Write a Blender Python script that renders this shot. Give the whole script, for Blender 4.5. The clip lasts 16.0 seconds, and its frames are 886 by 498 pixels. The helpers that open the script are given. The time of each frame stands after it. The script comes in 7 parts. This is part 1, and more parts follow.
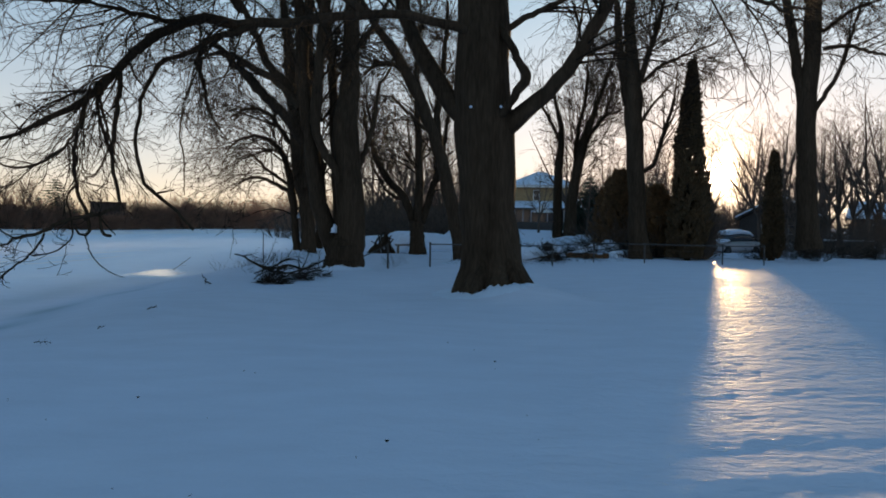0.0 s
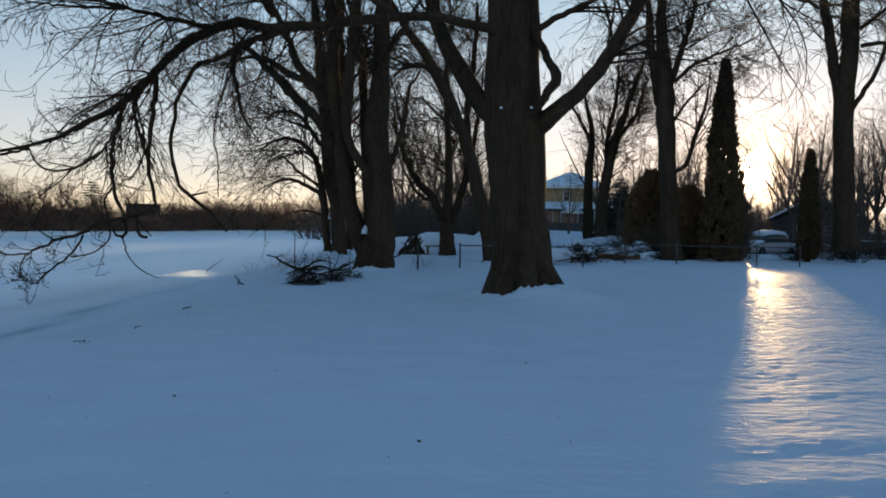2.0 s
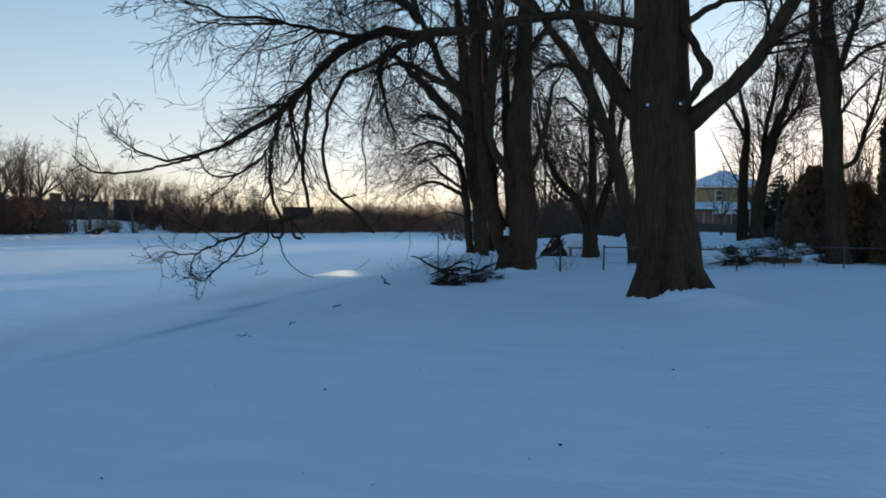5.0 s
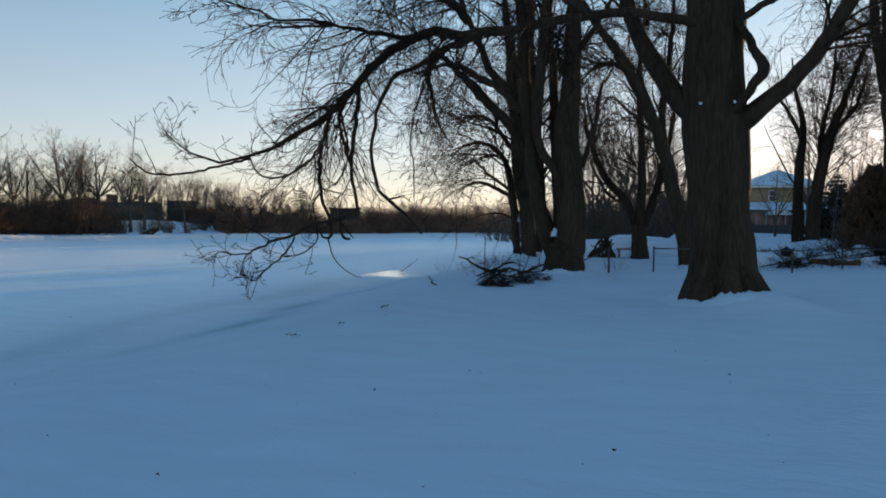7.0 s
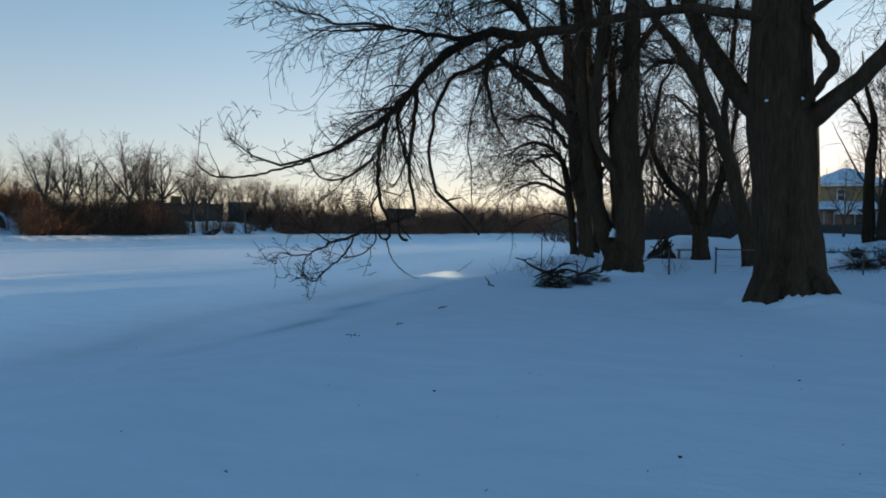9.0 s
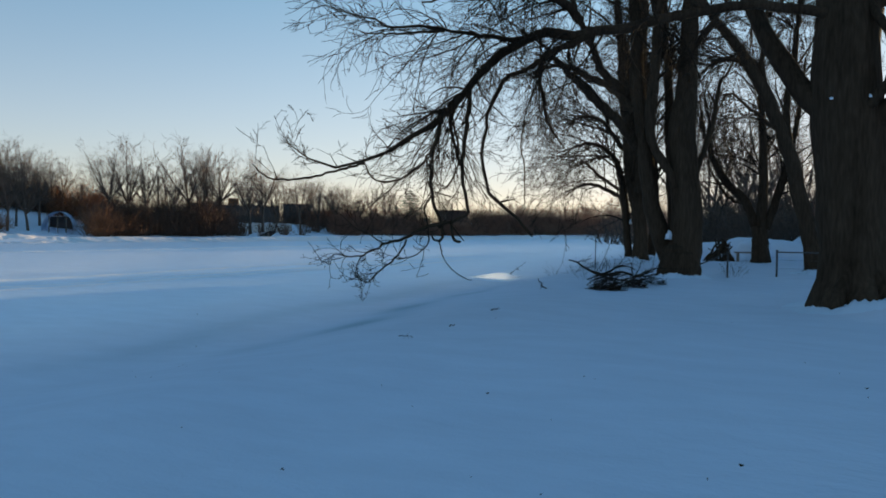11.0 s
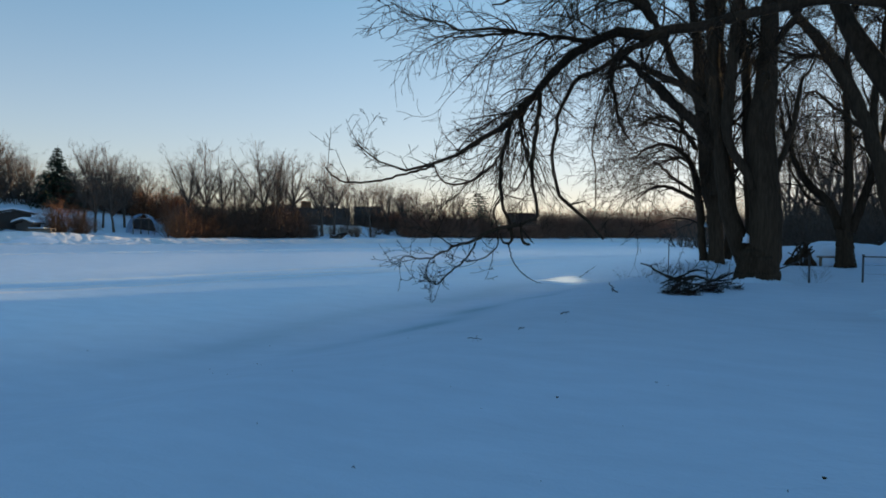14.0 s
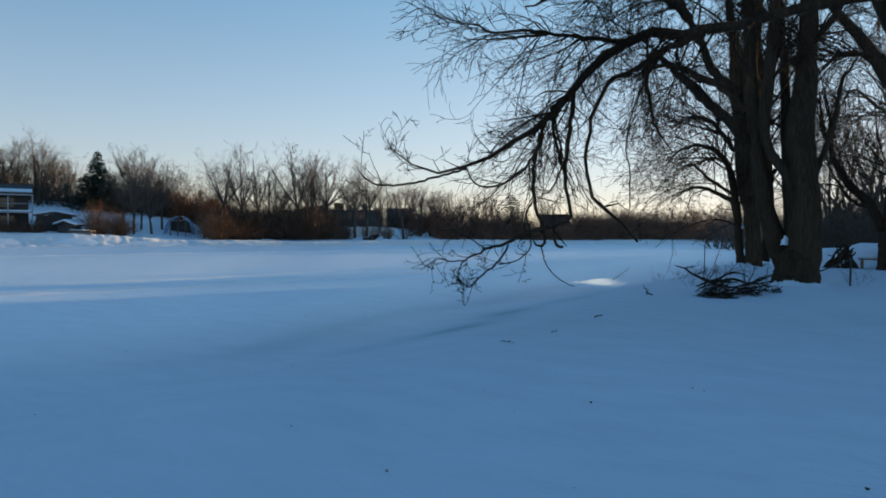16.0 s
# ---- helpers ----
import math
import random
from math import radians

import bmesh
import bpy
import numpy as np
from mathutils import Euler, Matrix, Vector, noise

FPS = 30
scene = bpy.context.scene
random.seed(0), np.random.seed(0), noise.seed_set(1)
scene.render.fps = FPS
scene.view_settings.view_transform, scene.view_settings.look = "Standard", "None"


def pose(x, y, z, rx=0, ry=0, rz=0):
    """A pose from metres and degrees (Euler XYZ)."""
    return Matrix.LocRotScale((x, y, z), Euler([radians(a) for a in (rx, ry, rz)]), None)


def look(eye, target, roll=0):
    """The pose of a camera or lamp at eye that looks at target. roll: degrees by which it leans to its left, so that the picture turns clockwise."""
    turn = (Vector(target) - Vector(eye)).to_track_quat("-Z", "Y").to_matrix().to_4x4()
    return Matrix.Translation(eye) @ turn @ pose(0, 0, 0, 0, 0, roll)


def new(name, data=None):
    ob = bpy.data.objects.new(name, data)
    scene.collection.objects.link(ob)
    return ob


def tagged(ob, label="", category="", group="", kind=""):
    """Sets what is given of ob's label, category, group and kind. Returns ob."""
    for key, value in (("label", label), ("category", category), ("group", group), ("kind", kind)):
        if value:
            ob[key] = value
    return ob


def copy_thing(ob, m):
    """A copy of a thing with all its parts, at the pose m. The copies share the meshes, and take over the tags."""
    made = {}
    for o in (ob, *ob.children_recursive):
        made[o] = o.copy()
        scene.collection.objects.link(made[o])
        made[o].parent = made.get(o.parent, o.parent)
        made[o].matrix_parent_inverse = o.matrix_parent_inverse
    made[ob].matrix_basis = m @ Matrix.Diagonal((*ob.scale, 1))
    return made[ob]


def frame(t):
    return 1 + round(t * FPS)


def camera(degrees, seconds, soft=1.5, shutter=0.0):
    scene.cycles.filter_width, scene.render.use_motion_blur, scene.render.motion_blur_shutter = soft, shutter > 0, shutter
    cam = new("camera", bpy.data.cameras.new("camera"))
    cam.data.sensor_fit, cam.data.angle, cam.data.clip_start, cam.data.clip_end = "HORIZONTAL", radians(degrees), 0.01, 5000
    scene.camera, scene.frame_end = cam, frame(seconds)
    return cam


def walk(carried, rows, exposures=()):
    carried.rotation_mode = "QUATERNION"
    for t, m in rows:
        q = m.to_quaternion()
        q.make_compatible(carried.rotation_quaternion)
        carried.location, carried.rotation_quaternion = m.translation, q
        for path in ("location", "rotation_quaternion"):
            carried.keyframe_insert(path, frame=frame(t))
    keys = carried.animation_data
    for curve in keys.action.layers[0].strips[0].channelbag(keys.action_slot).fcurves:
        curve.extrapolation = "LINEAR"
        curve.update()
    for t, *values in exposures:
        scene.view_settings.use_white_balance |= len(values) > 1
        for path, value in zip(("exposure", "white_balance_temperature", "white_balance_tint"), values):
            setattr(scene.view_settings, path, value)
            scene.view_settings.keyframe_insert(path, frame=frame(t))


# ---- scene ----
cam = camera(61.48, 16.0, soft=1.8)
PATH = [
    (0.0, pose(0.043, 0.098, 1.597, 88.00, -0.91, 0.14)),
    (0.5, pose(0.039, 0.093, 1.590, 88.03, -0.85, 0.53)),
    (1.0, pose(0.037, 0.082, 1.597, 88.05, -0.80, 1.04)),
    (1.5, pose(0.023, 0.095, 1.597, 88.06, -0.84, 1.61)),
    (2.0, pose(0.026, 0.079, 1.599, 88.05, -0.83, 2.40)),
    (2.5, pose(0.030, 0.078, 1.601, 88.06, -0.74, 3.35)),
    (3.0, pose(0.044, 0.058, 1.595, 88.05, -0.71, 4.75)),
    (3.5, pose(0.054, 0.059, 1.584, 88.03, -0.61, 7.25)),
    (4.0, pose(0.060, 0.058, 1.592, 88.00, -0.60, 9.88)),
    (4.2, pose(0.055, 0.061, 1.593, 88.01, -0.61, 10.82)),
    (6.3, pose(-0.001, 0.086, 1.606, 88.02, -0.74, 15.44)),
    (6.5, pose(-0.006, 0.088, 1.607, 88.02, -0.75, 15.85)),
    (7.0, pose(-0.019, 0.104, 1.594, 88.05, -0.71, 16.80)),
    (7.5, pose(-0.037, 0.111, 1.599, 88.02, -0.68, 17.82)),
    (8.0, pose(-0.037, 0.113, 1.601, 88.01, -0.68, 18.87)),
    (8.5, pose(-0.046, 0.096, 1.600, 88.03, -0.63, 19.93)),
    (9.0, pose(-0.066, 0.094, 1.608, 88.03, -0.61, 21.02)),
    (9.2, pose(-0.068, 0.094, 1.608, 88.05, -0.62, 21.45)),
    (11.3, pose(-0.090, 0.096, 1.607, 88.11, -0.67, 25.59)),
    (11.5, pose(-0.092, 0.096, 1.607, 88.11, -0.67, 25.98)),
    (12.0, pose(-0.085, 0.082, 1.608, 88.15, -0.67, 26.89)),
    (12.5, pose(-0.089, 0.083, 1.609, 88.15, -0.69, 27.79)),
    (13.0, pose(-0.098, 0.082, 1.613, 88.17, -0.70, 28.63)),
    (13.5, pose(-0.094, 0.083, 1.605, 88.21, -0.74, 29.48)),
    (14.0, pose(-0.091, 0.082, 1.604, 88.25, -0.77, 30.28)),
    (14.5, pose(-0.101, 0.072, 1.610, 88.24, -0.76, 31.00)),
    (15.0, pose(-0.089, 0.068, 1.613, 88.28, -0.74, 31.71)),
    (15.5, pose(-0.090, 0.061, 1.623, 88.30, -0.67, 32.27)),
    (16.0, pose(-0.098, 0.086, 1.624, 88.33, -0.71, 32.76)),
]
walk(cam, PATH, exposures=[(0.0, 1.63, 8200, 21), (2.0, 1.65, 8150, 20), (2.5, 1.83, 8100, 20), (4.0, 1.92, 7800, 18), (6.5, 1.74, 7650, 16), (12.0, 1.66, 7150, 14), (16.0, 1.62, 6850, 13)])

# ---- light ----
SUN_AZ, SUN_EL = 20.1, 3.9        # bearing clockwise from +y, and height, in degrees
sky_world = bpy.data.worlds.new("winter_dusk_sky")
scene.world = sky_world
sky_world.use_nodes = True
wn = sky_world.node_tree.nodes
sky = wn.new("ShaderNodeTexSky")
sky.sky_type = "NISHITA"
sky.sun_disc = False
sky.sun_elevation = radians(SUN_EL)
sky.sun_rotation = radians(SUN_AZ)
sky.altitude = 200
sky.air_density, sky.dust_density, sky.ozone_density = 0.8, 0.15, 3.0
bg = wn["Background"]
bg.inputs["Strength"].default_value = 0.157
# the low sun's own glare in the haze, round its place in the sky
wl = sky_world.node_tree.links
sdir = Vector((math.sin(radians(SUN_AZ)) * math.cos(radians(SUN_EL)), math.cos(radians(SUN_AZ)) * math.cos(radians(SUN_EL)), math.sin(radians(SUN_EL))))
wtc = wn.new("ShaderNodeTexCoord")
wdot = wn.new("ShaderNodeVectorMath")
wdot.operation = "DOT_PRODUCT"
wdot.inputs[1].default_value = sdir
wl.new(wtc.outputs["Generated"], wdot.inputs[0])
haze = wn.new("ShaderNodeHueSaturation")
haze.inputs["Saturation"].default_value = 0.80
wl.new(sky.outputs["Color"], haze.inputs["Color"])
# rosy haze low down, clear cold blue overhead
wsep = wn.new("ShaderNodeSeparateXYZ")
wl.new(wtc.outputs["Generated"], wsep.inputs[0])
wrange = wn.new("ShaderNodeMapRange")
wrange.inputs["From Min"].default_value, wrange.inputs["From Max"].default_value = 0.04, 0.42
wl.new(wsep.outputs["Z"], wrange.inputs["Value"])
wtint = wn.new("ShaderNodeMix")
wtint.data_type = "RGBA"
wtint.inputs["A"].default_value, wtint.inputs["B"].default_value = (1.24, 1.04, 1.02, 1), (0.47, 0.95, 1.13, 1)
wl.new(wrange.outputs["Result"], wtint.inputs["Factor"])
wmul = wn.new("ShaderNodeVectorMath")
wmul.operation = "MULTIPLY"
wl.new(haze.outputs["Color"], wmul.inputs[0])
wl.new(wtint.outputs["Result"], wmul.inputs[1])
# thin haze evens out the brightest part of the low sky
wden = wn.new("ShaderNodeVectorMath")
wden.operation = "MULTIPLY_ADD"
wden.inputs[1].default_value, wden.inputs[2].default_value = (0.25, 0.25, 0.25), (1, 1, 1)
wl.new(wmul.outputs["Vector"], wden.inputs[0])
wdiv = wn.new("ShaderNodeVectorMath")
wdiv.operation = "DIVIDE"
wl.new(wmul.outputs["Vector"], wdiv.inputs[0])
wl.new(wden.outputs["Vector"], wdiv.inputs[1])
total = wdiv.outputs["Vector"]
for power, strength, tint in ((9000, 60.0, (1.0, 0.90, 0.68)), (1200, 3.4, (1.0, 0.70, 0.36)), (160, 0.5, (1.0, 0.60, 0.30))):
    pw = wn.new("ShaderNodeMath")
    pw.operation = "POWER"
    pw.use_clamp = True
    pw.inputs[1].default_value = power
    wl.new(wdot.outputs["Value"], pw.inputs[0])
    sc = wn.new("ShaderNodeVectorMath")
    sc.operation = "SCALE"
    sc.inputs[0].default_value = [c * strength for c in tint]
    wl.new(pw.outputs[0], sc.inputs["Scale"])
    ad = wn.new("ShaderNodeVectorMath")
    ad.operation = "ADD"
    wl.new(total, ad.inputs[0])
    wl.new(sc.outputs["Vector"], ad.inputs[1])
    total = ad.outputs["Vector"]
wl.new(total, bg.inputs["Color"])

sun_data = bpy.data.lights.new("sun", "SUN")
sun_data.energy, sun_data.angle, sun_data.color = 2.35, radians(0.9), (1.0, 0.765, 0.42)
sun = new("sun", sun_data)
sun.matrix_world = look(sdir * 100, (0, 0, 0))


# ---- materials ----
def mat(name, color, rough=0.8, var=0.35, scale=3.0, bump=0.0, bump_scale=20.0, stretch=(1, 1, 1), color2=None, spec=0.3):
    """Noise-varied surface: two scales of colour change, and relief."""
    m = bpy.data.materials.new(name)
    m.use_nodes = True
    n, l = m.node_tree.nodes, m.node_tree.links
    b = n["Principled BSDF"]
    b.inputs["Roughness"].default_value = rough
    b.inputs["Specular IOR Level"].default_value = spec
    tc = n.new("ShaderNodeTexCoord")
    mp = n.new("ShaderNodeMapping")
    mp.inputs["Scale"].default_value = stretch
    l.new(tc.outputs["Object"], mp.inputs["Vector"])
    n1 = n.new("ShaderNodeTexNoise")
    n1.inputs["Scale"].default_value, n1.inputs["Detail"].default_value = scale, 6
    n2 = n.new("ShaderNodeTexNoise")
    n2.inputs["Scale"].default_value, n2.inputs["Detail"].default_value = scale * 7.3, 4
    l.new(mp.outputs["Vector"], n1.inputs["Vector"])
    l.new(mp.outputs["Vector"], n2.inputs["Vector"])
    mx = n.new("ShaderNodeMath")
    mx.operation = "ADD"
    l.new(n1.outputs["Fac"], mx.inputs[0])
    l.new(n2.outputs["Fac"], mx.inputs[1])
    info = n.new("ShaderNodeObjectInfo")
    sh = n.new("ShaderNodeMath")
    sh.operation = "MULTIPLY_ADD"
    sh.inputs[1].default_value, sh.inputs[2].default_value = 0.25, -0.12
    l.new(info.outputs["Random"], sh.inputs[0])
    ad = n.new("ShaderNodeMath")
    ad.operation = "ADD"
    l.new(mx.outputs[0], ad.inputs[0])
    l.new(sh.outputs[0], ad.inputs[1])
    mr = n.new("ShaderNodeMapRange")
    mr.inputs["From Min"].default_value, mr.inputs["From Max"].default_value = 0.6, 1.4
    l.new(ad.outputs[0], mr.inputs["Value"])
    mix = n.new("ShaderNodeMix")
    mix.data_type = "RGBA"
    lo = tuple(c * (1 - var) for c in color)
    hi = tuple(min(1, c * (1 + var)) for c in (color2 or color))
    mix.inputs["A"].default_value, mix.inputs["B"].default_value = (*lo, 1), (*hi, 1)
    l.new(mr.outputs["Result"], mix.inputs["Factor"])
    l.new(mix.outputs["Result"], b.inputs["Base Color"])
    if bump:
        n3 = n.new("ShaderNodeTexNoise")
        n3.inputs["Scale"].default_value, n3.inputs["Detail"].default_value = bump_scale, 6
        l.new(mp.outputs["Vector"], n3.inputs["Vector"])
        bp = n.new("ShaderNodeBump")
        bp.inputs["Strength"].default_value, bp.inputs["Distance"].default_value = bump, 0.03
        l.new(n3.outputs["Fac"], bp.inputs["Height"])
        l.new(bp.outputs["Normal"], b.inputs["Normal"])
    return m


def snow_mat(name, rough, ripples):
    """Wind-packed snow with an icy crust: low drift relief, small ripples, fine grain."""
    m = bpy.data.materials.new(name)
    m.use_nodes = True
    n, l = m.node_tree.nodes, m.node_tree.links
    b = n["Principled BSDF"]
    b.inputs["Roughness"].default_value = rough
    b.inputs["IOR"].default_value = 1.31
    b.inputs["Specular IOR Level"].default_value = 0.0
    tc = n.new("ShaderNodeTexCoord")
    patch = n.new("ShaderNodeTexNoise")
    patch.inputs["Scale"].default_value, patch.inputs["Detail"].default_value = 0.25, 5
    l.new(tc.outputs["Object"], patch.inputs["Vector"])
    ramp = n.new("ShaderNodeMix")
    ramp.data_type = "RGBA"
    ramp.inputs["A"].default_value, ramp.inputs["B"].default_value = (0.60, 0.665, 0.79, 1), (0.67, 0.72, 0.825, 1)
    l.new(patch.outputs["Fac"], ramp.inputs["Factor"])
    # wind streaks: harder, greyer crust between powdery snow
    smp = n.new("ShaderNodeMapping")
    smp.inputs["Rotation"].default_value = (0, 0, radians(14))
    smp.inputs["Scale"].default_value = (0.8, 1.9, 1.0)
    l.new(tc.outputs["Object"], smp.inputs["Vector"])
    streak = n.new("ShaderNodeTexNoise")
    streak.inputs["Scale"].default_value, streak.inputs["Detail"].default_value, streak.inputs["Roughness"].default_value = 1.0, 7, 0.62
    l.new(smp.outputs["Vector"], streak.inputs["Vector"])
    srange = n.new("ShaderNodeMapRange")
    srange.inputs["From Min"].default_value, srange.inputs["From Max"].default_value = 0.30, 0.70
    srange.inputs["To Min"].default_value, srange.inputs["To Max"].default_value = 0.955, 1.045
    l.new(streak.outputs["Fac"], srange.inputs["Value"])
    wet = n.new("ShaderNodeAttribute")
    wet.attribute_name = "slush"
    wetmix = n.new("ShaderNodeMix")
    wetmix.data_type = "RGBA"
    wetmix.inputs["B"].default_value = (0.36, 0.48, 0.56, 1)
    l.new(wet.outputs["Fac"], wetmix.inputs["Factor"])
    l.new(ramp.outputs["Result"], wetmix.inputs["A"])
    # paler, bluer snow mixed in by a mask over the river
    river_pale = n.new("ShaderNodeAttribute")
    river_pale.attribute_name = "river_pale"
    rivermix = n.new("ShaderNodeMix")
    rivermix.data_type = "RGBA"
    rivermix.inputs["B"].default_value = (0.81, 0.875, 0.98, 1)
    l.new(river_pale.outputs["Fac"], rivermix.inputs["Factor"])
    l.new(wetmix.outputs["Result"], rivermix.inputs["A"])
    smul = n.new("ShaderNodeVectorMath")
    smul.operation = "SCALE"
    l.new(rivermix.outputs["Result"], smul.inputs[0])
    l.new(srange.outputs["Result"], smul.inputs["Scale"])
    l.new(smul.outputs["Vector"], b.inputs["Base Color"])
    rr = n.new("ShaderNodeMapRange")
    rr.inputs["From Min"].default_value, rr.inputs["From Max"].default_value = 0.3, 0.7
    rr.inputs["To Min"].default_value, rr.inputs["To Max"].default_value = rough * 0.8, min(1, rough * 1.3)
    l.new(patch.outputs["Fac"], rr.inputs["Value"])
    ice = n.new("ShaderNodeAttribute")
    ice.attribute_name = "ice"
    icemix = n.new("ShaderNodeMix")
    icemix.inputs["B"].default_value = 0.06
    l.new(ice.outputs["Fac"], icemix.inputs["Factor"])
    l.new(rr.outputs["Result"], icemix.inputs["A"])
    l.new(icemix.outputs["Result"], b.inputs["Roughness"])
    icespec = n.new("ShaderNodeMath")
    icespec.operation = "MULTIPLY_ADD"
    icespec.inputs[1].default_value, icespec.inputs[2].default_value = 0.8, 0.0003
    l.new(ice.outputs["Fac"], icespec.inputs[0])
    l.new(icespec.outputs[0], b.inputs["Specular IOR Level"])
    mp = n.new("ShaderNodeMapping")
    mp.inputs["Rotation"].default_value = (0, 0, radians(-14))
    mp.inputs["Scale"].default_value = (3.4, 6.6, 1.0)
    l.new(tc.outputs["Object"], mp.inputs["Vector"])
    rip = n.new("ShaderNodeTexNoise")
    rip.inputs["Scale"].default_value, rip.inputs["Detail"].default_value, rip.inputs["Distortion"].default_value = 1.3, 5, 0.4
    l.new(mp.outputs["Vector"], rip.inputs["Vector"])
    grain = n.new("ShaderNodeTexNoise")
    grain.inputs["Scale"].default_value, grain.inputs["Detail"].default_value = 30, 4
    l.new(tc.outputs["Object"], grain.inputs["Vector"])
    b1 = n.new("ShaderNodeBump")
    b1.inputs["Distance"].default_value = ripples
    crust = n.new("ShaderNodeAttribute")
    crust.attribute_name = "crust"
    l.new(crust.outputs["Fac"], b1.inputs["Strength"])
    l.new(rip.outputs["Fac"], b1.inputs["Height"])
    # thin glaze of ice on the crust, rougher than the packed snow under it
    glaze = n.new("ShaderNodeBump")
    glaze.inputs["Distance"].default_value = ripples * 6.0
    l.new(crust.outputs["Fac"], glaze.inputs["Strength"])
    fine = n.new("ShaderNodeTexNoise")
    fine.inputs["Scale"].default_value, fine.inputs["Detail"].default_value, fine.inputs["Distortion"].default_value = 2.1, 4, 0.5
    l.new(mp.outputs["Vector"], fine.inputs["Vector"])
    l.new(fine.outputs["Fac"], glaze.inputs["Height"])
    l.new(glaze.outputs["Normal"], b.inputs["Coat Normal"])
    cw = n.new("ShaderNodeMapRange")
    cw.inputs["From Min"].default_value, cw.inputs["To Max"].default_value = 0.3, 0.0021
    l.new(crust.outputs["Fac"], cw.inputs["Value"])
    l.new(cw.outputs["Result"], b.inputs["Coat Weight"])
    b.inputs["Coat Roughness"].default_value = 0.12
    b.inputs["Coat IOR"].default_value = 1.31
    b2 = n.new("ShaderNodeBump")
    b2.inputs["Distance"].default_value = 0.007
    polish = n.new("ShaderNodeMath")
    polish.operation = "MULTIPLY_ADD"
    polish.inputs[1].default_value, polish.inputs[2].default_value = -0.79, 0.8
    l.new(ice.outputs["Fac"], polish.inputs[0])
    l.new(polish.outputs[0], b2.inputs["Strength"])
    l.new(grain.outputs["Fac"], b2.inputs["Height"])
    l.new(b1.outputs["Normal"], b2.inputs["Normal"])
    l.new(b2.outputs["Normal"], b.inputs["Normal"])
    return m


SNOW = snow_mat("snow_crust", 0.40, 0.04)
SNOW_SOFT = mat("snow_cap", (0.62, 0.73, 0.86), 0.7, 0.05, 4.0, 0.3, 15)
# Pale rosy snow: low sunlight on drift and ridges is put in the colour.
SNOW_SUN_TINT = mat("sun_tinted_snow", (0.87, 0.825, 0.835), 0.7, 0.06, 1.2, 0.3, 12)
RIDGE_SUN_TINT = mat("sun_tinted_ridge_snow", (0.98, 0.93, 0.95), 0.6, 0.05, 1.5, 0.2, 12)
BARK = mat("grey_bark", (0.040, 0.025, 0.016), 0.9, 0.5, 2.5, 1.0, 9.0, (1.0, 1.0, 0.16), (0.052, 0.035, 0.024), spec=0.05)
TWIG = mat("twig_bark", (0.030, 0.021, 0.015), 0.85, 0.3, 4.0, spec=0.05)
FARWOOD = mat("far_brush", (0.085, 0.064, 0.053), 0.9, 0.4, 0.6, color2=(0.125, 0.088, 0.070))
BRUSHWOOD = mat("dark_brushwood", (0.085, 0.055, 0.044), 0.9, 0.4, 0.25, color2=(0.15, 0.085, 0.06))
BROWNTWIG = mat("brown_twig_mass", (0.185, 0.10, 0.076), 0.9, 0.4, 0.12, color2=(0.275, 0.145, 0.10))
RUSSET = mat("russet_brush", (0.27, 0.115, 0.058), 0.9, 0.35, 0.8)
EVERGREEN = mat("cedar_foliage", (0.072, 0.046, 0.026), 0.8, 0.5, 1.5, color2=(0.11, 0.068, 0.035))
HEDGE = mat("hedge_foliage", (0.13, 0.075, 0.04), 0.8, 0.5, 1.5, color2=(0.18, 0.10, 0.05))
SPRUCE = mat("spruce_needles", (0.03, 0.05, 0.035), 0.8, 0.4, 1.5)
YELLOW = mat("yellow_siding", (0.39, 0.245, 0.125), 0.7, 0.14, 1.0)
DARKWALL = mat("dark_siding", (0.048, 0.042, 0.040), 0.7, 0.2, 1.0)
BROWNWALL = mat("dark_brown_siding", (0.085, 0.046, 0.036), 0.8, 0.2, 0.8)
GREYWALL = mat("grey_masonry", (0.080, 0.070, 0.066), 0.85, 0.2, 0.4)
TRIMWHITE = mat("white_trim", (0.75, 0.74, 0.72), 0.5, 0.06, 2.0)
PANE = mat("dark_glass", (0.03, 0.035, 0.045), 0.08, 0.2, 1.0, spec=0.6)
# White trim darkened to grey, putting the shade on it into the colour.
RAIL = mat("shade_toned_white_rail", (0.30, 0.31, 0.33), 0.7, 0.2, 2.0)
STEEL = mat("galvanized_steel", (0.045, 0.045, 0.047), 0.5, 0.2, 8.0)
WOOD = mat("weathered_wood", (0.17, 0.13, 0.10), 0.85, 0.35, 3.0, 0.5, 12, (1, 1, 6))
RUSTY = mat("rust_brown_paint", (0.24, 0.10, 0.042), 0.7, 0.35, 2.0)
CARPAINT = mat("silver_car_paint", (0.35, 0.35, 0.37), 0.35, 0.1, 2.0, spec=0.5)
RUBBER = mat("black_rubber", (0.02, 0.02, 0.02), 0.8, 0.2, 5.0)


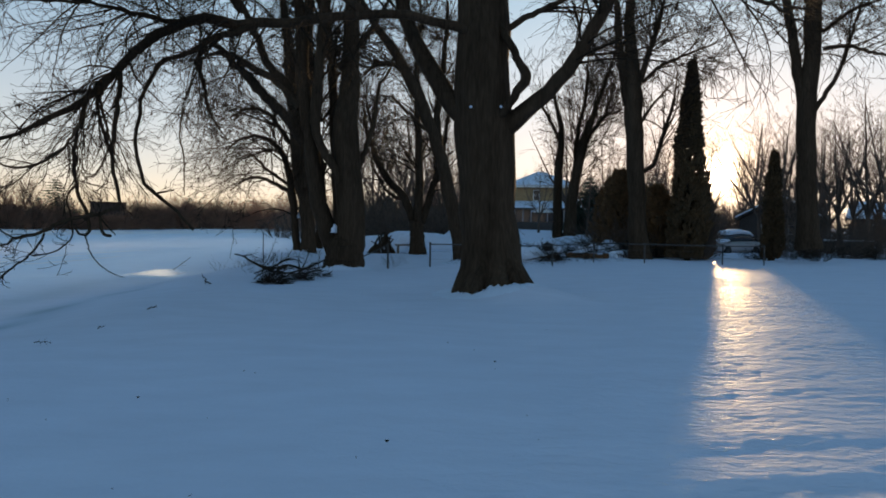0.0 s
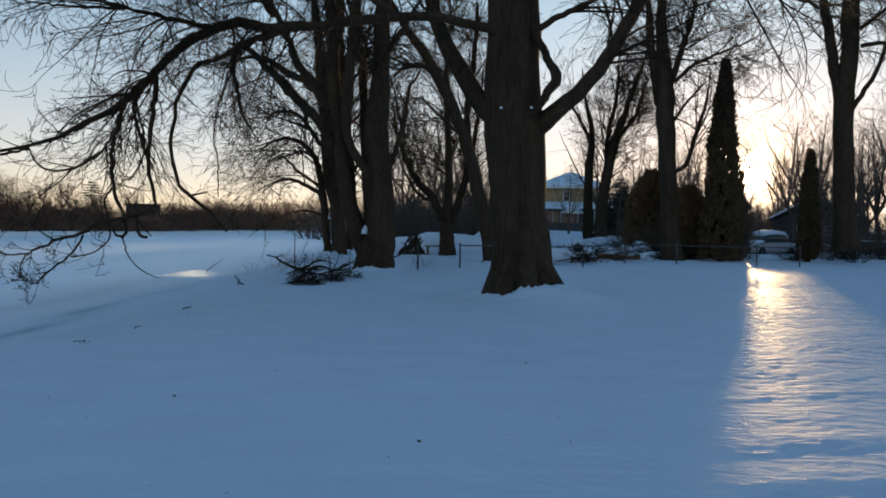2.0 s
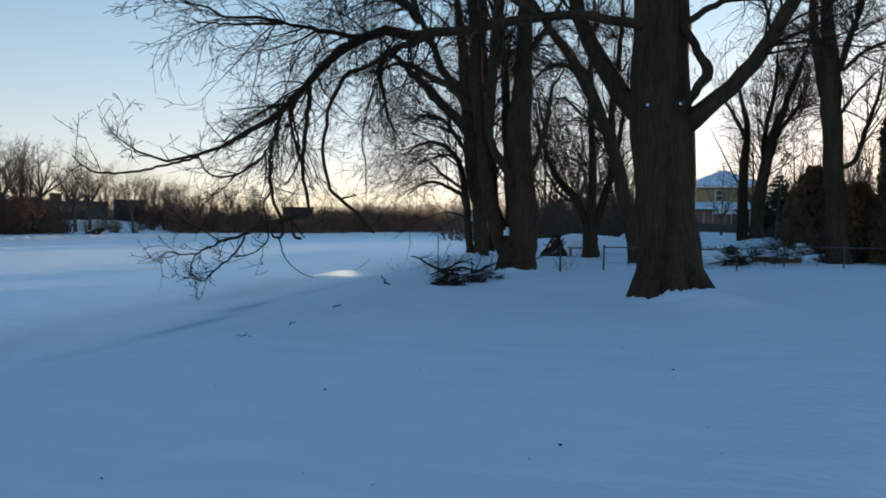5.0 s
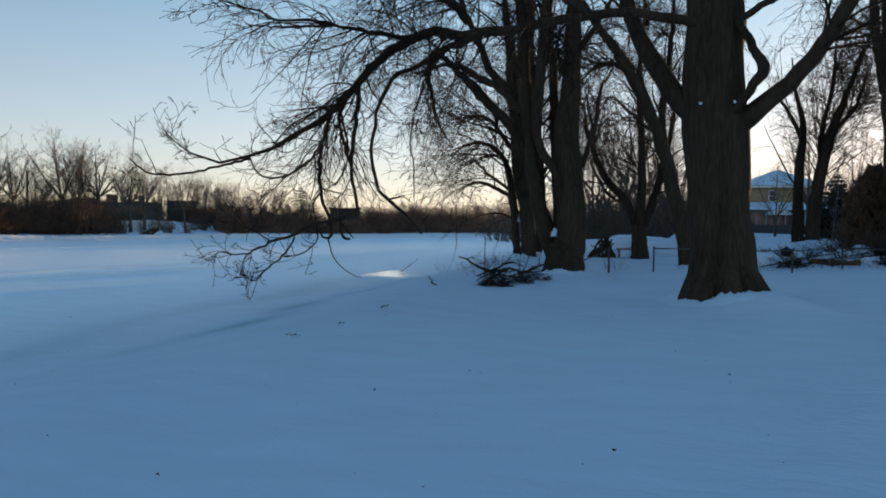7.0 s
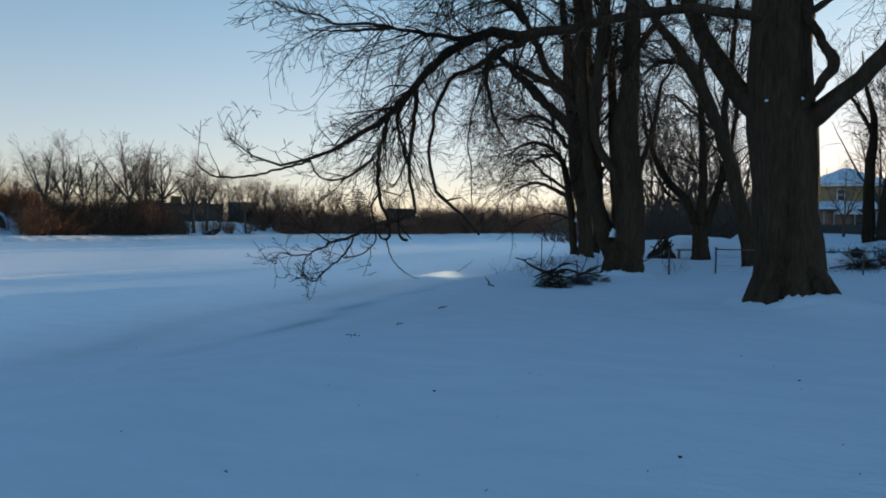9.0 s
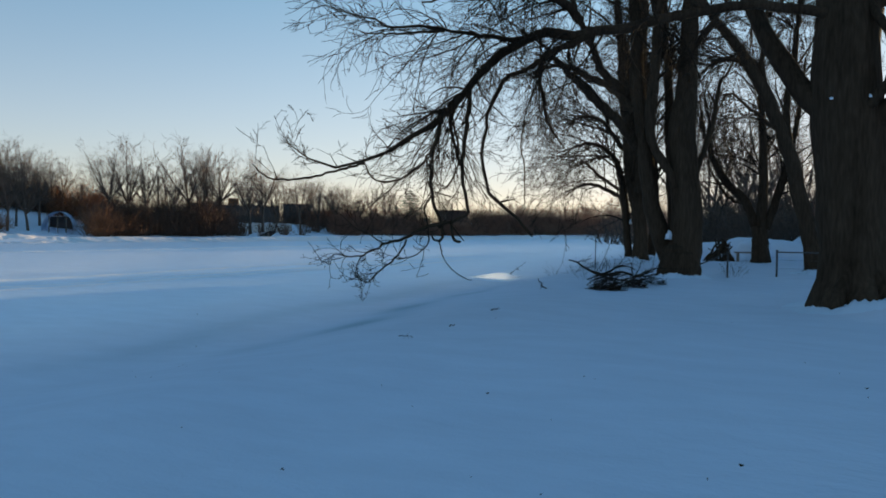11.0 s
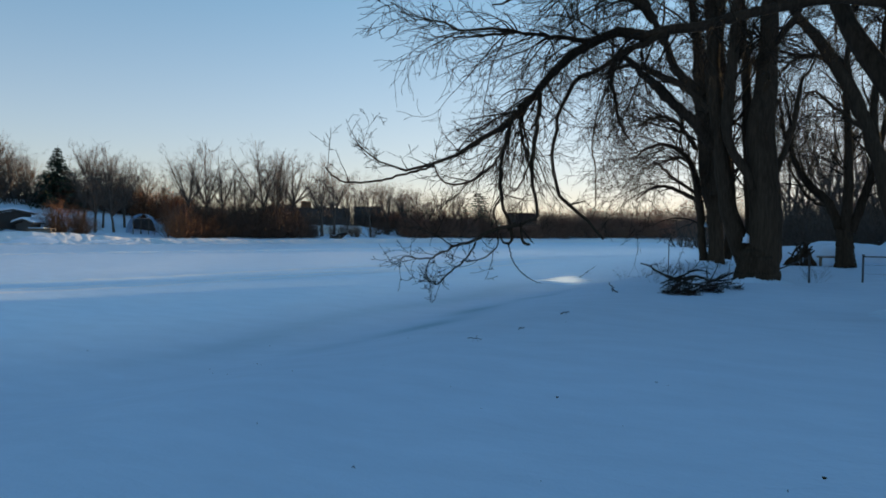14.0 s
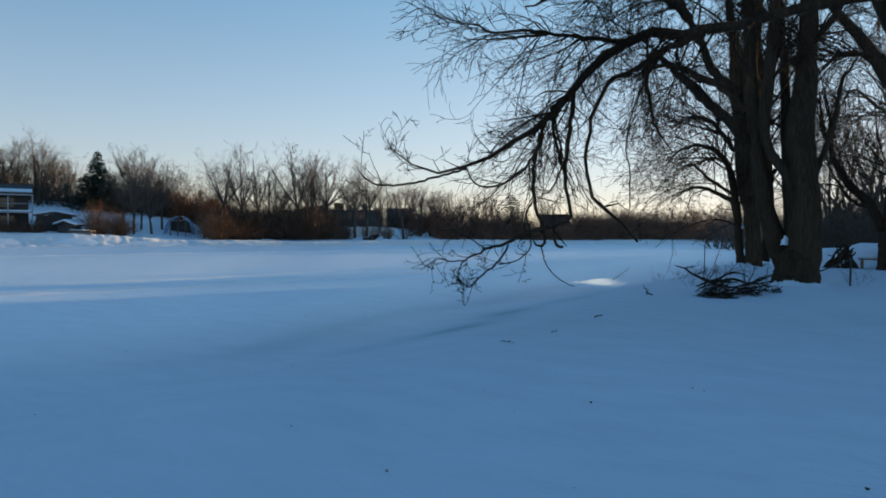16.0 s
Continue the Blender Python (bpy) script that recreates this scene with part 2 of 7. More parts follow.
# ---- mesh tools ----
def fast_mesh(name, verts, faces, material, smooth=True):
    """A mesh from an (N, 3) array and an (M, k) array of indices."""
    me = bpy.data.meshes.new(name)
    verts, faces = np.asarray(verts, np.float32), np.asarray(faces, np.int32)
    me.vertices.add(len(verts))
    me.vertices.foreach_set("co", verts.ravel())
    k = faces.shape[1]
    me.loops.add(faces.size)
    me.loops.foreach_set("vertex_index", faces.ravel())
    me.polygons.add(len(faces))
    me.polygons.foreach_set("loop_start", np.arange(0, faces.size, k, dtype=np.int32))
    me.polygons.foreach_set("use_smooth", np.full(len(faces), smooth))
    me.update(calc_edges=True)
    me.materials.append(material)
    return me


def mesh_part(name, me, parent, label=""):
    ob = new(name, me)
    ob.parent = parent
    return tagged(ob, label)


def part(name, bm, material, parent, label=""):
    """Links a bmesh as one mesh object under a thing or a part."""
    me = bpy.data.meshes.new(name)
    bm.to_mesh(me)
    bm.free()
    me.materials.append(material)
    return mesh_part(name, me, parent, label)


def thing(name, m, label, category, group="", kind=""):
    ob = new(name)
    ob.matrix_world = m
    return tagged(ob, label, category, group, kind)


def box(bm, x0, x1, y0, y1, z0, z1, bevel=0.0):
    r = bmesh.ops.create_cube(bm, size=1)
    bmesh.ops.scale(bm, vec=(x1 - x0, y1 - y0, z1 - z0), verts=r["verts"])
    bmesh.ops.translate(bm, vec=((x0 + x1) / 2, (y0 + y1) / 2, (z0 + z1) / 2), verts=r["verts"])
    if bevel:
        es = list({e for v in r["verts"] for e in v.link_edges})
        bmesh.ops.bevel(bm, geom=es, offset=bevel, segments=2, affect="EDGES", profile=0.6)
    return bm


def boxes(*dims, bevel=0.0):
    bm = bmesh.new()
    for d in dims:
        box(bm, *d, bevel=bevel)
    return bm


# ---- growing bare trees ----
def spline(ctrl, n):
    """Smooth line through control rows (x, y, z, radius), n samples."""
    c = np.asarray(ctrl, float)
    c = np.vstack([2 * c[0] - c[1], c, 2 * c[-1] - c[-2]])
    seg = np.linalg.norm(np.diff(c[1:-1, :3], axis=0), axis=1)
    s = np.concatenate([[0], np.cumsum(seg)]) / seg.sum()
    out = []
    for u in np.linspace(0, 1, n):
        i = min(np.searchsorted(s, u, "right") - 1, len(seg) - 1)
        w = (u - s[i]) / max(s[i + 1] - s[i], 1e-9)
        p0, p1, p2, p3 = c[i:i + 4]
        out.append(0.5 * (2 * p1 + (p2 - p0) * w + (2 * p0 - 5 * p1 + 4 * p2 - p3) * w * w + (3 * p1 - p0 - 3 * p2 + p3) * w ** 3))
    out = np.array(out)
    out[:, 3] = np.clip(out[:, 3], c[:, 3].min() * 0.6, None)
    return out


def tubes(L, R, sides, rng=None, rough=0.0):
    """Tapered tubes along N lines of S points; closed by a point-like end."""
    N, S, _ = L.shape
    T = np.gradient(L, axis=1)
    T /= np.linalg.norm(T, axis=2, keepdims=True) + 1e-9
    mean = T.mean(axis=1)
    ref = np.where(np.abs(mean[:, :1]) < 0.7, np.array([[1.0, 0, 0]]), np.array([[0, 1.0, 0]]))
    U = np.cross(T, ref[:, None, :])
    U /= np.linalg.norm(U, axis=2, keepdims=True) + 1e-9
    V = np.cross(T, U)
    a = np.linspace(0, 2 * np.pi, sides, endpoint=False)
    rad = R[:, :, None] * np.ones(sides)
    if rough and rng is not None:
        lobes = rng.normal(0, 1, (N, 1, sides)) * 0.6 + rng.normal(0, 1, (N, S, sides)) * 0.4
        rad = rad * (1 + rough * lobes)
    P = L[:, :, None, :] + rad[..., None] * (np.cos(a)[None, None, :, None] * U[:, :, None, :] + np.sin(a)[None, None, :, None] * V[:, :, None, :])
    base = (np.arange(N)[:, None, None] * S + np.arange(S - 1)[None, :, None]) * sides
    k = np.arange(sides)[None, None, :]
    k2 = (k + 1) % sides
    F = np.stack([base + k, base + k2, base + sides + k2, base + sides + k], axis=-1).reshape(-1, 4)
    return P.reshape(-1, 3), F


def join(pieces):
    vs, fs, o = [], [], 0
    for v, f in pieces:
        vs.append(v)
        fs.append(f + o)
        o += len(v)
    return np.vstack(vs), np.vstack(fs)


def grow(rng, L, R, count, length, angle, pull=0.0, wander=0.15, segs=6, u0=0.2, u1=1.0, ratio=0.6, tip=0.25, up=0.0, rmax=9.0):
    """Children along N parent lines. pull: bend per step towards the ground (below 0: towards the sky)."""
    N, S, _ = L.shape
    seglen = np.linalg.norm(np.diff(L, axis=1), axis=2).sum(axis=1)
    w = seglen * np.clip(R.mean(axis=1), 0.004, 0.08) ** 0.3
    pi = rng.choice(N, count, p=w / w.sum())
    u = rng.uniform(u0, u1, count) * (S - 1)
    i = np.clip(u.astype(int), 0, S - 2)
    f = (u - i)[:, None]
    P = L[pi, i] * (1 - f) + L[pi, i + 1] * f
    r = R[pi, i] * (1 - f[:, 0]) + R[pi, i + 1] * f[:, 0]
    T = L[pi, i + 1] - L[pi, i]
    T /= np.linalg.norm(T, axis=1, keepdims=True) + 1e-9
    Q = rng.normal(0, 1, (count, 3)) + np.array([0, 0, up])
    Q -= (Q * T).sum(axis=1, keepdims=True) * T
    Q /= np.linalg.norm(Q, axis=1, keepdims=True) + 1e-9
    ang = np.radians(rng.uniform(angle[0], angle[1], count))[:, None]
    D = np.cos(ang) * T + np.sin(ang) * Q
    ln = rng.uniform(length[0], length[1], count) * (0.45 + 0.55 * np.clip(1.25 - u / (S - 1), 0, 1))
    step = (ln / (segs - 1))[:, None]
    pts = [P]
    bend = rng.normal(0, wander * 0.75, (count, 3))
    for s in range(segs - 1):
        D = D + np.array([0, 0, -pull]) + bend + rng.normal(0, wander * 0.6, (count, 3))
        D /= np.linalg.norm(D, axis=1, keepdims=True)
        pts.append(pts[-1] + D * step)
    CL = np.stack(pts, axis=1)
    r0 = np.minimum(r * ratio, rmax)
    CR = r0[:, None] * np.linspace(1, tip, segs)[None, :]
    return CL, CR


def wood_thing(name, label, limbs, levels, seed, category="tree", group="", sides=14, bark=None, min_r=0.005, flare=0.0, crown_name="crown", groups=None, fine=24):
    """A bare tree from its main limbs (control rows), with branches and twigs grown on them level by level."""
    rng = np.random.default_rng(seed)
    base = Vector(limbs[0][0][:3])
    tree = thing(name, Matrix.Translation(base), label, category, group)
    off = np.array(base)
    lines, rads = [], []
    for k, ctrl in enumerate(limbs):
        length = sum((Vector(a[:3]) - Vector(b[:3])).length for a, b in zip(ctrl, ctrl[1:]))
        c = spline(ctrl, fine)
        wob = rng.normal(0, 1, (fine, 3)) * 0.02 * min(1.0, length / 4)
        wob[0] = 0
        c[:, :3] += wob - off
        Ls, Rs = c[None, :, :3], c[None, :, 3].copy()
        if k == 0 and flare:
            z = c[:, 2]
            Rs = Rs * (1 + flare * np.exp(-np.clip(z, 0, 9) / 0.35))[None]
        v, f = tubes(Ls, Rs, sides if c[0, 3] > 0.08 else min(sides, 8), rng, 0.05)
        mesh_part("trunk" if k == 0 else "limb", fast_mesh("trunk", v, f, bark or BARK), tree)
        lines.append(Ls[0])
        rads.append(Rs[0])
    L, R = np.stack(lines), np.stack(rads)
    if groups is None:
        groups = [(range(1, len(limbs)) if len(limbs) > 1 else range(1), levels)]
    pieces = []
    for which, levels in groups:
        GL, GR = L[list(which)], R[list(which)]
        for k, lv in enumerate(levels):
            GL, GR = grow(rng, GL, GR, **lv)
            GR = np.maximum(GR, min_r)
            pieces.append(tubes(GL, GR, 5 if k == 0 else 3))
    v, f = join(pieces)
    mesh_part(crown_name, fast_mesh(crown_name, v, f, TWIG if bark is None else bark), tree)
    return tree


def small_tree(name, label, height, seed, levels, trunk_r, group="", bark=None, forks=3, lean=0.0, min_r=0.012, category="tree", spread=(0.18, 0.38), bole=(0.14, 0.26)):
    """A free-grown bare tree at the origin: a trunk that forks into a few rising leaders."""
    rng = np.random.default_rng(seed)
    z1 = height * rng.uniform(*bole)
    top = np.array([lean * z1, rng.normal(0, 0.1), z1])
    limbs = [[(0, 0, -0.2, trunk_r * 1.2), (*(top * 0.5), trunk_r), (*top, trunk_r * 0.85)]]
    for k in range(forks):
        a = 2 * math.pi * (k + rng.uniform(-0.3, 0.3)) / forks
        s = rng.uniform(*spread) * height * (0.25 if k == 0 else 1.0)
        h = height * (0.97 if k == 0 else rng.uniform(0.66, 0.92))
        mid = top + np.array([math.cos(a) * s * 0.5, math.sin(a) * s * 0.5, (h - z1) * 0.45])
        end = top + np.array([math.cos(a) * s, math.sin(a) * s, h - z1])
        limbs.append([(*top, trunk_r * 0.65), (*mid, trunk_r * 0.4), (*end, trunk_r * 0.1)])
    return wood_thing(name, label, limbs, [dict(lv) for lv in levels], seed, category, group, 6, bark or FARWOOD, min_r, fine=9)


def bush_mesh(rng, n, height, spread, r=0.02, segs=5, foot=0.3, twigs=3.0, twig_segs=4, angle=(20, 60), wander=0.2):
    """Stems fanning out of the ground, with side twigs."""
    a = rng.uniform(0, 2 * np.pi, n)
    q = np.sqrt(rng.uniform(0, 1, n))
    foot_xy = np.stack([np.cos(a), np.sin(a)], 1) * (q * spread * foot)[:, None]
    D = np.stack([np.cos(a) * q * spread, np.sin(a) * q * spread, height * np.sqrt(np.clip(1.05 - q ** 2, 0.1, 1)) * rng.uniform(0.6, 1.0, n)], 1)
    w = np.linspace(0, 1, segs)
    L = np.zeros((n, segs, 3))
    L[:, :, :2] = foot_xy[:, None] + D[:, None, :2] * (w ** 1.2)[None, :, None]
    L[:, :, 2] = -0.1 + D[:, None, 2] * (w ** 0.9)[None, :]
    L += rng.normal(0, 0.045 * height, L.shape) * w[None, :, None]
    R = rng.uniform(0.7, 1.2, n)[:, None] * np.linspace(r, r * 0.35, segs)[None]
    pc = [tubes(L, R, 3)]
    if twigs:
        C, CR = grow(rng, L, R, int(n * twigs), (height * 0.12, height * 0.35), angle, -0.03, wander, twig_segs, 0.3, 1.0, 0.7, 0.4)
        pc.append(tubes(C, np.maximum(CR, r * 0.4), 3))
    return join(pc)


def bush(name, label, n, height, spread, r, seed, material, category="bush", group="", twigs=3.0, kind=""):
    v, f = bush_mesh(np.random.default_rng(seed), n, height, spread, r, twigs=twigs)
    ob = new(name, fast_mesh(name, v, f, material))
    return tagged(ob, label, category, group, kind)


def sprays(rng, C, D, size, width):
    """Small pointed leafy blades at C along D: two crossed quads each."""
    n = len(C)
    s = (rng.uniform(0.6, 1.3, n) * size)[:, None]
    D = D / (np.linalg.norm(D, axis=1, keepdims=True) + 1e-9)
    Q = np.cross(D, rng.normal(0, 1, (n, 3)))
    Q /= np.linalg.norm(Q, axis=1, keepdims=True) + 1e-9
    W = np.cross(D, Q)
    vs = []
    for A in (Q, W):
        vs += [C - D * s * 0.2, C + D * s * 0.35 + A * s * width, C + D * s, C + D * s * 0.35 - A * s * width]
    V = np.stack(vs, axis=1).reshape(-1, 3)
    F = (np.arange(n * 2)[:, None] * 4 + np.arange(4)[None])
    return V, F


def cedar(name, label, height, radius, seed, n=5000, size=0.28, group="", material=None, gaps=0.25, power=0.6):
    """Columnar cedar: a trunk and upswept sprays, denser outside, with gaps."""
    rng = np.random.default_rng(seed)
    tree = thing(name, Matrix(), label, "conifer", group)
    v, f = tubes(np.array([[(0, 0, -0.2), (0, 0, height * 0.5), (0, 0, height * 0.97)]]), np.array([[0.16, 0.1, 0.02]]), 8)
    mesh_part("trunk", fast_mesh("trunk", v, f, BARK), tree)
    z = rng.uniform(0.0, 1, n) ** 1.15
    a = rng.uniform(0, 2 * np.pi, n)
    lump = 1 + 0.16 * np.sin(a * 3 + z * 9 + seed) + 0.12 * np.sin(a * 5 - z * 23)
    prof = np.clip((1 - z) ** power, 0, 1) * np.clip(0.72 + z * 2.5, 0, 1) + 0.03
    q = np.sqrt(rng.uniform(0.25, 1, n))
    rr = radius * prof * lump * q
    C = np.stack([np.cos(a) * rr, np.sin(a) * rr, 0.1 + z * height * 0.97], 1)
    hole = np.sin(a * 4 + z * 31 + seed) + np.sin(a * 7 - z * 47) + rng.normal(0, 0.4, n)
    keep = hole < 2.0 - 3.0 * gaps
    C, a = C[keep], a[keep]
    D = np.stack([np.cos(a) * 0.6, np.sin(a) * 0.6, np.full(len(a), 1.0)], 1) + rng.normal(0, 0.35, (len(a), 3))
    v, f = sprays(rng, C, D, size, 0.3)
    mesh_part("crown", fast_mesh("crown", v, f, material or EVERGREEN, False), tree)
    return tree


def spruce(name, label, height, radius, seed, tiers=22, group="", m=26):
    """Spruce with whorls of drooping boughs, each hung with needle sprays."""
    rng = np.random.default_rng(seed)
    tree = thing(name, Matrix(), label, "conifer", group)
    v, f = tubes(np.array([[(0, 0, -0.2), (0, 0, height * 0.5), (0, 0, height)]]), np.array([[0.2, 0.12, 0.02]]), 8)
    mesh_part("trunk", fast_mesh("trunk", v, f, BARK), tree)
    Cs, Ds, Ss = [], [], []
    for k in range(tiers):
        z = 0.06 + 0.92 * k / tiers
        reach = radius * (1 - z) ** 1.1 * rng.uniform(0.85, 1.1) + 0.08
        for b in range(16):
            a = rng.uniform(0, 2 * math.pi)
            u = np.linspace(0.1, 1, m)
            ln = reach * rng.uniform(0.75, 1.1)
            P = np.stack([np.cos(a) * u * ln, np.sin(a) * u * ln, z * height - 0.30 * ln * u + 0.20 * ln * u ** 3], 1) + rng.normal(0, 0.03 + 0.07 * (1 - z), (m, 3))
            Cs.append(P)
            Ss.append(np.full(m, 0.13 + 0.25 * (1 - z)))
            Ds.append(np.tile([math.cos(a), math.sin(a), -0.35], (m, 1)) + rng.normal(0, 0.5, (m, 3)))
    v, f = sprays(rng, np.vstack(Cs), np.vstack(Ds), np.concatenate(Ss) * (26 / m) ** 0.5, 0.22)
    mesh_part("crown", fast_mesh("crown", v, f, SPRUCE, False), tree)
    return tree


# ---- ground: yard, frozen river and far bank in one snow sheet ----
def smooth(a, b, x):
    t = np.clip((x - a) / (b - a), 0, 1)
    return t * t * (3 - 2 * t)


def rolls(x, y, s, k):
    return np.sin(x / s + k) * np.cos(y / (s * 1.3) - k * 2.1) + 0.5 * np.sin((x + y * 0.7) / (s * 0.53) + k * 3)


SHORE_A, SHORE_B = np.array([-76.0, 44.0]), np.array([-35.0, 146.0])
SHORE_D = (SHORE_B - SHORE_A) / np.linalg.norm(SHORE_B - SHORE_A)


def ground_z(x, y):
    x, y = np.asarray(x, float), np.asarray(y, float)
    edge = -6.4 - 0.02 * y + 0.5 * np.sin(y / 5.0) - 0.0012 * np.clip(y - 40, 0, 400) ** 1.6
    s = (x - SHORE_A[0]) * SHORE_D[0] + (y - SHORE_A[1]) * SHORE_D[1]
    across = -(x - SHORE_A[0]) * SHORE_D[1] + (y - SHORE_A[1]) * SHORE_D[0]   # beyond the far shore
    near = smooth(-4.2, 1.5, x - edge)
    z = -0.8 + 0.8 * near
    far = smooth(0.0, 3.5, across + 0.8 * np.sin(s / 7))
    upper = 1 - smooth(-2.0, 16.0, s)          # the bank stands higher by the shore house
    hill = (0.45 + 0.85 * upper) * far + (1.9 + 2.3 * (1 - smooth(8, 30, s))) * smooth(4, 26, across) + 0.6 * smooth(20, 120, across)
    z = z + hill * (1 - near)
    z = z + near * (0.05 * rolls(x, y, 2.2, 1.0) + 0.03 * rolls(x, y, 0.9, 2.0)) * (1 - 0.8 * smooth(-4.0, 0.0, x - 0.33 * y)) + (1 - near) * 0.03 * rolls(x, y, 3.1, 4.0)
    # the lawn climbs a little towards the houses
    z = z + near * 1.0 * smooth(48, 95, y)
    # snow banked against the trunks and along the bank
    for bx, by, br, bh in ((0.9, 15.8, 1.5, 0.10), (2.2, 15.95, 0.75, 0.20), (1.5, 15.7, 0.6, 0.12), (-3.0, 24.2, 0.6, 0.14), (-6.0, 30.0, 1.2, 0.22), (-4.4, 31.5, 1.2, 0.3), (-7.2, 33.0, 1.5, 0.3), (0.3, 36.5, 1.0, 0.12)):
        z = z + bh * np.exp(-((x - bx) ** 2 + (y - by) ** 2) / (br * br))
    # broken, lumpy snow along the river bank
    z = z + 0.07 * rolls(x, y, 0.55, 3.0) * np.exp(-((x - edge + 0.9) / 1.3) ** 2) * smooth(17, 23, y) * (1 - smooth(38, 50, y))
    # wind ridges, mostly lying across the low light
    w = (y * 0.96 - x * 0.22)
    ridge = np.sin(w * 5.2 + 1.3 * np.sin(x * 0.9 + y * 0.35) + 0.8 * np.sin(x * 0.31)) * (0.5 + 0.5 * np.sin(x * 0.7 + w * 0.9))
    swell = np.sin(w * 1.55 + 0.9 * np.sin(x * 0.45 + 1.0))
    close = (1 - smooth(5.5, 9.0, y)) * smooth(-1.5, 0.5, x - 0.33 * y)
    band = np.sin(w * 8.0 + 1.1 * np.sin(x * 0.8 + 0.4) + 0.5 * np.sin(x * 2.3))
    z = z + near * (0.003 * ridge + 0.006 * band * close + 0.005 * swell)
    return z


def build_ground():
    u = np.linspace(-1, 1, 310)
    xs = np.sinh(u * 7.2) / np.sinh(7.2) * 3000 - 2
    v = np.linspace(-1, 1, 430)
    ys = np.sinh(v * 6.6) / np.sinh(6.6) * 3000 + 16
    X, Y = np.meshgrid(xs, ys)
    V = np.stack([X.ravel(), Y.ravel(), ground_z(X, Y).ravel()], 1)
    n, m = len(xs), len(ys)
    i = (np.arange(m - 1)[:, None] * n + np.arange(n - 1)[None]).ravel()
    F = np.stack([i, i + 1, i + n + 1, i + n], 1)
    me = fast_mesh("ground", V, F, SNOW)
    across = -(X - SHORE_A[0]) * SHORE_D[1] + (Y - SHORE_A[1]) * SHORE_D[0]
    ex = X + 6.4 + 0.02 * Y - 0.5 * np.sin(Y / 5.0)
    slush = np.exp(-((ex + 1.9 + 0.35 * np.sin(Y * 0.8)) / 0.75) ** 2) * smooth(8.5, 13.0, Y) * (1 - smooth(17, 25, Y)) * (0.65 + 0.35 * np.sin(Y * 1.7 + X))
    slush = slush + 0.5 * np.exp(-((ex + 5.2 + 0.5 * np.sin(Y * 0.5)) / 0.6) ** 2) * smooth(6.0, 12.0, Y) * (1 - smooth(24, 36, Y))
    at = me.attributes.new("slush", "FLOAT", "POINT")
    at.data.foreach_set("value", np.clip(slush, 0, 1).ravel().astype(np.float32))
    ix, iy = ((X + 12.6) * 0.936 + (Y - 33.0) * 0.352) / 0.95, (-(X + 12.6) * 0.352 + (Y - 33.0) * 0.936) / 2.5
    ia = np.arctan2(iy, ix)
    pool = 1.15 - np.hypot(ix, iy) * (1 + 0.18 * np.sin(3 * ia + 1) + 0.12 * np.sin(7 * ia))
    river = 0.10 * smooth(2.0, 9.0, -ex) * (1 - smooth(-2.0, 3.0, across))
    pool = np.maximum(pool, 0.6 - np.hypot((X + 8.4) / 0.6, (Y - 32.5) / 1.2)) * 2.0
    at = me.attributes.new("ice", "FLOAT", "POINT")
    at.data.foreach_set("value", np.clip(np.maximum(pool, river), 0, 1).ravel().astype(np.float32))
    crust = 0.3 + 0.7 * smooth(-3.5, 0.5, X - 0.33 * Y)
    crust = crust * (1 - np.clip(pool * 2, 0, 1))
    # mask rises away from the bank and with distance from the viewpoint
    at = me.attributes.new("river_pale", "FLOAT", "POINT")
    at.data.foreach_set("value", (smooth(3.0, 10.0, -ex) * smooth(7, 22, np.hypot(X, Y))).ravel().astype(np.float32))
    at = me.attributes.new("crust", "FLOAT", "POINT")
    at.data.foreach_set("value", crust.ravel().astype(np.float32))
    ob = new("ground", me)
    tagged(ob, "wind-packed blue-white snow over lawn and frozen river", "snow ground", kind="structure")


def lattice(u, v, seed):
    """Smooth random field with one value per unit cell."""
    t = np.random.default_rng(seed).uniform(-1, 1, (256, 256))
    i, j = np.floor(u).astype(int), np.floor(v).astype(int)
    p, q = u - i, v - j
    p, q = p * p * (3 - 2 * p), q * q * (3 - 2 * q)
    a, b, c, d = t[i % 256, j % 256], t[(i + 1) % 256, j % 256], t[i % 256, (j + 1) % 256], t[(i + 1) % 256, (j + 1) % 256]
    return (a * (1 - p) + b * p) * (1 - q) + (c * (1 - p) + d * p) * q


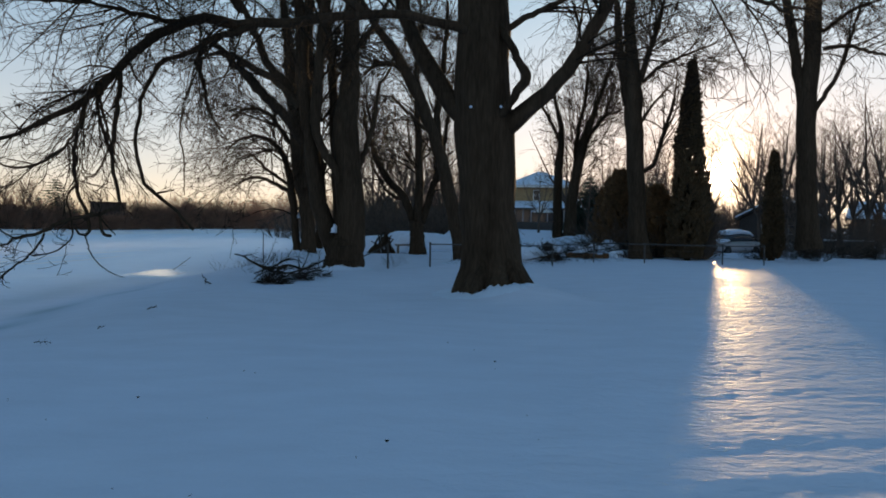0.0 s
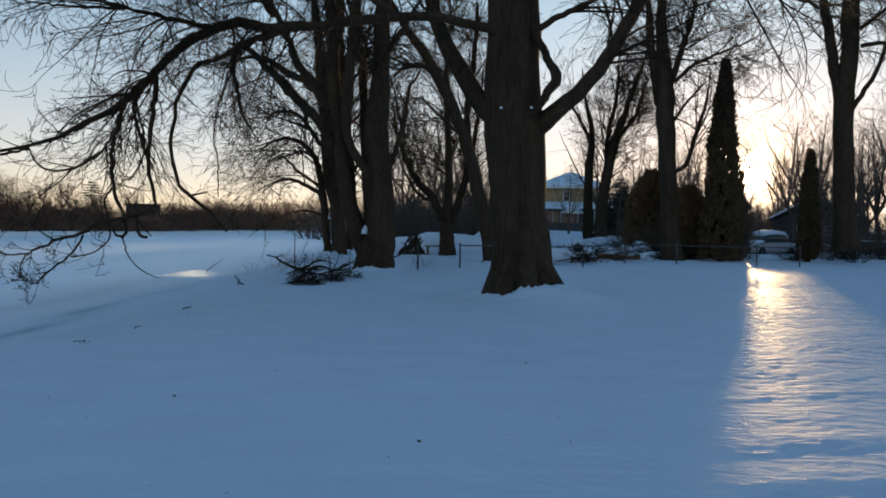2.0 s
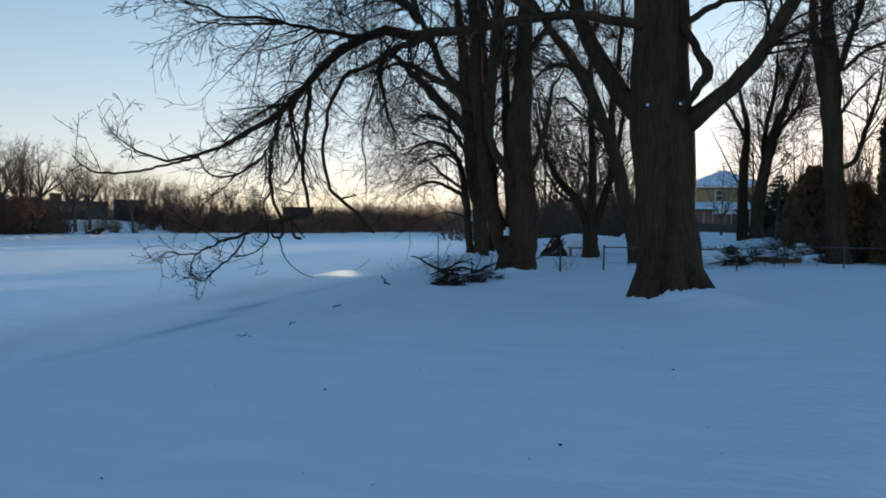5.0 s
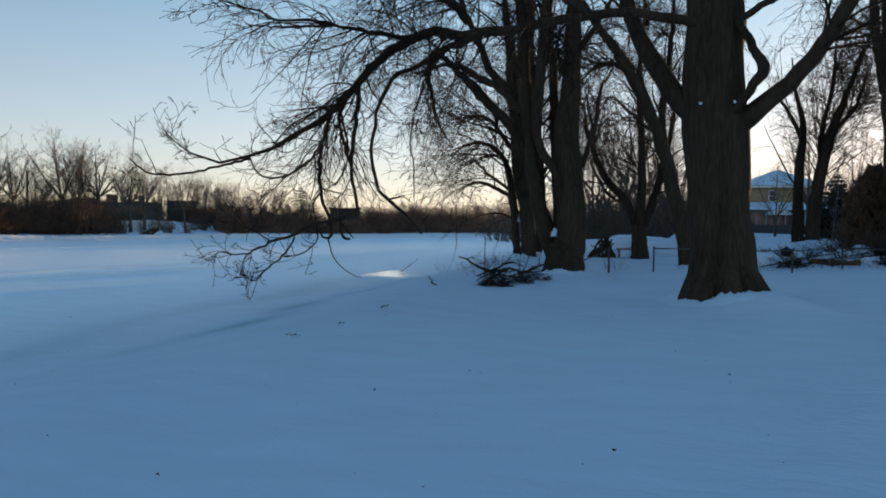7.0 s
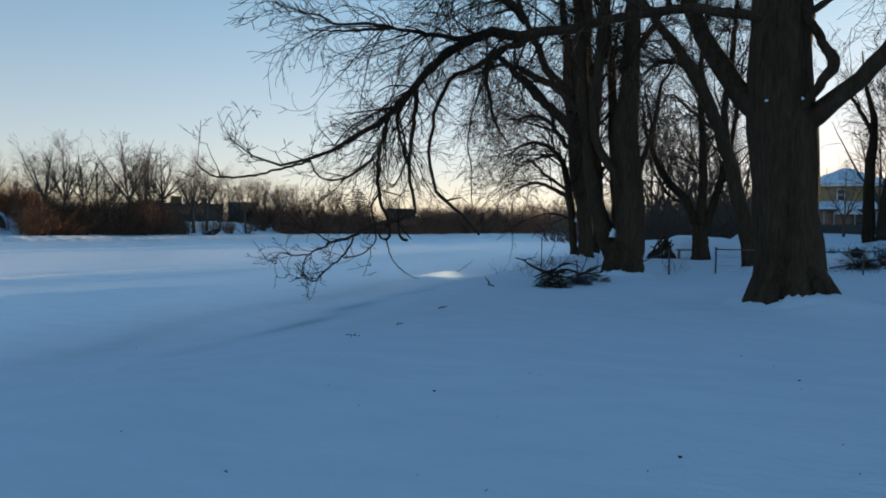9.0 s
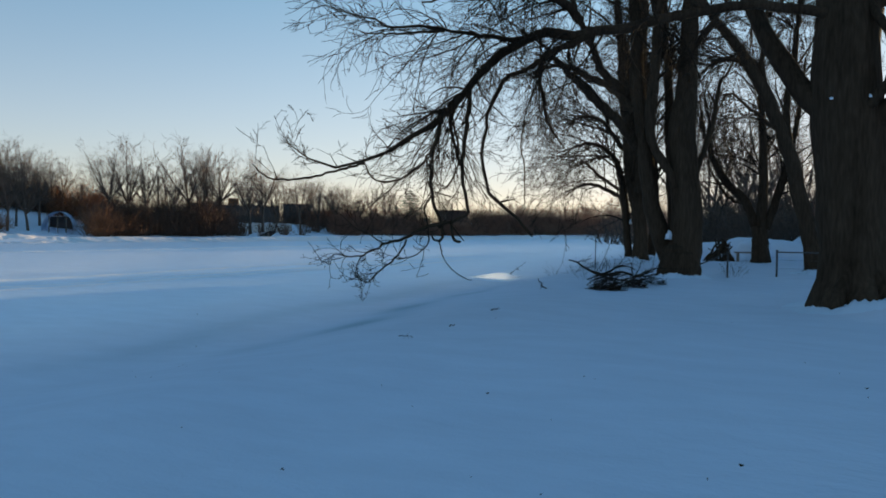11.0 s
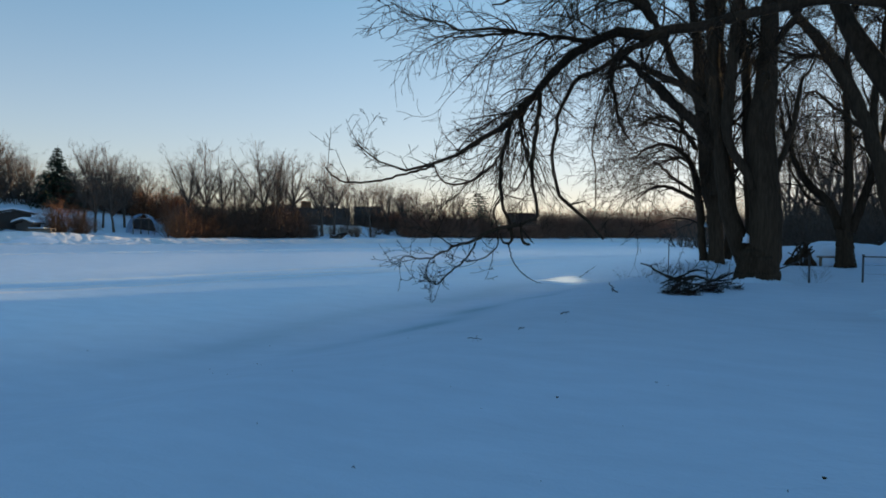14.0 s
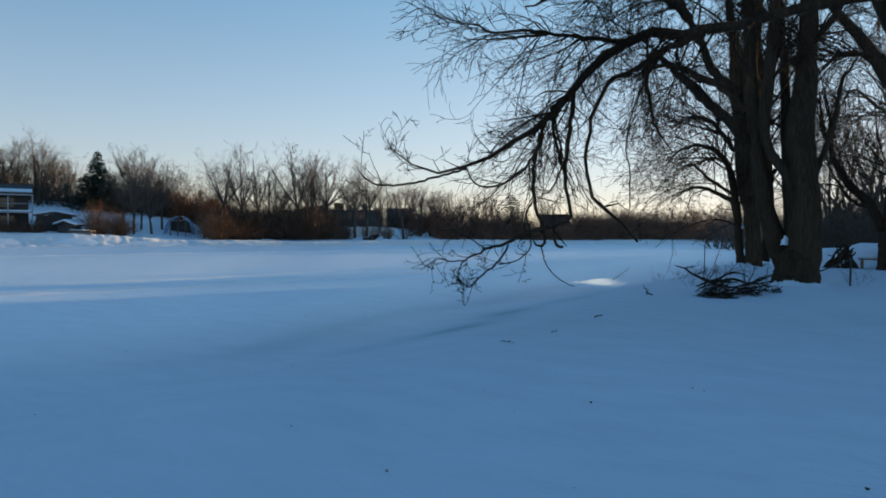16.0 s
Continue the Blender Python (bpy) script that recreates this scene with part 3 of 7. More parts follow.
def build_crust():
    """Wind-rippled icy crust on the open lawn, lying along the low light."""
    lat, far = np.arange(-1.6, 4.4, 0.05), np.arange(3.0, 27.0, 0.030)
    A, B = np.meshgrid(lat, far)
    ca, sa = math.cos(radians(SUN_AZ)), math.sin(radians(SUN_AZ))
    X, Y = A * ca + B * sa, -A * sa + B * ca
    v = B - 0.75 * A + 0.06 * np.sin(A * 1.7)
    H = 0.0052 * lattice(A / 0.15, v / 0.10, 301) + 0.0026 * lattice(A / 0.09, v / 0.062, 302) + 0.006 * lattice(A / 1.1, v / 0.42, 303) * (1 + 0.8 * (1 - smooth(5.0, 8.0, B)))
    w = smooth(-1.6, -0.9, A) * (1 - smooth(3.6, 4.4, A)) * smooth(3.0, 3.6, B) * (1 - smooth(25.0, 27.0, B))
    Z = ground_z(X, Y) - 0.02 + w * (0.042 + H)
    V = np.stack([X.ravel(), Y.ravel(), Z.ravel()], 1)
    n, m = len(lat), len(far)
    i = (np.arange(m - 1)[:, None] * n + np.arange(n - 1)[None]).ravel()
    F = np.stack([i, i + 1, i + n + 1, i + n], 1)
    me = fast_mesh("snow_crust", V, F, SNOW)
    at = me.attributes.new("crust", "FLOAT", "POINT")
    at.data.foreach_set("value", np.full(len(V), 1.0, np.float32))
    tagged(new("snow_crust", me), "wind-rippled icy snow crust on the lawn", "snow crust", kind="stuff")


def gz(x, y):
    return float(ground_z(x, y))


build_ground()
build_crust()


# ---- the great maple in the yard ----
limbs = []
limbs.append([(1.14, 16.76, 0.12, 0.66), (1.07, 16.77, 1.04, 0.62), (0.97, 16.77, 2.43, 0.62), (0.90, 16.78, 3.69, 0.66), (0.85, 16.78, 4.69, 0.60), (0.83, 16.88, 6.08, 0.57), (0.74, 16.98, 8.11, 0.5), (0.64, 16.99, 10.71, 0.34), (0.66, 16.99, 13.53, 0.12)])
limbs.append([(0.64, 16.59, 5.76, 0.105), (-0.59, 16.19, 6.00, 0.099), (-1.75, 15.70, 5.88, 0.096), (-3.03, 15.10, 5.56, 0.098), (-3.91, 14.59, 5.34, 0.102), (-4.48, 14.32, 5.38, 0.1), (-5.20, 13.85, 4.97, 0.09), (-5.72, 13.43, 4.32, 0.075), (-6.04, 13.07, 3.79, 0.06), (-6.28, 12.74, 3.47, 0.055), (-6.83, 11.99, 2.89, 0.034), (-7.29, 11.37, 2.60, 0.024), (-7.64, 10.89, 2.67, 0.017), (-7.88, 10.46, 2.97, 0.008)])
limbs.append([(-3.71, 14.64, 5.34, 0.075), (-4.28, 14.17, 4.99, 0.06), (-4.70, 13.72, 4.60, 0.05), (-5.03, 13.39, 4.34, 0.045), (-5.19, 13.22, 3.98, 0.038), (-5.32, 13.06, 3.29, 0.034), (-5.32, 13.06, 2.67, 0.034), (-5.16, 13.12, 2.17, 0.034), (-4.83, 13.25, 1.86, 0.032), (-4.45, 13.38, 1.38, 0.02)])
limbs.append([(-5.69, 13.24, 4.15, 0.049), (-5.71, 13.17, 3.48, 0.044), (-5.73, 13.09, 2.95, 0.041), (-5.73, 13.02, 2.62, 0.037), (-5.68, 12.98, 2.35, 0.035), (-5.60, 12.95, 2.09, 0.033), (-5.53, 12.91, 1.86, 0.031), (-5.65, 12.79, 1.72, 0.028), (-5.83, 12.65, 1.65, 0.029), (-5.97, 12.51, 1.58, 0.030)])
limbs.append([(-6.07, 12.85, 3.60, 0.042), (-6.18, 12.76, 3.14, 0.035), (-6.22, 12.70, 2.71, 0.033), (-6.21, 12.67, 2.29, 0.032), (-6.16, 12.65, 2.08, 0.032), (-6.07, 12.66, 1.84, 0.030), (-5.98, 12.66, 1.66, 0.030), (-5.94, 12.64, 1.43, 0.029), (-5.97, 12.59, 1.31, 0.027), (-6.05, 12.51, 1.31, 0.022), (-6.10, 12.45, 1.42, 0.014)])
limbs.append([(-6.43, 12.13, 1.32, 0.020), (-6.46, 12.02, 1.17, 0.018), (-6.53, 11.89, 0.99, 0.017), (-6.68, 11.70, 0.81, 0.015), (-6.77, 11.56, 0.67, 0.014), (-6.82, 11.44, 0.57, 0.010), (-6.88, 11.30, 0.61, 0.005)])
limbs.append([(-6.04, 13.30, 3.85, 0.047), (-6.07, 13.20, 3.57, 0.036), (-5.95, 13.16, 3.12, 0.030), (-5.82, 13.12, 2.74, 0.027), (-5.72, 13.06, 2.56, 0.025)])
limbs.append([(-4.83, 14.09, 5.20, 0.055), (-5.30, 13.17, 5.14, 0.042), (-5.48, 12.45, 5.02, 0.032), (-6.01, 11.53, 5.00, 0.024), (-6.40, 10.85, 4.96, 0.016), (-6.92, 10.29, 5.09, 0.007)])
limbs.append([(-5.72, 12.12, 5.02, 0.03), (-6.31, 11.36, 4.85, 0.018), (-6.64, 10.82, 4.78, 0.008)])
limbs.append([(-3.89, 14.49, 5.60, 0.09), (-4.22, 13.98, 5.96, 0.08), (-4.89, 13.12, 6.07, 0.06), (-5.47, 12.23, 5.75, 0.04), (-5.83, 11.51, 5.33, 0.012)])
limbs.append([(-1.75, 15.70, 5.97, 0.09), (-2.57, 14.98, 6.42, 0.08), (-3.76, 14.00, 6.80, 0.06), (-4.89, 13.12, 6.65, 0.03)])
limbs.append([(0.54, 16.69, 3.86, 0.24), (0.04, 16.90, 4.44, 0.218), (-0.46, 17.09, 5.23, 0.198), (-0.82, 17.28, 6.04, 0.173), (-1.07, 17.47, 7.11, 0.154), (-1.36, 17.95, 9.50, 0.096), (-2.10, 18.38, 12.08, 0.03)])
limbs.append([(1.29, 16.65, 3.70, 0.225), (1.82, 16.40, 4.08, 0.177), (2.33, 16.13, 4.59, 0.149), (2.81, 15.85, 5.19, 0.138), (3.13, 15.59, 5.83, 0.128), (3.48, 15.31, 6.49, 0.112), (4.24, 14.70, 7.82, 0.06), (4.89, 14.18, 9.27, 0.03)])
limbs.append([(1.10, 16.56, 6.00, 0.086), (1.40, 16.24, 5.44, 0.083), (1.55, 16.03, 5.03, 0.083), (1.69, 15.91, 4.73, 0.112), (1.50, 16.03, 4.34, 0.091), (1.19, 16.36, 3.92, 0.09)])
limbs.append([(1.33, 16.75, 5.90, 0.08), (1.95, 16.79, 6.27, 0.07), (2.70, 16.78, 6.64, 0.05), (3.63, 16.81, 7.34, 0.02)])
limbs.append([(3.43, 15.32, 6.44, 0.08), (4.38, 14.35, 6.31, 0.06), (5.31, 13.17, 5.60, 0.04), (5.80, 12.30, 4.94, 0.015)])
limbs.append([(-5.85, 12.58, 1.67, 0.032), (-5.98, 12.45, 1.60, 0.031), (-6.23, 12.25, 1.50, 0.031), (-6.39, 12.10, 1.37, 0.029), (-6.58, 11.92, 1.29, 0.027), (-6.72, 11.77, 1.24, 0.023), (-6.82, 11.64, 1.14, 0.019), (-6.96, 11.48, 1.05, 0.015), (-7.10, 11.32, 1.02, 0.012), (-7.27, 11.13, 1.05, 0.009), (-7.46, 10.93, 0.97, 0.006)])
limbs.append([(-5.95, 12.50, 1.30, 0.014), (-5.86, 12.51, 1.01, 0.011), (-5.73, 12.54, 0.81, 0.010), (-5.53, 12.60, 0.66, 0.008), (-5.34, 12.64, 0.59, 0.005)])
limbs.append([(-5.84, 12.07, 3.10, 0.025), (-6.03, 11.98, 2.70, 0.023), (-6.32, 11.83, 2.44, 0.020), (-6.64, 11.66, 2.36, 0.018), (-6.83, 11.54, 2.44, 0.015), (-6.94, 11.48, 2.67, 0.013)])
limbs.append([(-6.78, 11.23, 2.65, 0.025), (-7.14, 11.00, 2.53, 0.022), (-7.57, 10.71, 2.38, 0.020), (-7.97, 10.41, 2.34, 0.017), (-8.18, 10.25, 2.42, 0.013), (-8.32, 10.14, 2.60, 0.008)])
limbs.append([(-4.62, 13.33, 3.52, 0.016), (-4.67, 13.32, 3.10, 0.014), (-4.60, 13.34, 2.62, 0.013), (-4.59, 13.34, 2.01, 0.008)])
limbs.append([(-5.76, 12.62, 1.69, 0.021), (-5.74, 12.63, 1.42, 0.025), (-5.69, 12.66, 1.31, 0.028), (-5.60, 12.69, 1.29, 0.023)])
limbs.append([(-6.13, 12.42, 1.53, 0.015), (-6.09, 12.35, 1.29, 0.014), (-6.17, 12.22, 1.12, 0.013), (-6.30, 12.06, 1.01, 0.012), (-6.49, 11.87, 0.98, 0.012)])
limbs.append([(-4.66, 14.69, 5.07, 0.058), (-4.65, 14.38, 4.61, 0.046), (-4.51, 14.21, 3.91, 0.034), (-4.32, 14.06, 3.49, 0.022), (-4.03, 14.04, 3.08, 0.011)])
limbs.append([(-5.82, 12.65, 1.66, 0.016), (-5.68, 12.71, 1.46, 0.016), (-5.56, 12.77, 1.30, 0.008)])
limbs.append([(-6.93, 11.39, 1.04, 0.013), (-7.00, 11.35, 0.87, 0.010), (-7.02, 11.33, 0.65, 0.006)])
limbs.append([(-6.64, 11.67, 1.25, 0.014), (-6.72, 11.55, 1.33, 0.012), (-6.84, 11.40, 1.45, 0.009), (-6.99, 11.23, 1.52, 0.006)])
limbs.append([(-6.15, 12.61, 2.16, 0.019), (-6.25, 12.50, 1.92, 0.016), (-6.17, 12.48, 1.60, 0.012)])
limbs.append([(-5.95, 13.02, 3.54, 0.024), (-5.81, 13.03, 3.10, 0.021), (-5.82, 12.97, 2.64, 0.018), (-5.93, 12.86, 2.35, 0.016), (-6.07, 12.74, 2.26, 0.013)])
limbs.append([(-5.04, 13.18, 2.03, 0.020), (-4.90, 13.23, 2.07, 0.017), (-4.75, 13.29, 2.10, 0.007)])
twig_groups = []
# the dense hanging spray of the upper limbs
twig_groups.append(((1, 10), [
    dict(count=58, length=(1.2, 3.0), angle=(30, 75), pull=0.13, wander=0.11, segs=14, u0=0.28, u1=0.70, ratio=0.45, tip=0.22, up=0.3, rmax=0.024),
    dict(count=320, length=(0.6, 1.6), angle=(20, 60), pull=0.09, wander=0.17, segs=9, u0=0.15, ratio=0.5, tip=0.35, rmax=0.009),
    dict(count=820, length=(0.3, 0.9), angle=(15, 60), pull=0.05, wander=0.22, segs=6, u0=0.1, ratio=0.6, tip=0.5, rmax=0.008)]))
twig_groups.append(((7, 8, 9), [
    dict(count=50, length=(0.9, 2.3), angle=(25, 70), pull=0.12, wander=0.11, segs=12, u0=0.0, u1=0.62, ratio=0.5, tip=0.22, up=-0.1, rmax=0.018),
    dict(count=350, length=(0.5, 1.3), angle=(20, 55), pull=0.08, wander=0.17, segs=8, u0=0.15, ratio=0.55, tip=0.35, rmax=0.008),
    dict(count=950, length=(0.25, 0.75), angle=(15, 60), pull=0.04, wander=0.22, segs=6, u0=0.1, ratio=0.6, tip=0.5, rmax=0.008)]))
# thin level sprays where those limbs run out
twig_groups.append(((7, 8), [
    dict(count=20, length=(0.5, 1.3), angle=(12, 40), pull=0.02, wander=0.08, segs=9, u0=0.5, u1=1.0, ratio=0.5, tip=0.3, rmax=0.010),
    dict(count=70, length=(0.3, 0.8), angle=(20, 50), pull=0.03, wander=0.10, segs=7, u0=0.2, ratio=0.6, tip=0.4, rmax=0.007),
    dict(count=130, length=(0.12, 0.4), angle=(20, 55), pull=0.0, wander=0.14, segs=5, u0=0.2, ratio=0.7, tip=0.5, rmax=0.006)]))
# sparse upturned twigs on the bare hanging ends
twig_groups.append(((1, 19), [
    dict(count=34, length=(0.5, 1.3), angle=(35, 70), pull=-0.07, wander=0.12, segs=8, u0=0.66, u1=1.0, ratio=0.5, tip=0.35, up=0.5, rmax=0.012),
    dict(count=120, length=(0.2, 0.6), angle=(30, 65), pull=-0.06, wander=0.15, segs=6, u0=0.15, ratio=0.65, tip=0.5, rmax=0.008),
    dict(count=330, length=(0.06, 0.2), angle=(30, 60), pull=-0.05, wander=0.16, segs=4, u0=0.15, ratio=0.8, tip=0.8, rmax=0.007)]))
twig_groups.append(((5, 16, 22, 25, 26), [
    dict(count=34, length=(0.35, 1.05), angle=(20, 60), pull=0.01, wander=0.12, segs=10, u0=0.35, u1=1.0, ratio=0.5, tip=0.3, rmax=0.0085),
    dict(count=95, length=(0.15, 0.5), angle=(25, 65), pull=-0.02, wander=0.17, segs=7, u0=0.15, ratio=0.6, tip=0.5, rmax=0.006),
    dict(count=170, length=(0.05, 0.18), angle=(30, 60), pull=-0.03, wander=0.16, segs=4, u0=0.15, ratio=0.8, tip=0.8, rmax=0.005)]))
twig_groups.append(((2, 3, 4, 6, 18, 20, 23, 28), [
    dict(count=56, length=(0.5, 1.5), angle=(25, 70), pull=0.10, wander=0.14, segs=9, u0=0.0, u1=0.55, ratio=0.45, tip=0.3, rmax=0.013),
    dict(count=260, length=(0.3, 1.0), angle=(20, 60), pull=0.08, wander=0.19, segs=7, u0=0.1, ratio=0.6, tip=0.4, rmax=0.008),
    dict(count=520, length=(0.15, 0.55), angle=(20, 60), pull=0.04, wander=0.22, segs=5, u0=0.1, ratio=0.7, tip=0.5, rmax=0.007)]))
twig_groups.append(((11, 12, 14, 15), [
    dict(count=70, length=(1.5, 3.4), angle=(25, 60), pull=0.01, wander=0.09, segs=9, u0=0.25, ratio=0.45, tip=0.25, up=0.2, rmax=0.032),
    dict(count=560, length=(0.7, 1.8), angle=(20, 55), pull=0.05, wander=0.11, segs=7, u0=0.15, ratio=0.5, tip=0.3, rmax=0.013),
    dict(count=2200, length=(0.3, 1.0), angle=(15, 55), pull=0.04, wander=0.14, segs=5, u0=0.1, ratio=0.6, tip=0.45, rmax=0.008)]))
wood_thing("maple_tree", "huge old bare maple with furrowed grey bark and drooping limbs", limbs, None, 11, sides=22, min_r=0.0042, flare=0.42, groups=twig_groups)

maple = bpy.data.objects["maple_tree"]
rt = np.random.default_rng(12)
for a in (-2.7, -2.3, -2.0, -1.7, -1.35, -1.0, -0.7, -0.4, -0.1, 0.3, 1.2, 2.2):
    d = np.array([math.cos(a), math.sin(a), 0.0])
    k = rt.uniform(0.8, 1.22)
    q = rt.uniform(0.5, 1.0)
    pts = np.array([d * 0.42 + [0, 0, 0.85], d * 0.58 * k + [0, 0, 0.42], d * 0.76 * k + [0, 0, 0.14], d * 0.98 * k + [0, 0, -0.14]])
    c = spline(np.c_[pts, [0.16 * q, 0.17 * q, 0.14 * q, 0.06 * q]], 10)
    v, f = tubes(c[None, :, :3], c[None, :, 3], 9, rt, 0.08)
    mesh_part("root", fast_mesh("root", v, f, BARK), maple)



def snow_collar(x, y, r0, r1, seed):
    """Uneven crusted snow banked round a trunk, with a ragged melted rim."""
    rng = np.random.default_rng(seed)
    m, rows = 96, 6
    a = np.linspace(0, 2 * np.pi, m, endpoint=False)
    jag = np.abs(np.sin(a * 11 + 2.2 * np.sin(a * 4))) * 0.035 + rng.uniform(0, 0.09, m) + 0.05 * np.sin(a * 3 + 1)
    V = []
    for k in range(rows):
        u = k / (rows - 1)
        r = r0 + (r1 - r0) * u + 0.05 * np.sin(a * 7 + k) * (1 - u)
        X, Y = x + np.cos(a) * r, y + np.sin(a) * r
        V.append(np.stack([X, Y, ground_z(X, Y) + (0.04 + jag) * (1 - u) ** 1.6 - 0.03 * u + rng.normal(0, 0.006, m)], 1))
    V = np.vstack(V)
    i = np.arange(m)
    F = np.vstack([np.stack([k * m + i, (k + 1) * m + i, (k + 1) * m + (i + 1) % m, k * m + (i + 1) % m], 1) for k in range(rows - 1)])
    tagged(new("snow_collar", fast_mesh("snow_collar", V, F, SNOW_SOFT)), "ragged crusted snow banked round a tree trunk", "snow bank", "snow collars")


snow_collar(maple.location.x, maple.location.y, 0.74, 1.7, 201)

# ---- trees along the bank and behind the fence ----
STD = [
    dict(count=60, length=(2.0, 4.5), angle=(20, 55), pull=0.0, wander=0.10, segs=9, u0=0.2, ratio=0.38, tip=0.25, up=0.4, rmax=0.04),
    dict(count=420, length=(0.8, 2.2), angle=(20, 65), pull=0.02, wander=0.13, segs=7, u0=0.12, ratio=0.45, tip=0.35, rmax=0.016),
    dict(count=1900, length=(0.4, 1.2), angle=(20, 70), pull=0.02, wander=0.16, segs=5, u0=0.1, ratio=0.55, tip=0.55, rmax=0.010),
]


def std(scale=1.0, k=1.0, pull=0.0):
    out = []
    for lv in STD:
        d = dict(lv)
        d["count"] = int(d["count"] * k)
        d["length"] = (d["length"][0] * scale, d["length"][1] * scale)
        d["pull"] += pull
        out.append(d)
    return out


limbs = []
limbs.append([(-3.21, 24.40, -0.04, 0.595), (-3.21, 24.39, 0.43, 0.576), (-3.22, 24.39, 0.84, 0.520), (-3.21, 24.40, 1.11, 0.390), (-3.19, 24.40, 1.35, 0.186)])
limbs.append([(-3.40, 24.57, 0.12, 0.319), (-3.57, 24.53, 0.73, 0.337), (-3.83, 24.47, 1.32, 0.309), (-4.02, 24.43, 1.84, 0.271), (-4.15, 24.39, 2.49, 0.252), (-4.25, 24.35, 3.22, 0.252), (-4.38, 24.31, 4.51, 0.243), (-4.60, 24.48, 5.64, 0.245), (-4.67, 24.46, 6.75, 0.226), (-4.70, 24.46, 7.85, 0.188), (-4.83, 24.43, 8.96, 0.160), (-5.08, 24.38, 10.97, 0.103), (-5.30, 24.33, 12.98, 0.028)])
limbs.append([(-3.12, 24.41, 0.29, 0.446), (-3.06, 24.41, 0.84, 0.502), (-3.04, 24.42, 1.52, 0.483), (-3.05, 24.42, 2.47, 0.446), (-3.14, 24.40, 3.40, 0.437), (-3.20, 24.40, 4.75, 0.400), (-3.09, 24.51, 6.34, 0.300), (-3.03, 24.51, 8.77, 0.240), (-2.95, 24.52, 11.48, 0.120), (-2.79, 24.54, 13.46, 0.030)])
limbs.append([(-3.34, 24.07, 2.84, 0.119), (-3.71, 24.02, 3.59, 0.138), (-4.02, 23.97, 4.17, 0.138), (-4.12, 23.95, 5.18, 0.184), (-4.04, 23.97, 6.26, 0.165), (-3.98, 23.98, 7.33, 0.156), (-3.93, 23.99, 8.58, 0.138), (-3.93, 23.99, 10.36, 0.092), (-3.93, 23.99, 12.66, 0.028)])
limbs.append([(-4.59, 24.37, 4.18, 0.17), (-5.12, 23.65, 4.98, 0.16), (-5.75, 22.89, 5.63, 0.14), (-6.18, 22.15, 6.15, 0.11), (-6.53, 21.64, 6.52, 0.08), (-6.92, 20.88, 6.57, 0.03)])
limbs.append([(-4.71, 24.45, 5.28, 0.15), (-5.46, 24.60, 6.09, 0.13), (-6.35, 24.80, 6.61, 0.11), (-7.34, 24.94, 7.09, 0.08), (-8.56, 24.97, 6.80, 0.03)])
limbs.append([(-4.91, 24.51, 5.84, 0.14), (-5.73, 24.33, 6.59, 0.13), (-6.13, 24.24, 7.57, 0.11), (-6.56, 24.12, 8.52, 0.08), (-6.98, 24.01, 9.98, 0.03)])
limbs.append([(-3.41, 24.26, 6.54, 0.12), (-2.47, 23.87, 7.53, 0.09), (-1.58, 23.55, 8.86, 0.04)])
limbs.append([(-3.52, 24.96, 1.56, 0.152), (-3.58, 24.95, 2.92, 0.162), (-3.66, 24.94, 4.36, 0.162), (-3.75, 24.93, 5.98, 0.143), (-3.87, 24.91, 7.77, 0.114), (-3.96, 24.90, 9.92, 0.067), (-4.07, 24.88, 11.70, 0.029)])
limbs.append([(-2.84, 24.64, 3.31, 0.10), (-2.36, 24.89, 4.83, 0.08), (-2.24, 25.10, 5.98, 0.06), (-1.86, 25.33, 6.78, 0.03)])
wood_thing("bank_tree", "bare twin-stemmed dark tree at the snowy river bank", limbs, std(0.9, 1.2, 0.04), 21, flare=0.25, sides=18, min_r=0.006)

limbs = []
limbs.append([(-5.52, 30.61, 0.19, 0.306), (-5.57, 30.60, 1.55, 0.282), (-5.68, 30.58, 2.71, 0.353), (-5.79, 30.56, 3.87, 0.423), (-5.92, 30.54, 5.03, 0.400), (-6.10, 30.50, 6.19, 0.341), (-6.30, 30.46, 7.81, 0.259), (-6.51, 30.42, 9.89, 0.165), (-6.74, 30.37, 12.64, 0.047)])
limbs.append([(-6.12, 31.11, 0.37, 0.156), (-6.21, 31.09, 1.54, 0.144), (-6.30, 31.07, 2.73, 0.156), (-6.50, 31.03, 3.80, 0.132), (-6.88, 30.95, 4.58, 0.096), (-7.49, 30.81, 4.98, 0.060), (-8.02, 30.67, 4.81, 0.024)])
limbs.append([(-5.49, 32.54, 0.41, 0.22), (-5.31, 32.57, 1.89, 0.2), (-5.52, 32.53, 5.06, 0.16), (-5.83, 32.48, 8.67, 0.1), (-5.93, 32.46, 11.79, 0.03)])
limbs.append([(-6.44, 31.35, 3.04, 0.07), (-7.29, 30.75, 3.69, 0.06), (-7.84, 30.20, 4.21, 0.04), (-8.32, 29.86, 3.94, 0.02)])
limbs.append([(-5.54, 30.20, 2.93, 0.232), (-5.45, 30.22, 4.53, 0.279), (-5.53, 30.20, 6.59, 0.255), (-5.60, 30.19, 8.41, 0.232), (-5.54, 30.20, 10.22, 0.197), (-5.54, 30.20, 12.92, 0.116), (-5.54, 30.20, 15.61, 0.035)])
limbs.append([(-6.41, 30.95, 3.79, 0.108), (-6.95, 30.83, 4.66, 0.096), (-7.65, 30.67, 5.04, 0.072), (-8.45, 30.45, 4.79, 0.048), (-8.90, 30.32, 4.24, 0.024)])
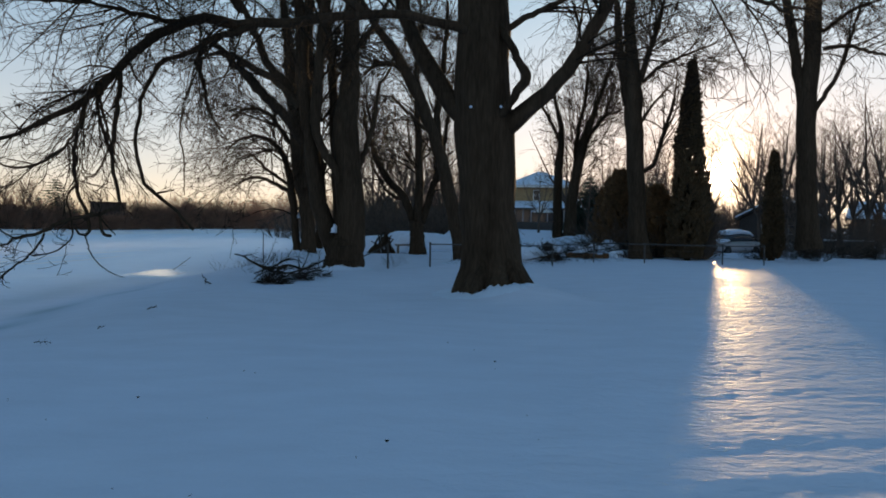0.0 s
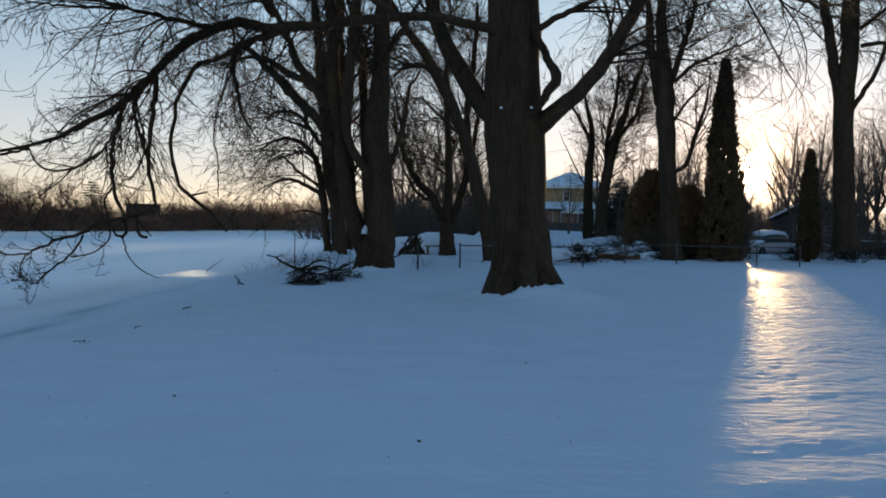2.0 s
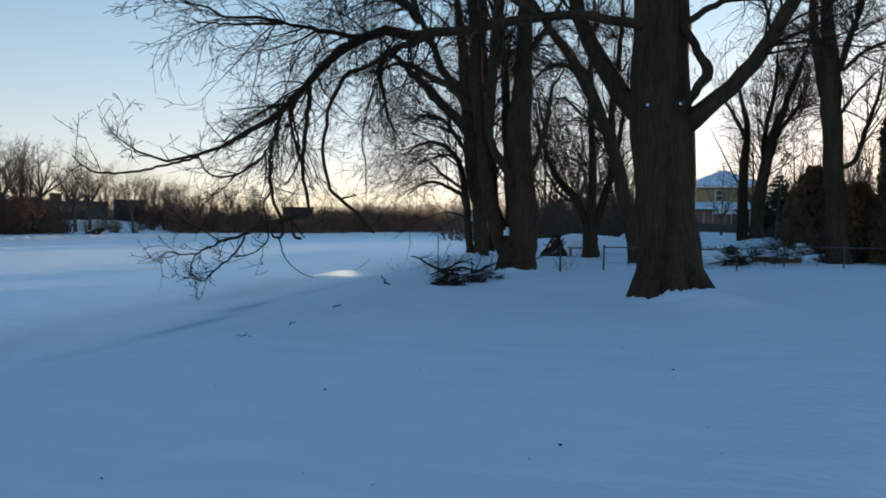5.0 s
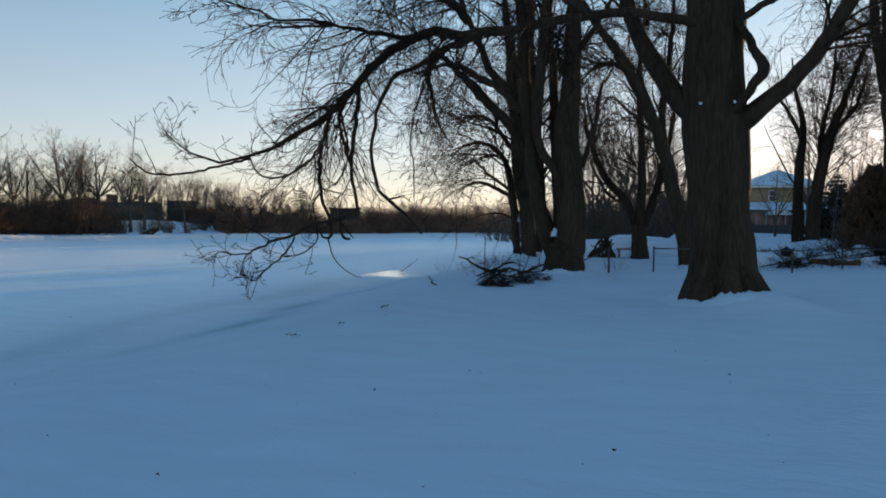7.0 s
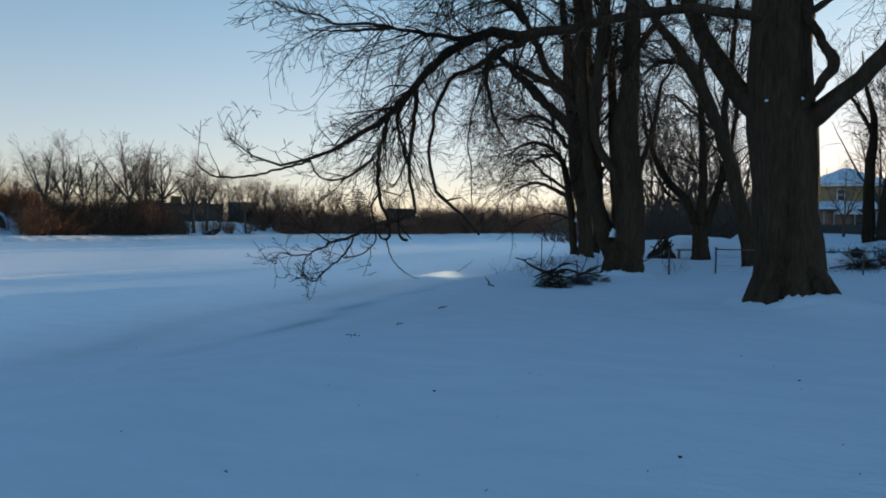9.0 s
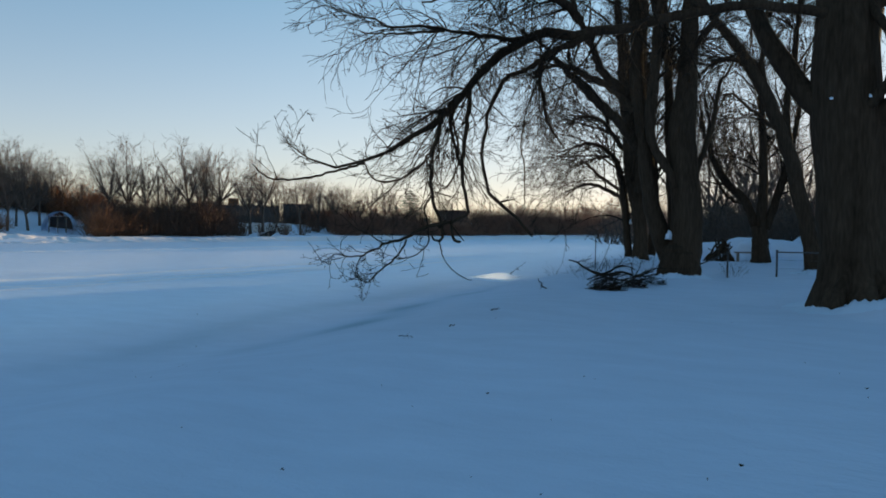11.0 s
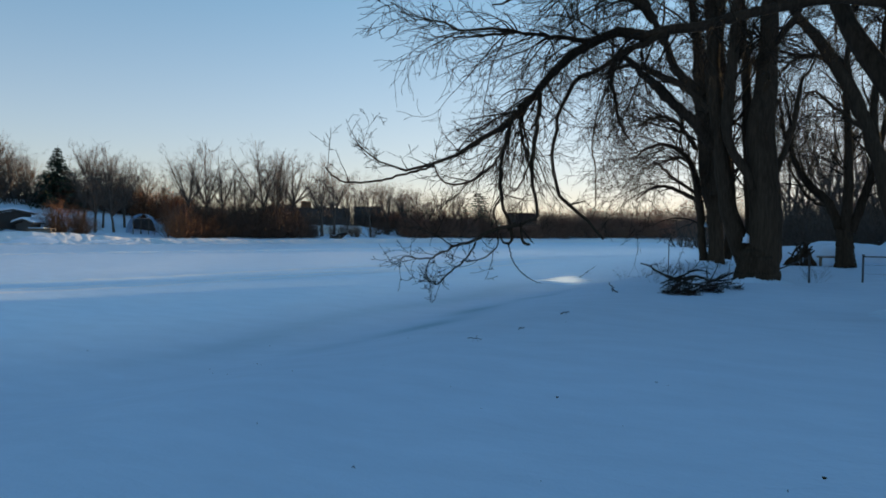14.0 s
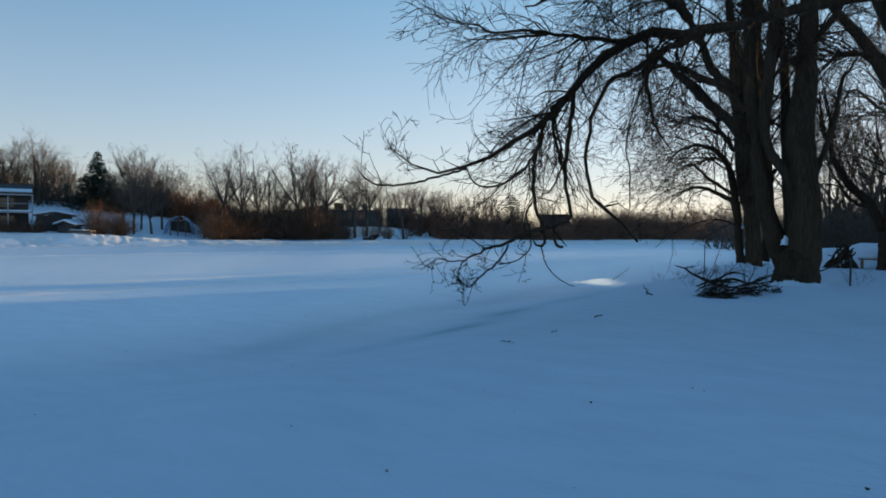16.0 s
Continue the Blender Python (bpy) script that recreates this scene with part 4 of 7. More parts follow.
limbs.append([(-6.41, 31.26, 2.78, 0.096), (-7.00, 31.13, 3.09, 0.084), (-7.70, 30.96, 3.39, 0.060), (-8.28, 30.81, 3.20, 0.036), (-8.79, 30.67, 2.76, 0.024)])
limbs.append([(-6.36, 30.65, 4.78, 0.095), (-7.14, 30.48, 5.87, 0.083), (-7.94, 30.28, 6.10, 0.059), (-8.66, 30.08, 5.63, 0.024)])
wood_thing("bank_tree", "slim leaning bare tree clump on the snowy bank", limbs, std(0.85, 2.8, 0.06), 22, flare=0.2, min_r=0.007)

limbs = []
limbs.append([(-1.30, 37.98, -0.06, 0.42), (-1.37, 37.98, 1.14, 0.36), (-1.44, 37.97, 1.86, 0.36)])
limbs.append([(-1.61, 37.97, 1.71, 0.2), (-2.08, 37.94, 2.88, 0.2), (-3.08, 37.87, 4.00, 0.16), (-3.87, 37.80, 5.93, 0.1), (-4.17, 37.77, 7.90, 0.03)])
limbs.append([(-1.35, 37.98, 1.57, 0.26), (-1.29, 37.98, 3.43, 0.22), (-1.34, 37.98, 5.71, 0.18), (-1.49, 37.97, 8.25, 0.12), (-1.33, 37.98, 11.64, 0.04)])
limbs.append([(-1.15, 37.98, 1.58, 0.2), (-0.71, 37.99, 3.01, 0.18), (-0.30, 38.00, 4.58, 0.14), (0.10, 38.00, 6.58, 0.1), (0.34, 38.00, 9.41, 0.03)])
limbs.append([(-1.96, 37.95, 2.79, 0.1), (-2.70, 37.90, 2.98, 0.08), (-3.57, 37.83, 4.24, 0.05), (-3.92, 37.80, 5.37, 0.02)])
wood_thing("yard_tree", "bare many-limbed tree behind the wire fence", limbs, std(1.0, 1.3, 0.02), 23, flare=0.2, min_r=0.008)

limbs = []
limbs.append([(0.79, 29.99, -0.14, 0.32), (0.55, 30.00, 1.26, 0.28), (0.23, 30.00, 2.63, 0.27), (-0.20, 30.00, 4.41, 0.26), (-0.87, 29.99, 6.14, 0.24), (-1.50, 29.96, 7.42, 0.22), (-2.20, 29.92, 8.60, 0.19), (-2.99, 29.85, 9.68, 0.14), (-3.99, 29.73, 11.39, 0.04)])
limbs.append([(-1.47, 29.96, 7.38, 0.1), (-2.19, 29.92, 7.89, 0.09), (-2.86, 29.86, 7.79, 0.07), (-3.41, 29.81, 7.23, 0.03)])
limbs.append([(-0.20, 30.00, 4.29, 0.14), (-0.33, 30.00, 5.97, 0.13), (-0.07, 30.00, 8.21, 0.1), (0.01, 30.00, 10.43, 0.05)])
limbs.append([(-0.94, 29.99, 6.23, 0.1), (-1.19, 29.98, 7.74, 0.09), (-1.05, 29.98, 9.52, 0.06), (-1.13, 29.98, 11.73, 0.02)])
limbs.append([(-0.48, 30.00, 5.08, 0.08), (-1.50, 29.96, 5.95, 0.06), (-2.29, 29.91, 6.60, 0.04), (-2.84, 29.87, 5.58, 0.02)])
wood_thing("leaning_tree", "bare tree leaning out from behind the great maple", limbs, std(0.9, 1.1, 0.02), 24, flare=0.2, min_r=0.007)

limbs = []
limbs.append([(8.30, 54.37, 0.68, 0.38), (8.21, 54.38, 3.14, 0.32), (8.28, 54.37, 5.99, 0.28), (8.39, 54.36, 8.23, 0.2), (7.86, 54.43, 10.87, 0.1), (7.63, 54.47, 12.90, 0.03)])
limbs.append([(9.09, 54.24, 0.69, 0.46), (9.21, 54.22, 3.14, 0.4), (9.55, 54.16, 5.59, 0.36), (10.10, 54.07, 8.02, 0.3), (10.83, 53.92, 10.22, 0.2), (11.74, 53.73, 13.00, 0.1), (12.46, 53.57, 15.16, 0.03)])
limbs.append([(9.48, 54.18, 5.18, 0.2), (9.51, 54.17, 8.02, 0.16), (10.04, 54.08, 10.84, 0.12), (10.17, 54.05, 14.05, 0.04)])
limbs.append([(8.32, 54.37, 7.62, 0.14), (7.29, 54.52, 9.66, 0.1), (6.26, 54.64, 10.88, 0.04)])
limbs.append([(9.99, 54.09, 7.61, 0.16), (11.43, 53.80, 9.61, 0.12), (11.95, 53.69, 12.00, 0.05)])
wood_thing("yard_tree", "pair of bare trees in front of the yellow house", limbs, std(1.2, 1.9, -0.02), 25, min_r=0.010)

limbs = []
limbs.append([(9.42, 35.78, -0.09, 0.52), (9.26, 35.82, 1.59, 0.42), (9.13, 35.86, 4.28, 0.40), (8.97, 35.90, 6.96, 0.42), (8.88, 35.92, 8.84, 0.34), (8.71, 35.96, 10.98, 0.26), (8.57, 35.99, 13.90, 0.16), (8.36, 36.04, 17.62, 0.04)])
limbs.append([(8.76, 35.95, 7.37, 0.26), (8.53, 36.00, 8.58, 0.24), (8.24, 36.07, 10.20, 0.2), (8.10, 36.10, 12.07, 0.14), (7.66, 36.20, 14.76, 0.05)])
limbs.append([(9.14, 35.85, 8.30, 0.16), (9.66, 35.72, 10.00, 0.14), (10.00, 35.62, 11.17, 0.1), (10.33, 35.53, 12.99, 0.04)])
limbs.append([(9.32, 35.81, 8.42, 0.10), (10.05, 35.61, 9.11, 0.09), (11.25, 35.25, 9.65, 0.06), (12.75, 34.73, 10.20, 0.02)])
limbs.append([(9.28, 35.82, 4.14, 0.12), (9.90, 35.65, 4.54, 0.1), (10.29, 35.54, 5.87, 0.09), (10.70, 35.42, 7.45, 0.06), (10.90, 35.36, 9.02, 0.02)])
limbs.append([(9.19, 35.84, 6.29, 0.09), (9.72, 35.70, 7.21, 0.07), (10.56, 35.46, 8.24, 0.03)])
wood_thing("yard_tree", "tall bare tree among the cedars, forking low", limbs, std(1.0, 1.15, -0.01), 26, flare=0.15, min_r=0.010)

limbs = []
limbs.append([(17.14, 35.03, 0.64, 0.56), (17.06, 35.07, 2.23, 0.46), (16.96, 35.12, 4.60, 0.43), (16.86, 35.17, 6.97, 0.42), (17.02, 35.09, 9.83, 0.36), (17.07, 35.06, 11.90, 0.28), (17.16, 35.02, 15.24, 0.12), (17.20, 35.00, 17.79, 0.03)])
limbs.append([(16.76, 35.21, 7.24, 0.28), (16.46, 35.36, 9.09, 0.24), (16.19, 35.48, 10.96, 0.22), (15.88, 35.62, 12.83, 0.18), (15.39, 35.83, 16.57, 0.05)])
limbs.append([(16.81, 35.19, 10.37, 0.2), (16.77, 35.21, 12.20, 0.15), (16.63, 35.28, 15.33, 0.04)])
limbs.append([(17.15, 35.03, 7.08, 0.12), (17.75, 34.73, 8.21, 0.1), (18.17, 34.51, 9.33, 0.08), (18.53, 34.32, 10.94, 0.05), (18.84, 34.15, 12.42, 0.02)])
limbs.append([(17.40, 34.91, 9.92, 0.10), (18.31, 34.43, 9.95, 0.09), (18.62, 33.13, 9.40, 0.07), (20.08, 32.26, 8.75, 0.03)])
limbs.append([(17.38, 34.92, 10.70, 0.10), (18.47, 34.35, 11.59, 0.08), (19.29, 32.74, 11.75, 0.04)])
wood_thing("yard_tree", "tall bare tree with three upright stems", limbs, std(1.0, 1.2, 0.0), 27, flare=0.15, min_r=0.010)

for k, ob in enumerate([o for o in bpy.data.objects if o.parent is None and o.name.split(".")[0] in ("bank_tree", "leaning_tree")]):
    snow_collar(ob.location.x, ob.location.y, 0.45 if k else 0.55, 1.2, 202 + k)

# ---- cedars ----
def put(ob, x, y, rz=0.0, s=1.0, dz=0.0):
    ob.matrix_world = Matrix.Translation((x, y, gz(x, y) + dz)) @ Matrix.Rotation(rz, 4, "Z") @ Matrix.Scale(s, 4)
    return ob


put(cedar("tall_cedar", "tall narrow dark cedar with gaps in its foliage", 9.6, 0.95, 31, 10000, 0.24, gaps=0.45, power=0.7), 11.75, 36.0)
put(cedar("small_cedar", "small narrow columnar cedar beside the fence", 5.4, 0.52, 32, 3800, 0.18, gaps=0.08, power=0.5), 16.25, 37.0)

hedge_cedar = cedar("hedge_cedar", "broad shaggy dark cedar in the overgrown hedge", 4.6, 1.2, 33, 2400, 0.36, "hedge cedars", material=HEDGE, gaps=0.38, power=0.5)
put(hedge_cedar, 9.7, 41.5)
# The three near y 75 are hidden additions that stop stray sun streaks.
for px, py, s in ((11.15, 39.0, 0.8), (11.6, 41.0, 0.8), (11.2, 43.0, 0.85), (12.4, 46.0, 0.8), (10.9, 47.5, 0.95), (14.0, 52.0, 0.9), (12.4, 58.0, 0.9), (17.7, 75.0, 1.25), (19.2, 77.0, 1.3), (16.3, 73.5, 1.2), (13.4, 60.0, 1.0)):
    put(copy_thing(hedge_cedar, Matrix()), px, py, px * 3, s)

# Added to block the sun and cut the lit patch's left edge.
put(cedar("hedge_cedar", "dense bushy cedar added to cut off the sun patch", 4.1, 1.05, 36, 3200, 0.3, "hedge cedars", gaps=0.0, power=0.28), 12.80, 38.4)

# ---- houses beyond the fence ----
def window(parent, x0, x1, z0, z1, y, sash=True, frame_m=None):
    """A sash window on a wall that faces -y: casing, pane and bar."""
    t = 0.09
    w = part("window", boxes((x0 - t, x0, y - 0.06, y + 0.02, z0 - t, z1 + t), (x1, x1 + t, y - 0.06, y + 0.02, z0 - t, z1 + t),
                             (x0, x1, y - 0.06, y + 0.02, z1, z1 + t), (x0, x1, y - 0.09, y + 0.02, z0 - t, z0)), frame_m or TRIMWHITE, parent)
    part("pane", boxes((x0, x1, y - 0.01, y + 0.01, z0, z1)), PANE, w)
    if sash:
        part("sash_bar", boxes((x0, x1, y - 0.04, y - 0.012, (z0 + z1) / 2 - 0.03, (z0 + z1) / 2 + 0.03)), frame_m or TRIMWHITE, w)
    return w


def hip_roof(w, d, z0, z1, over, ridge, thick=0.18):
    """A hipped roof slab with its eaves."""
    bm = bmesh.new()
    lo = [bm.verts.new(p) for p in ((-w / 2 - over, -d / 2 - over, z0), (w / 2 + over, -d / 2 - over, z0), (w / 2 + over, d / 2 + over, z0), (-w / 2 - over, d / 2 + over, z0))]
    up = [bm.verts.new((v.co.x, v.co.y, z0 + thick)) for v in lo]
    r0, r1 = bm.verts.new((-ridge / 2, 0, z1)), bm.verts.new((ridge / 2, 0, z1))
    bm.faces.new(lo[::-1])
    for i in range(4):
        bm.faces.new((lo[i], lo[(i + 1) % 4], up[(i + 1) % 4], up[i]))
    bm.faces.new((up[0], up[1], r1, r0))
    bm.faces.new((up[1], up[2], r1))
    bm.faces.new((up[2], up[3], r0, r1))
    bm.faces.new((up[3], up[0], r0))
    return bm


def gable_roof(x0, x1, y0, y1, z0, z1, thick=0.15, along="y"):
    """Two slabs meeting at a ridge that runs along x or y."""
    bm = bmesh.new()
    if along == "y":
        c = (x0 + x1) / 2
        prof = [(x0, z0), (c, z1), (x1, z0), (x1, z0 + thick), (c, z1 + thick * 1.2), (x0, z0 + thick)]
        a = [bm.verts.new((x, y0, z)) for x, z in prof]
        b = [bm.verts.new((x, y1, z)) for x, z in prof]
    else:
        c = (y0 + y1) / 2
        prof = [(y0, z0), (c, z1), (y1, z0), (y1, z0 + thick), (c, z1 + thick * 1.2), (y0, z0 + thick)]
        a = [bm.verts.new((x1, y, z)) for y, z in prof]
        b = [bm.verts.new((x0, y, z)) for y, z in prof]
    for i in range(6):
        bm.faces.new((a[i], a[(i + 1) % 6], b[(i + 1) % 6], b[i]))
    for q in (a, b[::-1]):
        bm.faces.new((q[0], q[5], q[4], q[1]))
        bm.faces.new((q[1], q[4], q[3], q[2]))
    bmesh.ops.recalc_face_normals(bm, faces=bm.faces)
    return bm


def gable_wall(x0, x1, y, z0, z1, t=0.15):
    bm = bmesh.new()
    c = (x0 + x1) / 2
    a = [bm.verts.new((x, y, z)) for x, z in ((x0, z0), (x1, z0), (c, z1))]
    b = [bm.verts.new((v.co.x, y + t, v.co.z)) for v in a]
    bm.faces.new(a)
    bm.faces.new(b[::-1])
    for i in range(3):
        bm.faces.new((a[(i + 1) % 3], a[i], b[i], b[(i + 1) % 3]))
    return bm


def yellow_house():
    h = thing("house", Matrix.Translation((12.0, 94.0, 1.0)) @ Matrix.Rotation(radians(-7), 4, "Z"), "two-storey yellow house with snow-covered hipped roof and porch", "house")
    part("wall", boxes((-3.9, 3.9, -3.6, 3.6, -0.5, 5.1)), YELLOW, h)
    roof = part("roof", hip_roof(7.8, 7.2, 5.1, 7.0, 0.45, 0.8), DARKWALL, h)
    part("snow", hip_roof(7.7, 7.1, 5.30, 7.22, 0.4, 0.8, 0.1), SNOW_SOFT, roof, "snow lying on the roof")
    part("fascia", boxes((-4.36, 4.36, -4.08, -4.052, 5.05, 5.28)), TRIMWHITE, h)
    window(h, -0.8, -0.15, 3.55, 4.7, -3.6)
    # glazed porch along the front
    pr = part("porch_roof", gable_roof(-4.2, 3.0, -6.4, -1.0, 2.35, 3.1, 0.15, "x"), DARKWALL, h)
    part("snow", gable_roof(-4.15, 2.95, -6.3, -1.0, 2.54, 3.3, 0.12, "x"), SNOW_SOFT, pr, "snow on the porch roof")
    part("porch_wall", boxes((-4.0, 2.8, -6.0, -5.85, -0.5, 0.9)), GREYWALL, h)
    for i in range(8):
        x = -4.0 + i * 0.96
        part("porch_post", boxes((x, x + 0.12, -6.02, -5.85, 0.9, 2.4)), RAIL, h)
    for i in range(7):
        x = -3.86 + i * 0.96
        part("porch_pane", boxes((x, x + 0.8, -5.95, -5.92, 0.92, 2.3)), PANE, h)
    g = part("porch_gable", gable_wall(-0.9, 1.3, -6.5, 2.0, 2.9), TRIMWHITE, h)
    part("gable_snow", gable_roof(-1.1, 1.5, -6.7, -5.6, 1.95, 2.98, 0.12, "y"), SNOW_SOFT, g)
    # low wing
    part("wing_wall", boxes((4.7, 8.0, -1.5, 3.0, -0.5, 2.3)), GREYWALL, h)
    wr = part("wing_roof", gable_roof(4.5, 8.2, -1.9, 3.4, 2.3, 3.5, 0.15, "x"), DARKWALL, h)
    part("snow", gable_roof(4.55, 8.15, -1.8, 3.3, 2.48, 3.68, 0.14, "x"), SNOW_SOFT, wr)
    window(h, 5.2, 6.0, 0.6, 1.7, -1.5)
    window(h, 6.7, 7.5, 0.6, 1.7, -1.5)
    part("lean_to", boxes((3.915, 4.69, -2.5, 2.5, -0.5, 3.4)), DARKWALL, h)


yellow_house()


def small_house(name, label, x, y, w, d, eave, ridge, rz, wall_m, along="y", windows=2, snow=True):
    h = thing(name, Matrix.Translation((x, y, gz(x, y) - 0.1)) @ Matrix.Rotation(radians(rz), 4, "Z"), label, "house")
    part("wall", boxes((-w / 2, w / 2, -d / 2, d / 2, -0.3, eave)), wall_m, h)
    if along == "y":
        part("gable", gable_wall(-w / 2, w / 2, -d / 2, eave + 0.002, ridge - 0.05), wall_m, h)
        part("gable", gable_wall(-w / 2, w / 2, d / 2 - 0.15, eave + 0.002, ridge - 0.05), wall_m, h)
    r = part("roof", gable_roof(-w / 2 - 0.4, w / 2 + 0.4, -d / 2 - 0.4, d / 2 + 0.4, eave - 0.05, ridge, 0.16, along), DARKWALL, h)
    if snow:
        part("snow", gable_roof(-w / 2 - 0.36, w / 2 + 0.36, -d / 2 - 0.36, d / 2 + 0.36, eave + 0.15, ridge + 0.2, 0.14, along), SNOW_SOFT, r)
    for i in range(windows):
        c = -w / 2 + w * (i + 1) / (windows + 1)
        window(h, c - 0.35, c + 0.35, eave - 1.2, eave - 0.5, -d / 2, frame_m=RAIL)
    return h


small_house("house", "low dark house with a snow-streaked gable roof", 31.5, 70.0, 6.6, 9.0, 2.0, 3.9, -25, DARKWALL)
small_house("house", "low dark bungalow among bare trees with snowy roof", 45.0, 74.0, 8.0, 8.0, 2.0, 3.6, -32, GREYWALL, "x", 3)


# ---- parked car under snow ----
def car(x, y, rz):
    c = thing("car", Matrix.Translation((x, y, gz(x, y) - 0.2)) @ Matrix.Rotation(radians(rz), 4, "Z"), "silver parked car buried under a rounded snow cap", "car")

    def hull(rows, half):
        """Loft of side profiles: rows of (y, z_bottom, z_top, half width)."""
        bm = bmesh.new()
        rings = []
        for yy, zb, zt, hw in rows:
            ring = []
            for k in range(16):
                a = 2 * math.pi * (k + 0.5) / 16
                cx, cz = math.cos(a), math.sin(a)
                ex = math.copysign(abs(cx) ** 0.5, cx)
                ez = math.copysign(abs(cz) ** 0.5, cz)
                ring.append(bm.verts.new((ex * hw * half, yy, (zb + zt) / 2 + ez * (zt - zb) / 2)))
            rings.append(ring)
        for p, q in zip(rings, rings[1:]):
            for k in range(16):
                bm.faces.new((p[k], p[(k + 1) % 16], q[(k + 1) % 16], q[k]))
        bm.faces.new(rings[0])
        bm.faces.new(rings[-1][::-1])
        bmesh.ops.recalc_face_normals(bm, faces=bm.faces)
        for f in bm.faces:
            f.smooth = True
        return bm
    part("body", hull([(-2.2, 0.4, 0.62, 0.8), (-2.1, 0.28, 0.75, 0.92), (-1.2, 0.22, 0.92, 1), (0.5, 0.22, 0.95, 1), (1.6, 0.22, 0.95, 1), (2.05, 0.3, 0.9, 0.95), (2.2, 0.4, 0.8, 0.85)], 0.9), CARPAINT, c)
    part("cabin", hull([(-1.25, 0.85, 0.93, 0.86), (-0.5, 0.85, 1.38, 0.74), (0.3, 0.85, 1.47, 0.72), (1.2, 0.85, 1.40, 0.74), (1.9, 0.85, 0.95, 0.82)], 0.9), PANE, c, "dark car windows")
    part("snow", hull([(-0.7, 1.30, 1.38, 0.66), (-0.4, 1.34, 1.60, 0.76), (0.3, 1.38, 1.70, 0.77), (1.1, 1.34, 1.60, 0.76), (1.5, 1.22, 1.34, 0.68)], 0.9), SNOW_SOFT, c, "rounded snow cap")
    part("hood_snow", hull([(-2.15, 0.70, 0.78, 0.8), (-1.9, 0.76, 0.96, 0.88), (-1.3, 0.84, 1.08, 0.9), (-1.0, 0.9, 1.06, 0.85)], 0.9), SNOW_SOFT, c)
    for sx in (-0.8, 0.8):
        for sy in (-1.35, 1.4):
            bm = bmesh.new()
            bmesh.ops.create_cone(bm, cap_ends=True, segments=20, radius1=0.32, radius2=0.32, depth=0.2, matrix=pose(sx, sy, 0.32, 0, 90, 0))
            w = part("wheel", bm, RUBBER, c)
            bm = bmesh.new()
            bmesh.ops.create_cone(bm, cap_ends=True, segments=14, radius1=0.2, radius2=0.18, depth=0.215, matrix=pose(sx, sy, 0.32, 0, 90, 0))
            part("rim", bm, STEEL, w)
    for sx in (-0.62, 0.62):
        part("headlight", boxes((sx - 0.17, sx + 0.17, -2.2, -2.1, 0.56, 0.68), bevel=0.03), TRIMWHITE, c)


car(18.4, 48.0, -58)


# ---- wire fence along the yard ----
def rod(p, q, r, sides=8):
    v, f = tubes(np.array([[p, ((np.array(p) + np.array(q)) / 2), q]], float), np.array([[r, r, r]]), sides)
    return v, f


def fence():
    fz = thing("fence", Matrix(), "low galvanized wire fence with bare posts and sagging rail", "fence")
    line = [(-2.73, 25.45, -0.04), (-1.90, 25.73, -0.04), (-0.46, 26.40, -0.05), (1.27, 27.17, -0.01), (2.93, 28.35, 0.05), (4.27, 29.19, 0.09), (6.32, 31.37, 0.14), (8.58, 31.86, 0.17), (11.90, 31.85, 0.27), (13.73, 31.98, 0.31)]
    tops = []
    for i, (x, y, z) in enumerate(line):
        g = gz(x, y)
        h = 0.45 if i == 0 else 0.82
        v, f = rod((x, y, g - 0.2), (x, y, g + h), 0.03)
        mesh_part("post", fast_mesh("post", v, f, STEEL), fz)
        v, f = rod((x, y, g + h), (x, y, g + h + 0.05), 0.038)
        mesh_part("post_cap", fast_mesh("post_cap", v, f, STEEL), fz)
        tops.append((x, y, g + h - 0.02))
    for i in range(len(tops) - 1):
        if i == 1:
            continue
        v, f = rod(tops[i], tops[i + 1], 0.021)
        mesh_part("rail", fast_mesh("rail", v, f, STEEL), fz)
    for k in (1, 2):
        pts = [(p[0], p[1], gz(p[0], p[1]) + 0.27 * k) for p in line[2:]]
        pc = [rod(p, q, 0.003, 4) for p, q in zip(pts, pts[1:])]
        v, f = join(pc)
        mesh_part("wire", fast_mesh("wire", v, f, STEEL), fz)


fence()


def polar(az, d):
    return d * math.sin(radians(az)), d * math.cos(radians(az))


# ---- things by the fence ----
def lump(name, label, x, y, rx, ry, h, seed, material, category, n=24, rough=0.12):
    """A rounded uneven mound resting on the ground."""
    rng = np.random.default_rng(seed)
    bm = bmesh.new()
    bmesh.ops.create_icosphere(bm, subdivisions=3, radius=1)
    ph = rng.uniform(0, 6, 6)
    for v in bm.verts:
        c = v.co
        k = 1 + rough * (math.sin(c.x * 3 + ph[0]) + math.sin(c.y * 4 + ph[1]) + 0.6 * math.sin(c.x * 7 + c.z * 5 + ph[2]) + 0.4 * math.sin(c.y * 9 + ph[3]))
        v.co = Vector((c.x * rx * k, c.y * ry * k, max(c.z, -0.15) * h * k))
    for f in bm.faces:
        f.smooth = True
    me = bpy.data.meshes.new(name)
    bm.to_mesh(me)
    bm.free()
    me.materials.append(material)
    ob = new(name, me)
    ob.location = (x, y, gz(x, y))
    return tagged(ob, label, category)


